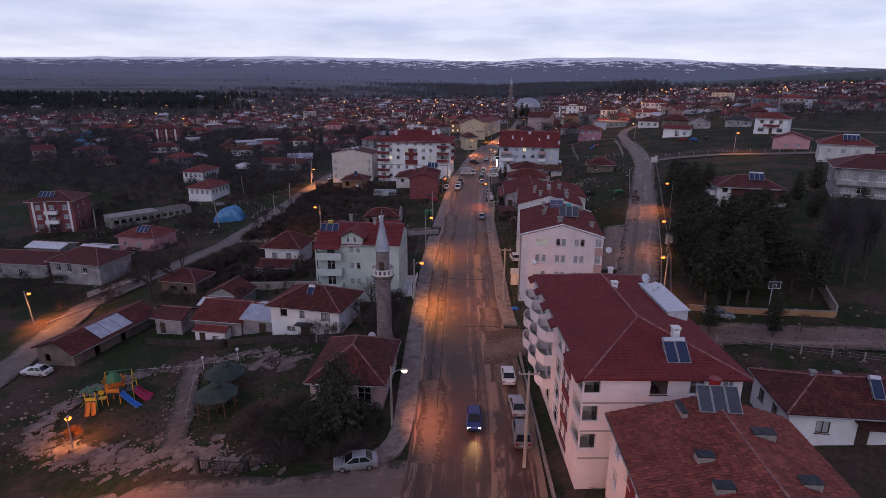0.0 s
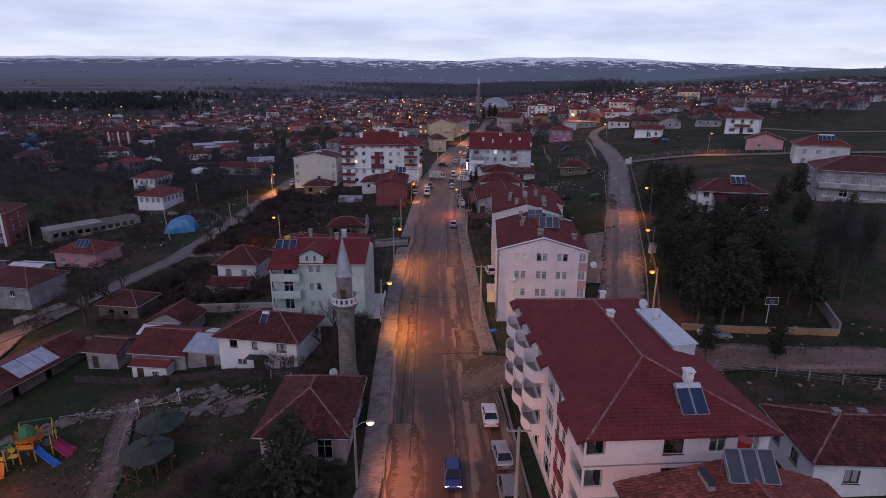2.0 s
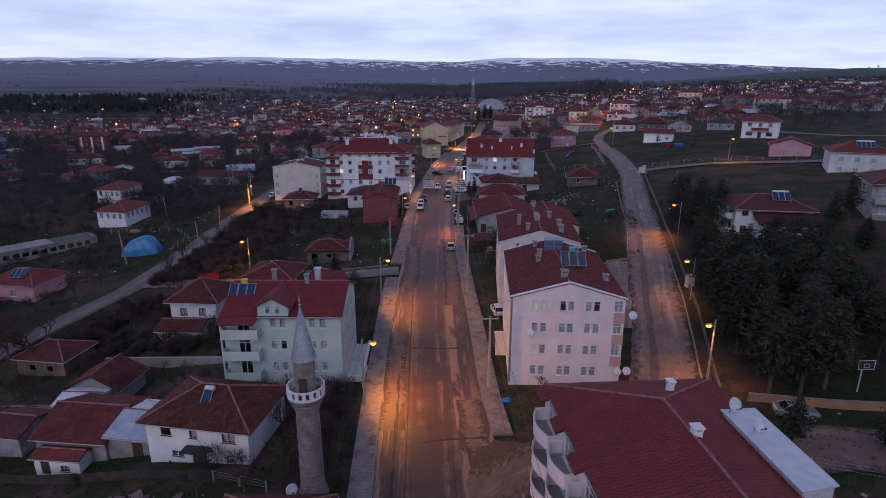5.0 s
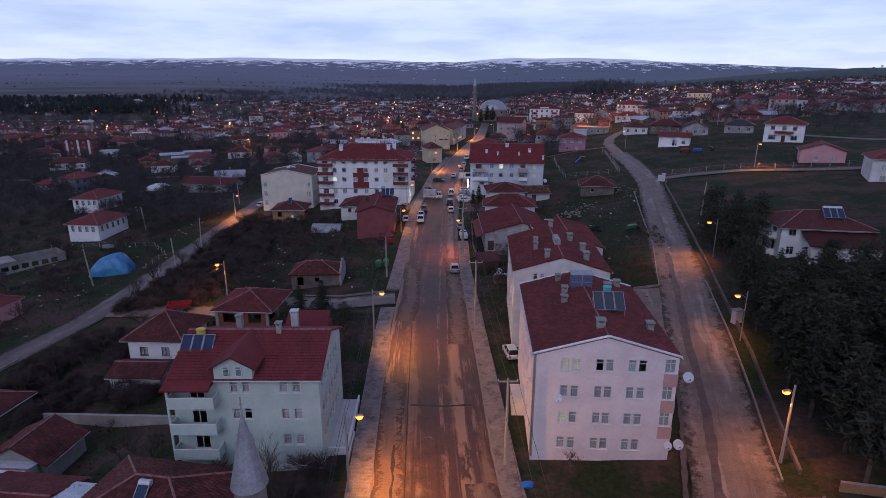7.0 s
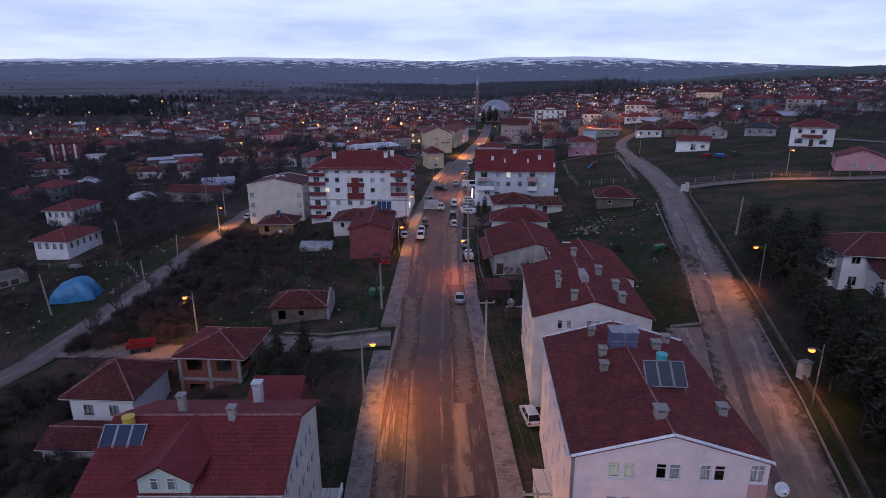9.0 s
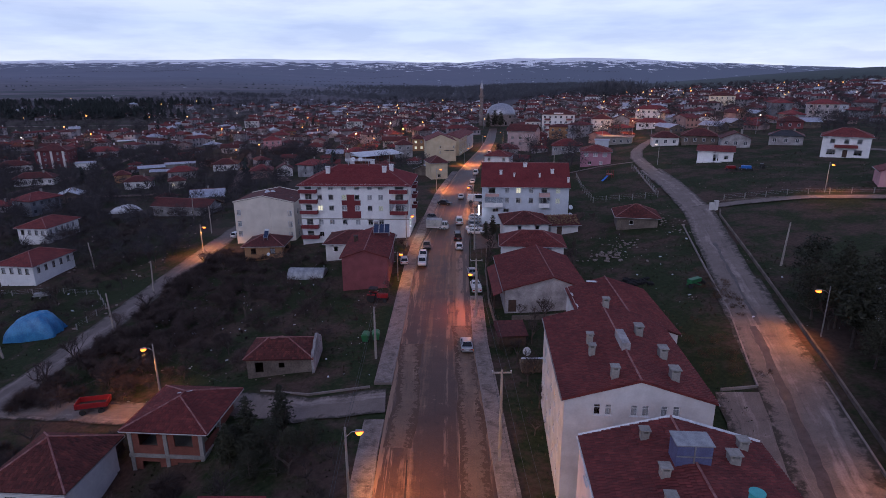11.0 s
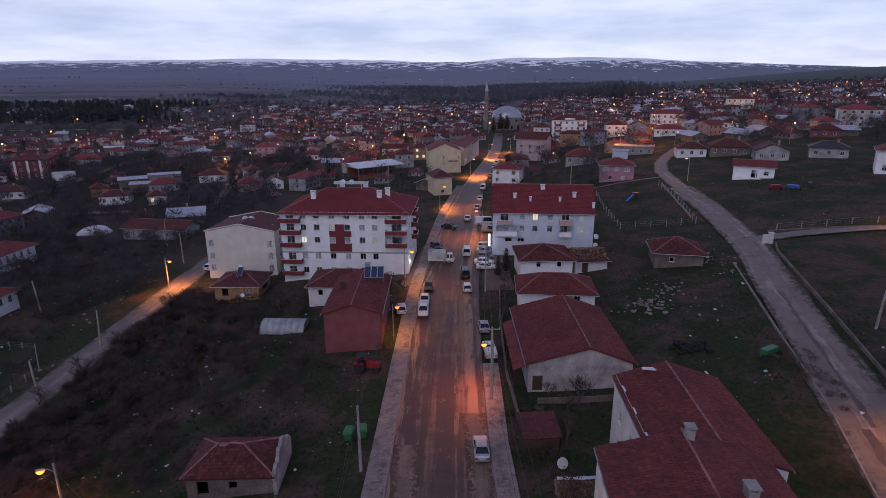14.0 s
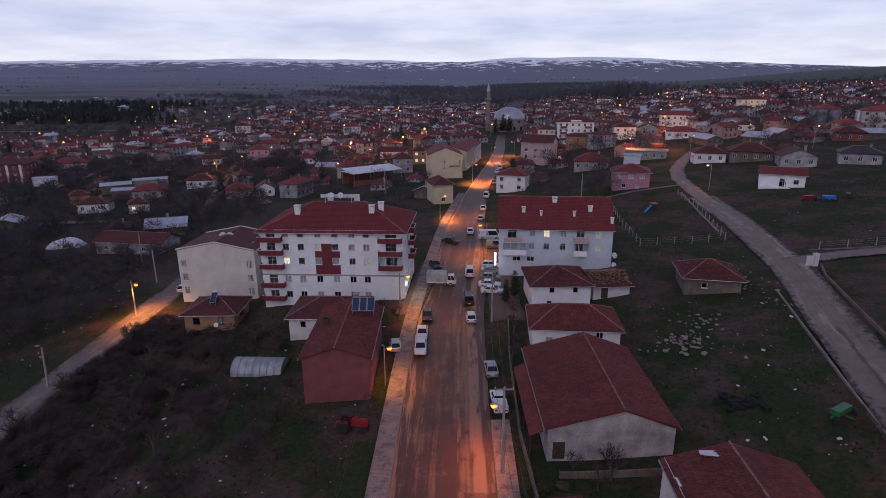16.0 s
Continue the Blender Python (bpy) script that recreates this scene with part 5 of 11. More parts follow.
part("porch", Geo().box(-w / 2 - 1.5, 7.4, 1.7, -w / 2, 10.6, 1.85).box(-w / 2 - 1.4, 7.5, -0.5, -w / 2 - 1.25, 10.5, 1.7).box(-w / 2 - 1.25, 7.5, -0.5, -w / 2, 7.65, 1.7), CREAM, ob, "cream entrance porch")
dish(*(ob.matrix_basis @ Vector((-w / 2 + 2.3, -0.35, 6.0))), -5, 0.45)
dish(*(ob.matrix_basis @ Vector((w / 2 + 0.9, -0.1, 8.4))), -5, 0.5)
dish(*(ob.matrix_basis @ Vector((w / 2 + 0.8, -0.1, 1.2))), -5, 0.5)
dish(*(ob.matrix_basis @ Vector((w / 2 - 0.3, -0.4, 1.3))), -5, 0.42)
p = ob.matrix_basis @ Vector((1.5, 6.4, 12.6))
solar_heater(*p, -5, 3, False, TEAL, "three-panel solar water heater with a teal tank", True)
BLUESHEET = surface("faded_blue_sheet", (0.085, 0.095, 0.20), (0.13, 0.145, 0.27), 1.5, 8.0, 0.55, 0.0, 0.2)
hutch = part("tank_housing", Geo().box(-1.35, 13.2, 12.6, 0.95, 14.7, 14.35), BLUESHEET, ob, "faded blue sheet-metal tank housing on the ridge")
part("lid", Geo().box(-1.45, 13.1, 14.353, 1.05, 14.8, 14.43), STEEL, hutch)
part("batten", Geo().box(-0.25, 13.16, 12.6, -0.15, 13.197, 14.35).box(-1.35, 13.16, 13.5, 0.95, 13.197, 13.58), STEEL, hutch)

# -- second gable block in line with it
holes = grid("front", [2.8, 3.75, 5.9, 6.85, 8.4, 9.4], [9.2], 0.6, 1.05) + grid("left", [2.5, 5.5, 8.5, 11.5, 14.5], F, 1.1, 1.3)
ob, w, b = house("apartment_block", "pale four-storey gabled apartment block with many chimneys", (10.9, 117.2), (23.4, 116.1), 17.2, 11.6, 1.9, "gy", 0.2, OFFWHITE, ROOF_RED, holes, category="apartment block", rake=0.15, tiles=TILE_RED)
for x, y, s, lg in ((-1.9, 1.4, 0.8, None), (-3.0, 6.2, 0.7, None), (-2.8, 8.6, 0.7, None), (3.4, 2.2, 0.9, 1.2), (3.6, 6.4, 0.9, 1.2), (2.4, 10.6, 0.9, 1.2), (0.2, 16.2, 0.8, None)):
    add_chimney(ob, x, y, 11.2, 13.2 - abs(x) * 0.3 + 0.3, CONCRETE, s * 0.78, True, lg and lg * 0.75)
part("skylight", Geo().prism([(-0.38, 5.6), (0.38, 5.6), (0.38, 8.8), (-0.38, 8.8)], 12.4, 13.35), SHEDWALL, ob)
ob, w, b = house("apartment_wing", "lower rear wing with a weathered red roof", (17.6, 134.6), (27.8, 134.0), 14.8, 9.6, 1.7, "gy", 0.3, OFFWHITE, ROOF_OLD, grid("left", [3, 7, 11], [1.2, 4.2, 7.0], 1.0, 1.2), category="apartment block", rake=0.2, tiles=TILE_RED)

# -- large hipped block with rounded balconies
holes = grid("front", [6.6], [1.2, 4.0, 6.8, 9.4], 1.5, 1.4, "wood") + grid("front", [9.9], [1.2, 4.0, 6.8, 9.4], 1.3, 1.4, "dark") + grid("front", [12.6], [4.0, 6.8, 9.4], 1.0, 1.3)
holes += grid("left", [20.6, 18.9], [1.3, 4.1, 6.9, 9.5], 0.9, 1.3, "wood") + grid("left", [2.5, 6.9, 11.6, 16.0], [0.4, 3.2, 6.0, 8.8], 2.6, 2.1, "dark") + [("left", 24.0, z, 2.9, hh, "open") for z, hh in ((4.0, 1.5), (6.8, 1.5), (9.55, 1.15))] + [("front", 0.85, z, 1.4, hh, "open") for z, hh in ((4.0, 1.5), (6.8, 1.5), (9.55, 1.15))]
ob, w, b = house("apartment_block", "pale rose four-storey block with rounded balconies and crimson hipped roof", (10.9, 47.2), (24.7, 48.0), 25.6, 11.4, 2.6, "hip", 0.55, LILAC, ROOF_NEW, holes, category="apartment block", inset=6.6, ridge_off=-0.3, tiles=TILE_NEW, left_over=0.05)
roof_of = [c for c in ob.children if c.name.startswith("roof")][0]
for y0, y1 in ((-0.55, 4.7), (10.5, 12.5), (15.3, 17.2), (19.8, 21.6), (24.0, 26.15)):
    x0, x1, zt = -w / 2 - 0.75, -w / 2 - 0.05, 11.4 - b + 0.14
    tab = Geo()
    slope(tab, [(x0, y1, zt - 0.27), (x0, y0, zt - 0.27), (x1, y0, zt), (x1, y1, zt)])
    tab.v += [(x0, y1, zt - 0.42), (x0, y0, zt - 0.42), (x1, y0, zt - 0.16), (x1, y1, zt - 0.16)]
    tab.f += [(7, 6, 5, 4), (0, 4, 5, 1), (1, 5, 6, 2), (3, 7, 4, 0)]
    eave_tab = part("eave", tab, ROOF_NEW, roof_of)
    tile_field(roof_of, [(x0, y1, zt - 0.27), (x0, y0, zt - 0.27), (x1, y0, zt), (x1, y1, zt)], TILE_NEW)
for u in (2.5, 6.9, 11.6):
    for z in (3.1, 5.9, 8.7):
        add_balcony(ob, "left", w, 25.6, u, z, 3.9, 1.5, LILAC, "round", 1.0)
part("loggia_wall", Geo().box(-w / 2 + 1.7, 0.2, 0, -w / 2 + 1.8, 3.3, 10.9).box(-w / 2 + 0.2, 3.2, 0, -w / 2 + 1.7, 3.3, 10.9), CREAM, ob, "cream inner wall of the corner balconies")
for z in (3.0, 5.8, 8.55):
    part("loggia_floor", Geo().box(-w / 2 + 0.05, 0.05, z - 0.15, -w / 2 + 1.7, 3.2, z), CONCRETE, ob)
    part("balcony_door", Geo().box(-w / 2 + 1.64, 0.9, z + 0.02, -w / 2 + 1.7, 2.2, z + 2.1), CARGLASS, ob)
    part("coping", Geo().box(-w / 2 - 0.06, -0.06, z + 0.98, -w / 2 + 1.55, 0.02, z + 1.06).box(-w / 2 - 0.06, 0.02, z + 0.98, -w / 2 + 0.02, 3.1, z + 1.06), UPVC, ob)
for z0, z1 in ((0.5, 1.2), (2.8, 3.9), (5.6, 6.7), (8.4, 9.3)):
    part("panel_strip", Geo().box(-w / 2 - 0.03, 4.1, z0, -w / 2, 7.2, z1), CRIMSON, ob, "crimson panel between the windows")
for z0 in (2.95, 5.75, 8.55):
    part("band", Geo().box(-w / 2 + 0.02, -0.03, z0, w / 2, 0, z0 + 0.12), CONCRETE, ob)
add_chimney(ob, -0.1, 14.8, 12.2, 14.2, WHITE, 0.55)
add_chimney(ob, 1.6, 21.8, 12.2, 13.45, WHITE, 0.45)
add_chimney(ob, 2.3, 4.0, 12.0, 13.7, WHITE, 0.6)
dm = Geo()
for q in ([(4.3, 10.6), (6.6, 11.0), (6.6, 19.0), (4.3, 19.0)],):
    dm.prism(q, 11.3, 12.65)
dorm = part("dormer", dm, WHITESHEET, ob, "white roof-top lift and tank housing")
part("dormer_roof", Geo().prism([(4.15, 10.45), (6.75, 10.85), (6.75, 19.15), (4.15, 19.15)], 12.65, 12.75), TANK, dorm)
p = ob.matrix_basis @ Vector((4.9, 16.0, 12.75))
dish(*p, 20, 0.5)
dish(*(ob.matrix_basis @ Vector((4.6, 18.4, 12.75))), 20, 0.55)
p = ob.matrix_basis @ Vector((1.7, 1.15, 11.4 - b + 0.35))
solar_heater(*p, 3, 2, True, None, "two-panel solar water heater with a white tank")

# -- near block below the start of the flight
holes = grid("left", [2.0, 5.4, 8.8, 12.2], [1.0, 3.9, 6.8], 1.4, 1.5)
ob, w, b = house("apartment_block", "three-storey block with a weathered tiled gable roof", (12.9, 20.0), (26.3, 20.0), 24.4, 9.5, 1.9, "gy", 0.5, LILAC, ROOF_CLAY, holes, category="apartment block", ridge_off=0.9, rake=0.4, tiles=TILE_CLAY, single=True)
part("panel_strip", Geo().box(-w / 2 - 0.03, 10.4, 0.5, -w / 2, 12.4, 9.2).box(-w / 2 - 0.03, 17.2, 0.5, -w / 2, 19.2, 9.2), CRIMSON, ob, "crimson facade panels")
p = ob.matrix_basis @ Vector((0.8, 22.2, 9.5 - b + 1.55))
solar_heater(*p, -3, 3, False, REDPAINT, dull=True, label= "three-panel solar water heater with a red-topped tank")
for x, y, s, lg in ((-1.9, 23.0, 0.4, 1.7), (2.9, 20.0, 1.5, 0.8), (-2.3, 17.3, 1.15, 0.75), (-2.3, 14.2, 1.15, 0.75), (3.5, 15.0, 1.2, 0.8), (1.6, 9.0, 1.1, 0.8)):
    top = 9.5 - b + 1.9 - abs(x - 0.9) * (0.25 if x < 0.9 else 0.33)
    add_chimney(ob, x, y, top - 0.8, top + 0.62, CONCRETE, s, False, lg)
    part("flashing", Geo().box(x - s / 2 - 0.06, y - lg / 2 - 0.06, top + 0.62, x + s / 2 + 0.06, y + lg / 2 + 0.06, top + 0.68), DARKSTEEL, ob)

# -- low white house beside it
holes = [("front", 3.2, 1.1, 1.3, 1.3, "wood"), ("front", 6.9, 0.0, 1.2, 2.1, "door"), ("front", 11.4, 1.1, 1.3, 1.2, "wood"), ("left", 2.2, 1.0, 1.2, 1.3, "wood"), ("left", 5.2, 1.0, 1.2, 1.3, "wood")]
ob, w, b = house("house", "low white house with a worn dark red tiled roof", (31.9, 52.4), (46.5, 51.6), 8.0, 5.5, 1.7, "hip", 0.5, WHITE, ROOF_OLD, holes, base=2.2, tiles=TILE_OLD)
add_chimney(ob, -3.6, 4.2, 4.2, 5.3, SHEDWALL, 0.45)
add_chimney(ob, -1.2, 4.4, 4.2, 5.2, SHEDWALL, 0.45)
p = ob.matrix_basis @ Vector((1.2, 1.2, 4.0))
solar_heater(*p, -10, 1, True, None, "single-panel solar water heater with a white tank")
part("porch_roof", Geo().box(-1.4, -1.6, 2.6, 1.8, 0.0, 2.72), ROOF_OLD, ob)

# -- mint green four-storey house
holes = []
MINT_EAVE = 9.5 - height(-17.37, 97.45)
for z in (MINT_EAVE - 9.4, MINT_EAVE - 7.1, MINT_EAVE - 4.3, MINT_EAVE - 1.5):
    holes += [("front", 5.8, z, 0.75, 1.15), ("front", 6.9, z, 0.75, 1.15), ("front", 10.4, z, 0.8, 1.15), ("front", 11.6, z, 0.8, 1.15)]
holes += [("front", 2.3, z, 1.4, 2.0, "dark") for z in (MINT_EAVE - 7.5, MINT_EAVE - 4.8, MINT_EAVE - 2.1)]
holes += grid("right", [1.4, 2.7, 4.3, 5.6, 7.2, 8.5], [MINT_EAVE - 7.1, MINT_EAVE - 4.3, MINT_EAVE - 1.6], 0.7, 1.2)
ob, w, b = house("apartment_house", "pale mint four-storey house with balconies and crimson roof", (-24.3, 93.2), (-10.6, 92.9), 11.0, 9.5, 2.2, "gx", 0.35, MINT, ROOF_NEW, holes, category="house", rake=0.3, tiles=TILE_NEW)
for z in (MINT_EAVE - 7.7, MINT_EAVE - 5.0, MINT_EAVE - 2.3):
    add_balcony(ob, "front", w, 11, 2.2, z, 4.2, 1.3, MINT, "box", 0.95)
part("corner_post", Geo().box(-w / 2 - 0.0, -1.28, 0.2, -w / 2 + 0.18, -1.1, MINT_EAVE - 0.42), MINT, ob)
br_ = Geo()
slope(br_, [(-w / 2 - 0.3, -1.6, MINT_EAVE - 0.42), (-2.75, -1.6, MINT_EAVE - 0.42), (-2.75, -0.2, MINT_EAVE + 0.12), (-w / 2 - 0.3, -0.2, MINT_EAVE + 0.12)])
br_.face([(-w / 2 - 0.3, -1.6, MINT_EAVE - 0.5), (-w / 2 - 0.3, -0.02, MINT_EAVE - 0.2), (-2.75, -0.02, MINT_EAVE - 0.2), (-2.75, -1.6, MINT_EAVE - 0.5)])
br_.box(-w / 2 - 0.3, -1.64, MINT_EAVE - 0.52, -2.75, -1.58, MINT_EAVE - 0.40)
part("balcony_roof", br_, ROOF_NEW, ob)
mz = 9.5 - b - 9.35
dg = Geo()
dg.face([(-2.6, -0.35, 9.3), (0.9, -0.35, 9.3), (0.9, -0.35, 10.7), (-0.85, -0.35, 11.6), (-2.6, -0.35, 10.7)])
dg.face([(0.9, -0.35, 9.3), (0.9, 5.0, 9.3), (0.9, 5.0, 10.7), (0.9, -0.35, 10.7)])
dg.face([(-2.6, 5.0, 9.3), (-2.6, -0.35, 9.3), (-2.6, -0.35, 10.7), (-2.6, 5.0, 10.7)])
gab = part("dormer", dg, MINT, ob, at=pose(0, 0, mz))
dr = Geo()
slope(dr, [(-3.1, 5.5, 10.55), (-3.1, -0.75, 10.55), (-0.85, -0.75, 11.85), (-0.85, 5.5, 11.85)])
slope(dr, [(1.4, -0.75, 10.55), (1.4, 5.5, 10.55), (-0.85, 5.5, 11.85), (-0.85, -0.75, 11.85)])
dr.face([(-3.1, -0.75, 10.45), (-3.1, 5.5, 10.45), (-0.85, 5.5, 11.75), (-0.85, -0.75, 11.75)])
dr.face([(1.4, 5.5, 10.45), (1.4, -0.75, 10.45), (-0.85, -0.75, 11.75), (-0.85, 5.5, 11.75)])
part("dormer_roof", dr, ROOF_NEW, gab)
for u in (-1.45, -0.3):
    fm, pm, cm, sm = window_meshes(0.6, 1.0, "dark")
    wv = part("window", fm, None, gab, at=pose(u, -0.49, 9.75))
    part("pane", pm, None, wv)
wing = Geo()
slope(wing, [(0.5, 10.5, 9.6), (5.3, 10.5, 9.6), (5.3, 14.5, 11.0), (0.5, 14.5, 11.0)])
wing.box(0.6, 10.6, 5.0, 5.2, 15.5, 9.6)
part("rear_wing", wing, ROOF_NEW, ob, at=pose(0, 0, mz - 0.9))
add_chimney(ob, -2.4, 6.6, 10.8, 12.6 + mz, CONCRETE, 0.5)
add_chimney(ob, 2.0, 5.2, 10.6, 12.4 + mz, CONCRETE, 0.5)
add_chimney(ob, 2.2, 10.4, 9.0, 11.5 + mz, TANK, 0.7)
solar_heater(*(ob.matrix_basis @ Vector((-5.5, 2.6, 10.0 + mz))), 0, 3, False, YELLOW, "three-panel solar water heater with a yellow tank")
part("terrace", Geo().box(w / 2 + 0.1, 0.5, -0.6, w / 2 + 2.2, 9.0, 0.25).box(w / 2 + 2.1, 0.5, 0.25, w / 2 + 2.25, 5.0, 1.1), OFFWHITE, ob, "raised entrance terrace")

tr_ = thing("terrace", "pale concrete terrace with a parapet beside the pavement", "terrace", pose(-9.9, 95.0, height(-9.5, 99)))
part("slab", Geo().box(-1.5, 0, -1.2, 1.2, 9.4, 0.35), OFFWHITE, tr_)
part("parapet", Geo().box(1.2, -0.1, -1.2, 1.4, 9.4, 0.9).box(-1.5, -0.2, -1.2, 1.2, -0.004, 0.7), WHITE, tr_)

# -- prayer house with a pyramid roof, and its stone minaret
holes = [("front", 2.0, 0.9, 1.5, 2.0, "dark"), ("front", 6.2, 0.9, 1.5, 2.0, "dark"), ("right", 3.0, 1.0, 1.2, 1.8, "dark"), ("right", 8.0, 1.0, 1.2, 1.8, "dark")]
ob, w, b = house("prayer_house", "pink-plastered prayer house with a red pyramid roof", (-16.7, 59.6), (-8.5, 59.4), 10.6, 3.3, 2.4, "hip", 0.5, ROSEWASH, ROOF_OLD, holes, base=-0.4, category="mosque", inset=4.1, tiles=TILE_OLD)
for u in (2.0, 6.2):
    arch = Geo()
    for k in range(8):
        a0, a1 = math.pi * k / 8, math.pi * (k + 1) / 8
        arch.face([(u - w / 2 + 0.95 * math.cos(a), -0.03, 2.85 + 0.55 * math.sin(a)) for a in (a0, a1)] + [(u - w / 2 + 0.75 * math.cos(a), -0.03, 2.85 + 0.4 * math.sin(a)) for a in (a1, a0)])
    part("arch", arch, OFFWHITE, ob)
    top = [(u - w / 2 + 0.75 * math.cos(math.pi * k / 10), 2.86 + 0.42 * math.sin(math.pi * k / 10)) for k in range(11)]
    pane_ = Geo()
    pane_.face([(x, -0.02, z) for x, z in top])
    pane_.face([(x, -0.004, z) for x, z in reversed(top)])
    part("arched_pane", pane_, CARGLASS, ob)
    bars = Geo()
    for k in (2.5, 5, 7.5):
        a = math.pi * k / 10
        bars.tube((u - w / 2, -0.035, 2.87), (u - w / 2 + 0.74 * math.cos(a), -0.035, 2.87 + 0.41 * math.sin(a)), 0.025, n=4)
    part("glazing_bar", bars, OFFWHITE, ob)
MX, MY = -9.95, 71.6
mb = height(MX, MY) - 0.45
mn = thing("minaret", "grey stone minaret with a balcony and a pointed lead cap", "minaret", pose(MX, MY, mb))
part("shaft", Geo().lathe([(1.23, -0.5), (1.23, 3.2), (0.96, 4.2), (0.90, 11.6)], 16), MUD, mn)
for k in range(26):
    z0, z1 = 0.05 + 0.44 * k, 0.05 + 0.44 * k + 0.41
    r0, r1 = [lerp_table([(0, 1.26), (3.2, 1.26), (4.2, 0.99), (11.6, 0.93)], z) + 0.012 * (k % 2) for z in (z0, z1)]
    part("stone_course", Geo().lathe([(r0 - 0.06, z0), (r0, z0 + 0.02), (r1, z1 - 0.02), (r1 - 0.06, z1)], 16), STONE, mn)
part("corbel", Geo().lathe([(0.93, 11.2), (1.05, 11.4), (1.05, 11.6), (1.22, 11.8), (1.22, 12.0), (1.45, 12.3), (1.5, 12.55), (0.9, 12.55)], 16), STONE, mn)
par = Geo()
for k in range(16):
    a0, a1 = 2 * math.pi * k / 16, 2 * math.pi * (k + 1) / 16
    for z0, z1 in ((12.55, 12.75), (13.25, 13.4)):
        par.prism([(1.5 * math.cos(a0), 1.5 * math.sin(a0)), (1.5 * math.cos(a1), 1.5 * math.sin(a1)), (1.4 * math.cos(a1), 1.4 * math.sin(a1)), (1.4 * math.cos(a0), 1.4 * math.sin(a0))], z0, z1)
    par.prism([(1.5 * math.cos(a0), 1.5 * math.sin(a0)), (1.5 * math.cos(a0 + 0.2), 1.5 * math.sin(a0 + 0.2)), (1.4 * math.cos(a0 + 0.2), 1.4 * math.sin(a0 + 0.2)), (1.4 * math.cos(a0), 1.4 * math.sin(a0))], 12.75, 13.25)
part("parapet", par, OFFWHITE, mn, "pale pierced balcony parapet")
part("upper_shaft", Geo().lathe([(0.86, 12.5), (0.84, 15.6), (0.98, 15.75)], 12), STONE, mn)
part("cap", Geo().lathe([(1.0, 15.7), (0.72, 16.9), (0.36, 18.6), (0.05, 19.9)], 16), LEAD, mn)
part("finial", Geo().tube((0, 0, 19.8), (0, 0, 20.9), 0.035).lathe([(0.02, 20.0), (0.12, 20.1), (0.02, 20.22)], 8).lathe([(0.02, 20.4), (0.09, 20.48), (0.02, 20.58)], 8), STEEL, mn)
part("doorway", Geo().box(-0.3, -0.92, 12.6, 0.3, -0.8, 14.3), DARKWOOD, mn)
dish(-11.5, 70.6, height(-11.5, 70.6) + 3.2, 30, 0.5)

# -- white house in the garden, sheds next to it
holes = [("front", 2.2, 3.2, 1.1, 1.3, "wood"), ("front", 5.2, 3.2, 0.8, 1.2, "wood"), ("front", 9.0, 3.1, 1.4, 1.5, "wood"), ("front", 2.9, 0.9, 0.6, 0.6, "wood"), ("front", 3.6, 0.9, 0.6, 0.6, "wood"), ("front", 9.0, 0.9, 0.9, 0.7, "wood"), ("front", 5.6, 0.0, 1.6, 2.0, "door")]
ob, w, b = house("house", "white two-storey village house with dark red roof", (-28.9, 82.0), (-18.0, 79.9), 8.2, 3.1, 2.0, "hip", 0.55, WHITE, ROOF_OLD, holes, base=-1.7, tiles=TILE_OLD)
part("porch_roof", Geo().box(-1.2, -1.3, 2.25, 1.5, -0.0, 2.36), DARKSTEEL, ob)
solar_heater(*(ob.matrix_basis @ Vector((0.0, 1.6, 5.2))), -8, 1, True)
house("shed", "low shed with an old tiled roof and white wall", (-42.5, 85.0), (-34.6, 84.0), 8.5, -0.9, 1.6, "gx", 0.4, SHEDWALL, ROOF_RED, [("front", 2.5, 0.2, 0.9, 1.8, "door"), ("front", 5.6, 1.0, 0.8, 0.7, "wood")], base=-3.7, category="shed", tiles=TILE_RED)
house("shed", "low white porch of the shed with a red tiled roof", (-41.6, 83.0), (-36.6, 82.4), 2.0, -1.9, 0.35, "gx", 0.3, WHITE, ROOF_RED, [("front", 1.2, 0.0, 1.0, 1.6, "door"), ("front", 3.4, 0.5, 1.0, 0.7, "wood")], base=-3.9, category="shed")
house("shed", "grey sheet-roofed lean-to with white wall", (-34.4, 84.2), (-29.5, 83.4), 7.0, -0.3, 1.0, "gx", 0.3, SHEDWALL, ZINC, [("front", 3.4, 0.0, 1.2, 2.0, "door")], base=-2.8, category="shed")
house("shed", "small pale blue shed with red roof", (-50.4, 87.4), (-45.6, 86.6), 5.0, -1.9, 0.9, "gx", 0.4, SHEDWALL, ROOF_OLD, [("front", 1.3, 0.0, 1.0, 1.9, "door")], base=-4.6, category="shed")
house("shed", "white sheet-roofed store behind the shed", (-45.2, 92.5), (-40.6, 92.2), 4.0, -1.6, 0.5, "gx", 0.3, OFFWHITE, WHITESHEET, [], category="shed")
house("barn", "long mud-walled barn with a collapsing tiled roof", (-64.0, 78.4), (-57.0, 76.6), 16.0, -3.2, 1.5, "gy", 0.5, MUD, ROOF_OLD, [("front", 2.0, 0.4, 1.0, 1.2, "open"), ("right", 4, 0.3, 1.0, 1.6, "open"), ("right", 9, 0.3, 1.0, 1.6, "open")], base=-5.7, category="barn", ridge_off=0.4, tiles=TILE_OLD)
bs_ob = thing("sheet_metal", "loose zinc sheets lying on the barn roof", "sheet metal", pose(-56.4, 84.7, -2.3, 0, 25, -14.4))
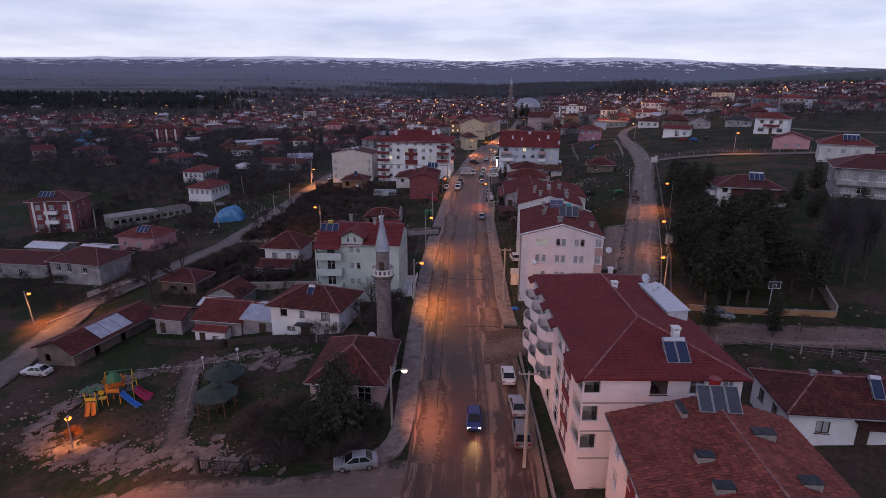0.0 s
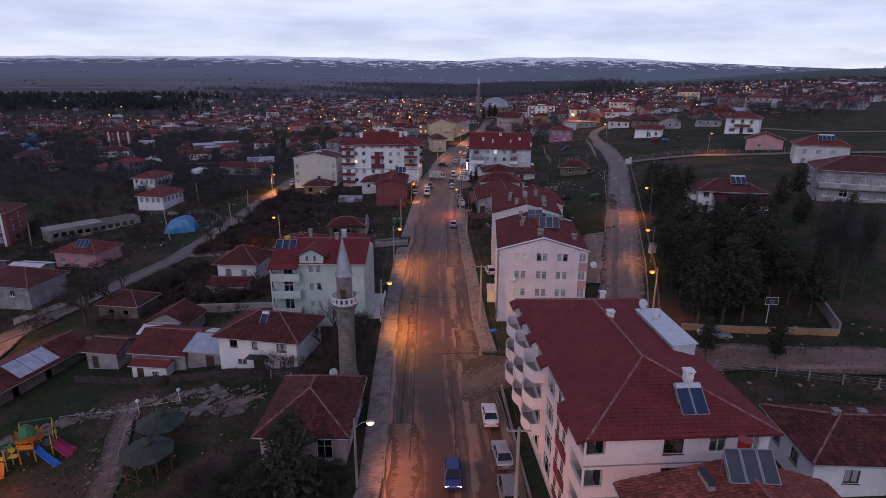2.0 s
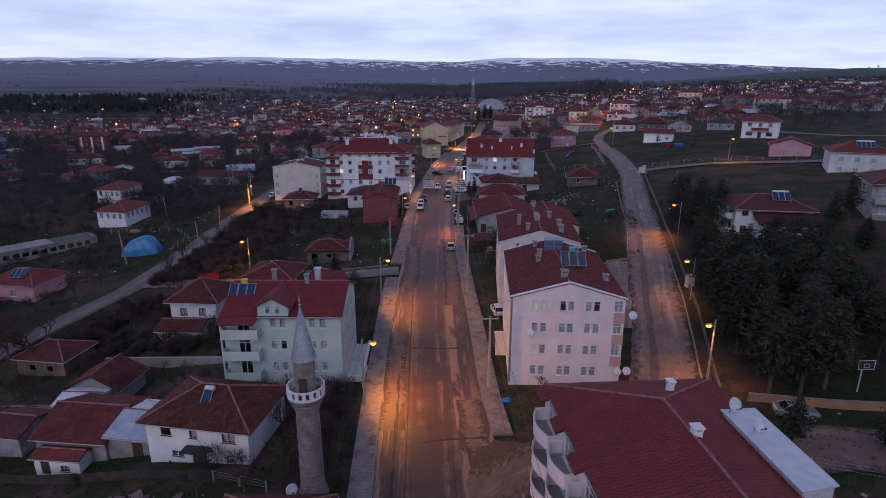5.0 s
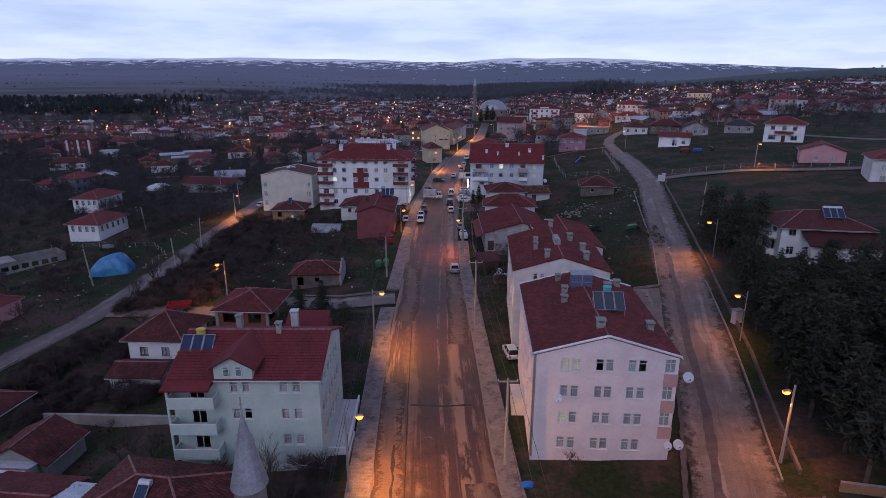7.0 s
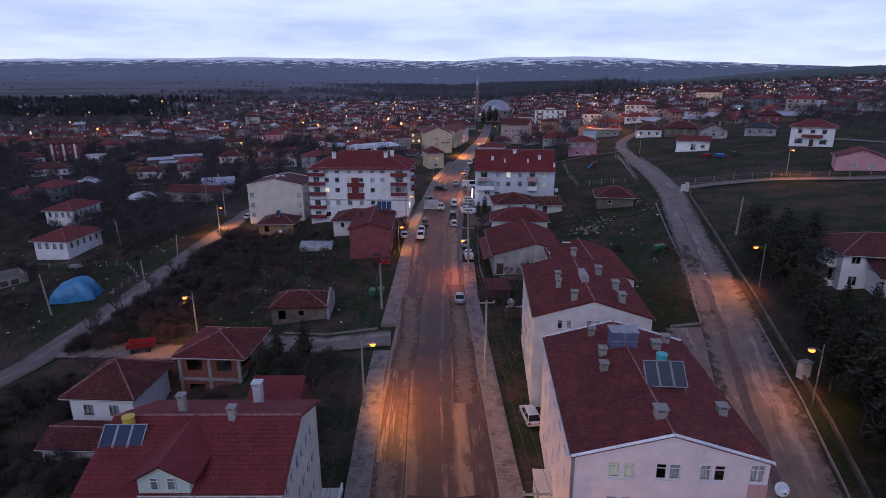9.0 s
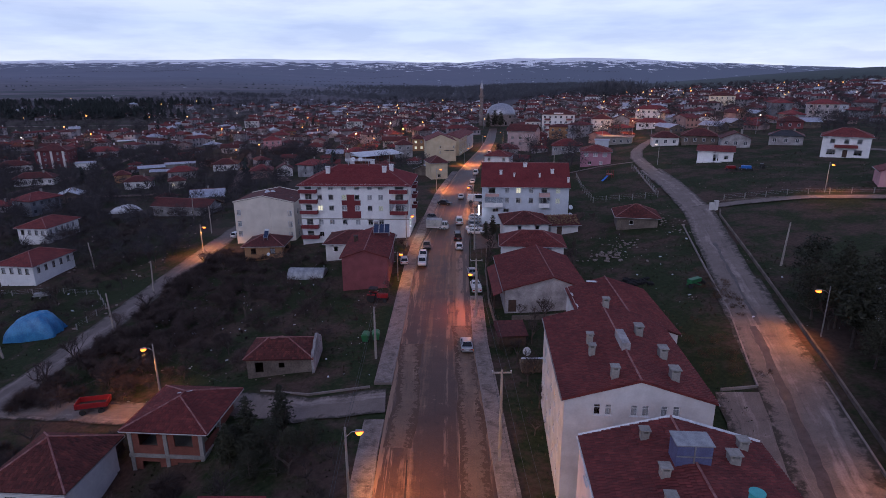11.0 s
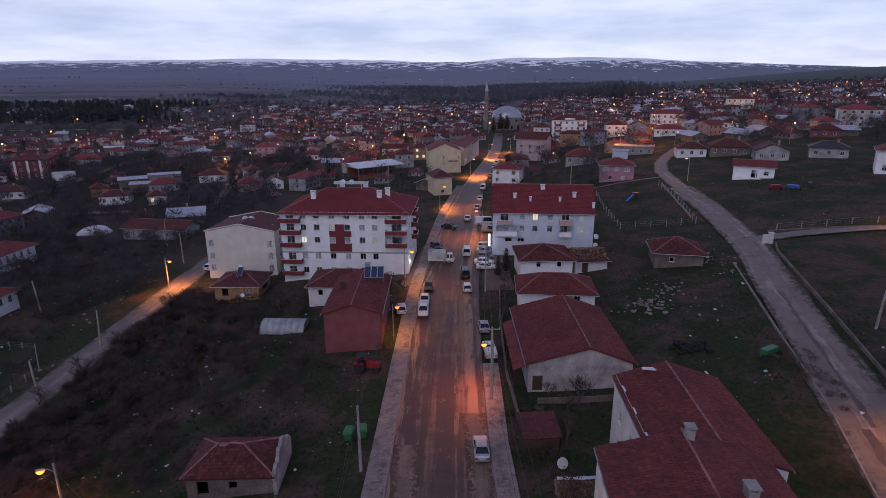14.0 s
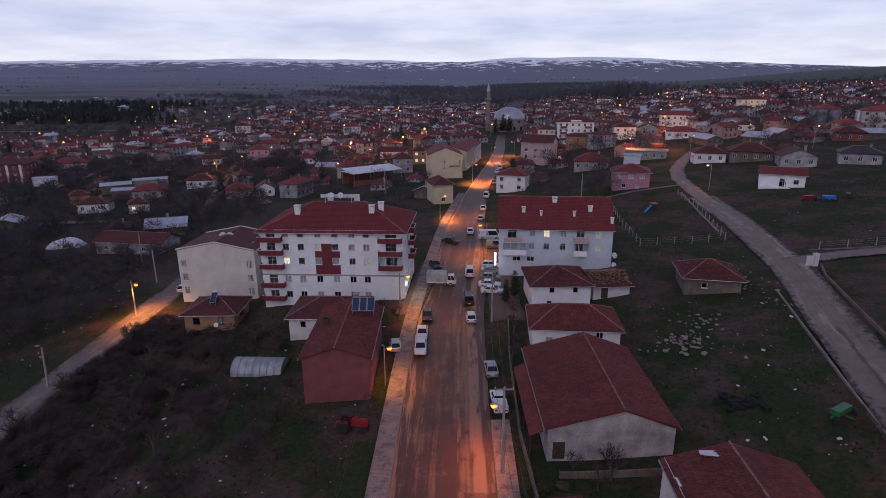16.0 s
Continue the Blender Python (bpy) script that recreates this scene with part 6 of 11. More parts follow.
for k in range(3):
    part("sheet", Geo().box(-1.6, -3.2 + 2.1 * k, 0.1, 1.7, -1.2 + 2.1 * k, 0.14), ZINC, bs_ob)
house("shed", "low shed with a hipped old tile roof", (-59.6, 106.6), (-52.2, 105.4), 6.0, -2.4, 1.5, "hip", 0.4, MUD, ROOF_OLD, [("front", 2.4, 0.6, 0.9, 0.8, "open"), ("front", 5.2, 0.6, 0.9, 0.8, "open")], category="shed")
house("house", "low house with a grey plastered gable and red roof", (-45.9, 96.7), (-39.4, 95.9), 5.4, -1.5, 1.7, "gy", 0.4, CONCRETE, ROOF_OLD, [("front", 3.2, 1.0, 0.8, 0.8, "open")], tiles=TILE_OLD)
holes = [("front", 2.2, 1.4, 1.2, 1.3, "wood"), ("front", 5.4, 1.4, 1.2, 1.3, "wood")]
ob, w, b = house("house", "white house with a broad dark red hipped roof", (-43.8, 121.4), (-36.0, 120.8), 8.0, 0.5, 2.5, "hip", 0.7, WHITE, ROOF_OLD, holes, base=-3.6, tiles=TILE_OLD)
dish(*(ob.matrix_basis @ Vector((3.0, -0.4, 0.6))), 0, 0.45)
house("shed", "long low annex with weathered tiles and white end wall", (-43.0, 114.4), (-36.2, 114.0), 4.6, -1.9, 0.9, "gx", 0.4, WHITE, ROOF_OLD, [], base=-3.9, category="shed", tiles=TILE_OLD)
wl_ = thing("garden_wall", "grey rendered garden wall", "wall", pose(-36, 105.0, height(-36, 105.0), 0, -7, -14))
part("wall", Geo().box(-12, -0.15, -2.2, 10.6, 0.15, 1.2).box(-12, -0.2, 1.2, 10.6, 0.2, 1.3), CONCRETE, wl_)

# -- unfinished concrete and brick house
cb = -4.9
co_ = thing("unfinished_house", "unfinished house of concrete posts and hollow brick under a red roof", "house", pose(-29.4, 128.2, cb, 0, 0, -5) @ Matrix.Scale(0.86, 4, (0, 1, 0)))
for i, x in enumerate((-4.2, -0.2, 3.8)):
    for y in (0.2, 4.9, 9.6):
        part("column", Geo().box(x - 0.22, y - 0.22, -1.0, x + 0.22, y + 0.22, 6.6), CONCRETE, co_)
part("slab", Geo().box(-4.5, -0.1, 3.1, 4.1, 9.9, 3.5), CONCRETE, co_)
part("slab", Geo().box(-4.5, -0.1, 6.45, 4.1, 9.9, 6.62), CONCRETE, co_)
for z0 in (0.0, 3.5):
    bw_ = Geo()
    for x0, x1 in ((-3.98, -0.42), (0.02, 3.58)):
        bw_.box(x0, 0.1, z0, x0 + 0.75, 0.3, z0 + 2.95).box(x1 - 0.75, 0.1, z0, x1, 0.3, z0 + 2.95)
        bw_.box(x0 + 0.75, 0.1, z0, x1 - 0.75, 0.3, z0 + 1.0).box(x0 + 0.75, 0.1, z0 + 2.5, x1 - 0.75, 0.3, z0 + 2.95)
    bw_.box(3.7, 0.42, z0, 3.9, 4.68, z0 + 1.0).box(3.7, 5.12, z0, 3.9, 9.38, z0 + 2.95).box(-4.3, 0.42, z0, -4.1, 9.38, z0 + 2.95).box(-3.98, 9.5, z0, 3.58, 9.7, z0 + 2.95)
    part("brick_infill", bw_, HOLLOW, co_)
roof_parts(co_, 8.6, 9.9, 6.7, 1.7, "hip", 0.6, ROOF_RED, tiles=TILE_RED)
sheet_ob = thing("plastic_sheet", "white plastic scrap lying on the roof", "plastic sheet", pose(-29.0, 133.0, 3.55, -18, 0, 20))
part("sheet", Geo().box(-0.8, -0.25, 0, 0.8, 0.25, 0.03), TANK, sheet_ob)

# -- ruined hut
ob, w, b = house("ruined_hut", "ruined mud-brick hut with a sagging tiled roof", (-25.4, 143.4), (-16.8, 143.6), 6.0, 2.3, 1.5, "hip", 0.35, MUD, ROOF_OLD, [("front", 1.6, 0.3, 1.1, 1.5, "open"), ("front", 4.6, 0.9, 0.8, 0.8, "open"), ("right", 3.0, 0.8, 0.9, 1.1, "open")], category="hut", tiles=TILE_OLD, gutter=False, ridge_off=-0.6)
end_wall = Geo()
rag_ = [(-0.3, 0.0), (6.3, 0.0), (6.3, 2.2), (5.6, 3.0), (4.9, 2.8), (4.1, 3.9), (3.3, 4.2), (2.6, 3.7), (2.0, 3.9), (1.1, 2.9), (0.5, 3.1), (-0.3, 2.5)]
k0 = len(rag_)
end_wall.v += [(w / 2 + 0.05, y, z + 0.2) for y, z in rag_] + [(w / 2 + 0.4, y, z + 0.2) for y, z in rag_]
end_wall.f += [tuple(reversed(range(k0))), tuple(range(k0, 2 * k0))] + [(i, (i + 1) % k0, k0 + (i + 1) % k0, k0 + i) for i in range(k0)]
part("end_wall", end_wall, SHEDWALL, ob, "ragged plastered end wall standing above the roof")
for k in range(12):
    part("loose_tile", Geo().blob(0, 0, 0, rng.uniform(0.15, 0.3), rng.uniform(0.12, 0.25), 0.1, rng, 0.3, 5, 3), RIDGE, ob, at=pose(rng.uniform(-1.6, 1.0), rng.uniform(2.7, 3.3), 2.3 - b + 1.5 + 0.2))

# -- dull red gable house
holes = [("right", 3.0, 3.8, 1.0, 1.3, "wood"), ("right", 8.0, 3.8, 1.0, 1.3, "wood"), ("right", 12.5, 3.8, 1.0, 1.3, "wood"), ("right", 5.0, 0.3, 1.6, 2.2, "door"), ("right", 11.0, 0.3, 1.6, 2.2, "door")]
ob, w, b = house("house", "dull red plastered house with a weathered gable roof", (-17.1, 173.2), (-8.8, 173.2), 16.5, 7.0, 1.4, "gy", 0.35, BRICKRED, ROOF_RED, holes, base=0.7, rake=0.3, tiles=TILE_RED)
add_chimney(ob, 0.9, 13.6, 7.0, 9.4, CONCRETE, 0.8)
add_chimney(ob, -2.6, 8.6, 6.8, 8.0, DARKWOOD, 0.7)
solar_heater(*(ob.matrix_basis @ Vector((2.2, 10.6, 7.8))), 0, 3, False, None, "three-panel solar water heater on a white stand")
ob, w, b = house("house", "old grey house with a patched tiled roof", (-23.6, 192.0), (-12.0, 191.6), 8.5, 4.5, 1.7, "hip", 0.5, OFFWHITE, ROOF_OLD, [("left", 3, 2.2, 0.9, 1.1, "open"), ("front", 2.2, 2.2, 0.8, 1.0, "open")], base=0.6)

# -- ochre house and cream gable block behind it
ob, w, b = house("house", "ochre plastered house with a dark hipped roof", (-43.8, 200.2), (-35.2, 200.2), 7.5, 1.8, 1.6, "hip", 0.6, OCHRE, ROOF_OLD, [("front", 2.0, 1.2, 1.2, 1.3, "wood"), ("front", 6.4, 1.2, 1.2, 1.3, "wood")], base=-1.4)
solar_heater(*(ob.matrix_basis @ Vector((0.2, 1.6, 4.2))), 0, 1, True, None, "single-panel solar water heater with a white tank")
dish(*(ob.matrix_basis @ Vector((1.2, -0.4, 0.6))), 0, 0.4)
holes = [("front", u, z, 1.1, 1.5, "plain") for u in (1.1, 14.1) for z in (1.4, 4.1, 6.9)] + grid("left", [3, 6, 9], [1.4, 4.1, 6.9], 1.2, 1.4) + grid("right", [3, 6, 9], [1.4, 4.1, 6.9], 1.2, 1.4)
ob, w, b = house("apartment_block", "cream three-storey block with a shallow dark gable roof", (-50.4, 214.8), (-35.2, 213.6), 12.5, 8.9, 1.5, "gy", 0.15, CREAM, ROOF_OLD, holes, base=-1.4, category="apartment block", trim=CREAM, rake=0.05)
part("pilaster", Geo().box(1.3, -0.06, 0, 1.55, 0, 10.0).box(6.2, -0.06, 0, 6.4, 0, 9.2), CREAM, ob)
for x, y in ((-4.2, 3.0), (3.4, 3.0), (5.4, 4.4), (1.6, 9.0)):
    add_chimney(ob, x, y, 8.6, 11.2 - abs(x) * 0.12, CONCRETE, 0.8)
for x in (-1.0, 0.4):
    dish(*(ob.matrix_basis @ Vector((x, 6.0, 10.6))), 30, 0.75)

# -- white five-storey block with crimson balconies
cols = [4.7, 7.4, 10.5, 13.6, 16.6, 19.2]
rows_z = [1.0, 4.0, 7.4, 10.0, 12.4]
holes = []
for i, z in enumerate(rows_z):
    for j, u in enumerate(cols):
        style = "lit" if (i, j) == (2, 0) else "dim" if (i, j) in ((2, 5), (3, 2)) else "dark" if rng.random() < 0.3 else "plain"
        holes.append(("front", u, z, 1.15, 1.25, style))
holes += [("front", 2.0, z - 0.6, 1.6, 2.0, "dark") for z in rows_z] + [("front", 23.6, z - 0.6, 2.0, 2.0, "dark") for z in rows_z[2:]]
holes += grid("right", [3.0, 6.0, 9.5, 13.0], rows_z, 1.1, 1.3) + grid("left", [3.0, 6.0, 9.5, 13.0], rows_z, 1.1, 1.3)
ob, w, b = house("apartment_block", "white five-storey apartment block with crimson balconies and hipped red roof", (-32.0, 207.6), (-6.2, 205.9), 16.0, 14.4, 3.6, "hip", 0.6, WHITE, ROOF_NEW, holes, base=0.9, category="apartment block", tiles=TILE_NEW)
for z in (6.9, 9.5, 11.9, 3.4, 0.9):
    add_balcony(ob, "front", w, 16, 2.1, z, 4.2, 1.2, CRIMSON, "box", 0.75)
for z in (6.9, 9.5, 11.9):
    add_balcony(ob, "front", w, 16, 23.5, z, 4.2, 1.2, CRIMSON, "box", 0.75, z < 7)
    add_balcony(ob, "right", w, 16, 8.0, z, 3.6, 1.2, CRIMSON, "box", 0.8)
part("panel", Geo().box(-w / 2 + 9.9, -0.04, 5.6, -w / 2 + 14.4, -0.005, 7.36).box(-w / 2 + 9.9, -0.04, 8.7, -w / 2 + 14.4, -0.005, 9.96).box(-w / 2 + 9.9, -0.04, 7.36, -w / 2 + 9.92, -0.005, 8.7)
     .box(-w / 2 + 11.12, -0.04, 7.36, -w / 2 + 12.98, -0.005, 8.7).box(-w / 2 + 11.12, -0.04, 9.96, -w / 2 + 12.98, -0.005, 11.3), CRIMSON, ob, "crimson facade panel")
part("band", Geo().box(-w / 2 + 0.05, -0.06, 5.3, w / 2, -0.01, 5.55), CONCRETE, ob)
for x, y, h in ((-7.0, 4.5, 17.0), (6.6, 5.0, 17.0), (8.0, 7.0, 17.2), (-2.0, 9.2, 18.2), (3.0, 9.4, 18.0)):
    add_chimney(ob, x, y, 14.3, h, WHITE, 0.95, True, 0.8)
part("roof_sign", Geo().box(-3.4, 7.5, 18.1, 3.2, 7.7, 18.7).tube((-2.6, 7.6, 16.0), (-2.6, 7.6, 18.2), 0.06).tube((2.4, 7.6, 16.0), (2.4, 7.6, 18.2), 0.06), TANK, ob, "white horizontal tank frame on the ridge")
for x in (-1.2, 0.6):
    dish(*(ob.matrix_basis @ Vector((x, 6.6, 17.9))), 10, 0.55)
part("shop_light", Geo().box(w / 2 + 0.02, 1.0, 3.3, w / 2 + 0.2, 1.8, 3.5), SIGNGLOW, ob)

# -- blue-white block opposite
cols = [6.4, 9.2, 12.4, 19.1]
holes = []
for i, z in enumerate((5.4, 8.0)):
    for j, u in enumerate(cols):
        holes.append(("front", u, z, 1.15, 1.35, "lit" if (i, j) == (1, 1) else "dim" if (i, j) in ((0, 3), (1, 3)) else "plain"))
holes += [("front", 15.7, 4.9, 1.6, 2.0, "dark"), ("front", 15.7, 7.6, 1.6, 2.0, "dark"), ("front", 2.5, 7.6, 1.8, 2.0, "dark"), ("front", 3.5, 3.0, 1.5, 1.0, "dark"), ("front", 6.2, 3.0, 1.5, 1.0)]
holes += grid("left", [2.5, 6, 9.5], [2.8, 5.4, 8.0], 1.1, 1.3)
ob, w, b = house("apartment_block", "bluish white three-storey block with a long red gable roof", (11.9, 217.5), (33.6, 215.2), 12.0, 12.2, 4.9, "gx", 0.5, BLUEWHITE, ROOF_NEW, holes, base=2.4, category="apartment block", rake=0.3, tiles=TILE_NEW)
add_balcony(ob, "front", w, 12, 3.0, 4.7, 4.6, 1.3, WHITE, "box", 0.9, True)
add_balcony(ob, "front", w, 12, 15.7, 4.7, 2.6, 1.2, WHITE, "box", 0.9, True)
add_balcony(ob, "front", w, 12, 15.7, 7.4, 2.6, 1.2, ROSE, "box", 0.9)
add_balcony(ob, "front", w, 12, 2.6, 7.4, 3.4, 1.2, ROSE, "box", 0.6)
for x, y, s in ((-6.2, 3.0, 0.8), (0.0, 5.2, 1.1), (-2.8, 2.2, 0.5), (3.6, 2.2, 0.5), (6.8, 3.4, 0.9), (w / 2 - 0.2, 1.0, 0.6)):
    add_chimney(ob, x, y, 10.0, 10.9 + y * 0.72, WHITE, s * 0.85)
for z in (5.6, 3.6):
    dish(*(ob.matrix_basis @ Vector((w / 2 + 0.6, 0.3, z - 2.0))), 20, 0.6)
sg = thing("lit_sign", "tall white illuminated shop sign", "sign", pose(11.1, 216.6, height(11.1, 216.6)))
part("sign_box", Geo().box(-0.2, -0.08, 2.6, 0.2, 0.08, 5.2), SIGNGLOW, sg)
part("post", Geo().tube((0, 0, -0.2), (0, 0, 2.65), 0.05), STEEL, sg)

# -- wide low house with the long red roof and its neighbours up the street
ob, w, b = house("house", "low grey-gabled house under a broad worn red roof", (11.2, 160.6), (24.4, 160.4), 18.2, 5.3, 2.1, "gy", 0.4, SHEDWALL, ROOF_RED, [("left", 4, 0.6, 1.0, 1.2, "open"), ("left", 9, 0.6, 1.0, 1.2, "open"), ("front", 1.2, 0.0, 1.3, 2.1, "door")], base=1.5, ridge_off=1.1, rake=0.3, tiles=TILE_RED)
lt_ = Geo()
slope(lt_, [(-w / 2 - 1.9, 15, 2.75), (-w / 2 - 1.9, 0.2, 2.75), (-w / 2 - 0.45, 0.2, 3.4), (-w / 2 - 0.45, 15, 3.4)])
lt_.v += [(-w / 2 - 1.9, 15, 2.63), (-w / 2 - 1.9, 0.2, 2.63), (-w / 2 - 0.45, 0.2, 3.28), (-w / 2 - 0.45, 15, 3.28)]
lt_.f += [(7, 6, 5, 4), (0, 4, 5, 1), (1, 5, 6, 2), (3, 7, 4, 0)]
lean_to = part("lean_to_roof", lt_, ROOF_RED, ob)
for y in (0.4, 5.2, 10.0, 14.8):
    part("post", Geo().tube((-w / 2 - 1.75, y, -0.3), (-w / 2 - 1.75, y, 2.7), 0.07, n=6), DARKWOOD, lean_to)
house("house", "white house with a bright red hipped roof", (13.2, 183.6), (25.4, 182.4), 8.0, 6.2, 2.0, "hip", 0.5, WHITE, ROOF_RED, [("front", 2.4, 1.2, 1.0, 1.2), ("front", 9.4, 2.4, 1.0, 1.0)], base=2.4, tiles=TILE_RED)
ob, w, b = house("house", "white two-storey house with a worn red roof", (15.8, 200.2), (25.8, 200.2), 9.5, 6.4, 1.8, "hip", 0.5, WHITE, ROOF_OLD, [("front", 3.4, 2.4, 0.9, 1.1, "dark"), ("front", 7.4, 2.4, 0.9, 1.1, "dark"), ("front", 3.0, 0.2, 0.9, 0.8, "dark")], base=2.6, tiles=TILE_OLD)
annex, w, b = house("shed", "annex with a heap of loose old roof tiles", (26.6, 201.4), (33.0, 201.8), 7.5, 5.8, 1.2, "gx", 0.6, OFFWHITE, ROOF_OLD, [("front", 2.0, 0.0, 1.2, 2.0, "door")], base=3.4, category="shed")
straw = Geo()
for k in range(420):
    u, v = rng.uniform(-3.4, 3.4), rng.uniform(-0.4, 7.9)
    straw.box(-0.16, -0.12, 0, 0.16, 0.12, 0.07, pose(u, v, 2.55 + 1.25 * (1 - abs(v - 3.75) / 4.3) + rng.uniform(0, 0.12), rng.uniform(-25, 25), rng.uniform(-25, 25), rng.uniform(0, 180)))
heap_ = part("loose_tiles", straw, surface("old_yellow_tiles", (0.10, 0.062, 0.032), (0.26, 0.175, 0.095), 1.2, 6.0, 0.9, 0, 0.3), annex, "loose yellowish old tiles lying on the roof")
heap_["kind"] = "stuff"
house("house", "low stone house with a red hipped roof", (40.6, 197.6), (49.0, 195.8), 7.8, 8.7, 1.9, "hip", 0.6, MUD, ROOF_RED, [("front", 3.0, 0.9, 0.9, 0.9, "dark")], base=6.0, tiles=TILE_OLD)
house("house", "pink two-storey house with white windows", (51.4, 275.8), (61.4, 273.4), 9.0, 13.8, 1.7, "hip", 0.5, MAUVE, ROOF_RED, grid("front", [1.8, 5.0, 8.2], [3.6], 1.5, 1.3) + grid("front", [3.2, 7.0], [0.8], 1.1, 1.2), base=8.4)
ob, w, b = house("house", "small white cottage with an open porch and red roof", (84.4, 257.6), (93.6, 252.8), 7.0, 16.0, 1.3, "gx", 0.5, WHITE, ROOF_RED, [("front", 5.4, 0.2, 1.6, 2.2, "dark"), ("front", 8.4, 1.0, 1.2, 1.2), ("left", 3.0, 1.0, 1.0, 1.2, "dark")], base=12.6)
part("porch_floor", Geo().box(-w / 2, -1.8, -1.5, w / 2, 0, 0.15).tube((-w / 2 + 0.2, -1.6, 0.1), (-w / 2 + 0.2, -1.6, 2.9), 0.12).tube((0.6, -1.6, 0.1), (0.6, -1.6, 2.9), 0.12), WHITE, ob)
holes = grid("front", [2.6, 6.1, 9.3], [4.2], 1.3, 1.4, "dark") + [("front", 2.6, 0.9, 2.2, 1.6, "dark"), ("front", 6.1, 0.2, 1.2, 2.2, "door"), ("front", 9.3, 0.9, 2.0, 1.6, "dark")] + grid("left", [2.5, 6.0], [1.0, 4.2], 0.9, 1.4, "dark")
ob, w, b = house("villa", "white two-storey villa with dark windows and red roof", (117.4, 247.6), (127.4, 240.8), 9.0, 21.4, 2.0, "hip", 0.6, WHITE, ROOF_RED, holes, base=15.0)
pr = Geo()
slope(pr, [(-2.8, -1.4, 3.1), (3.0, -1.4, 3.1), (3.0, 0, 3.9), (-2.8, 0, 3.9)])
part("porch_roof", pr, ROOF_RED, ob)
house("house", "salmon pink house with a red gable roof", (104.8, 206.4), (114.4, 201.2), 8.0, 17.0, 1.9, "gy", 0.5, PINK, ROOF_RED, [("front", 4.0, 1.0, 1.1, 1.2), ("front", 7.6, 1.0, 1.1, 1.2)], base=13.2)
ob, w, b = house("house", "pale house with roof-top solar panels", (104.0, 178.0), (116.0, 172.0), 10.0, 18.2, 2.2, "hip", 0.5, OFFWHITE, ROOF_RED, grid("front", [2.5, 6.0, 9.5], [1.0, 3.6], 1.2, 1.3), base=12.0)
solar_heater(*(ob.matrix_basis @ Vector((1.0, 1.5, 7.0))), -20, 4)
holes = [("front", 1.7, 1.2, 1.2, 1.4, "dark"), ("front", 1.7, 4.4, 1.2, 1.3, "dark")]
ob, w, b = house("house", "white house half hidden by pines with a brown-red roof", (58.2, 136.2), (71.6, 133.6), 9.6, 12.5, 1.9, "hip", 0.6, WHITE, ROOF_OLD, holes + [("left", u, z, 1.5, 2.1, "open") for u in (2.6, 6.6) for z in (0.7, 3.7)], base=6.6)
for z in (0.55, 3.55):
    add_balcony(ob, "left", w, 9.6, 4.6, z, 6.6, 1.2, WHITE)
wing = part("wing", Geo().box(-3.4, -3.6, -1.6, w / 2, -0.003, 3.8), WHITE, ob, "white single-storey wing")
lean = Geo()
lean.v = [(-3.9, -4.2, 3.75), (w / 2 + 0.4, -4.2, 3.75), (w / 2 + 0.4, -0.004, 5.25), (-3.9, -0.004, 5.25), (-3.9, -4.2, 3.9), (w / 2 + 0.4, -4.2, 3.9), (w / 2 + 0.4, -0.004, 5.4), (-3.9, -0.004, 5.4)]
lean.f = [(0, 3, 2, 1), (4, 5, 6, 7), (0, 1, 5, 4), (1, 2, 6, 5), (2, 3, 7, 6), (3, 0, 4, 7)]
part("wing_roof", lean, ROOF_OLD, wing, "brown-red lean-to roof")
solar_heater(*(ob.matrix_basis @ Vector((1.8, 2.0, 6.9))), -12, 3, True)
holes = grid("front", [2.5, 5.5, 9.0, 12.5, 15.5], [1.2, 4.2], 1.6, 1.4)
ob, w, b = house("apartment_block", "grey three-storey block with long balconies", (84.0, 136.5), (101.0, 128.5), 12.0, 17.2, 2.4, "hip", 0.6, SHEDWALL, ROOF_OLD, holes, base=10.2, category="apartment block")
for z in (0.3, 3.3):
    add_balcony(ob, "front", w, 12, 8.0, z, 15.0, 1.3, SHEDWALL, "box", 0.9)

# -- lower quarter to the left
WIN2 = grid("front", [1.4, 3.4, 5.4, 7.2], [2.7], 0.9, 1.3, "wood") + grid("right", [1.5, 3.6, 5.8, 8.0, 10.2], [2.7], 0.8, 1.3, "wood")
house("house", "white house with dark window frames and red roof", (-114.4, 227.0), (-106.0, 226.2), 12.5, -0.2, 1.7, "hip", 0.6, WHITE, ROOF_RED, WIN2, base=-4.9)
house("house", "white house with dark beams and red roof", (-97.0, 195.4), (-88.4, 194.2), 12.0, -0.7, 1.8, "hip", 0.6, WHITE, ROOF_RED, WIN2, base=-5.4)
holes = grid("front", [2.4, 6.0, 9.6], [1.2, 4.0, 6.8], 1.3, 1.4) + grid("right", [3.0, 7.0], [1.2, 4.0, 6.8], 1.1, 1.3)
ob, w, b = house("apartment_block", "dull red and white four-storey block", (-126.0, 158.4), (-114.4, 160.8), 11.0, 1.6, 1.9, "hip", 0.6, BRICKRED, ROOF_OLD, holes, base=-7.8, category="apartment block")
part("stripe", Geo().box(-w / 2 + 0.8, -0.03, 0, -w / 2 + 1.4, 0, 9.2).box(w / 2 - 1.4, -0.03, 0, w / 2 - 0.8, 0, 9.2).box(-1.8, -0.03, 0, -1.2, 0, 9.2), WHITE, ob)
for z in (2.9, 5.7):
    add_balcony(ob, "front", w, 11, 6.0, z, 3.4, 1.2, WHITE, "box", 0.9)
solar_heater(*(ob.matrix_basis @ Vector((-1.5, 1.2, 9.9))), 5, 4, False)
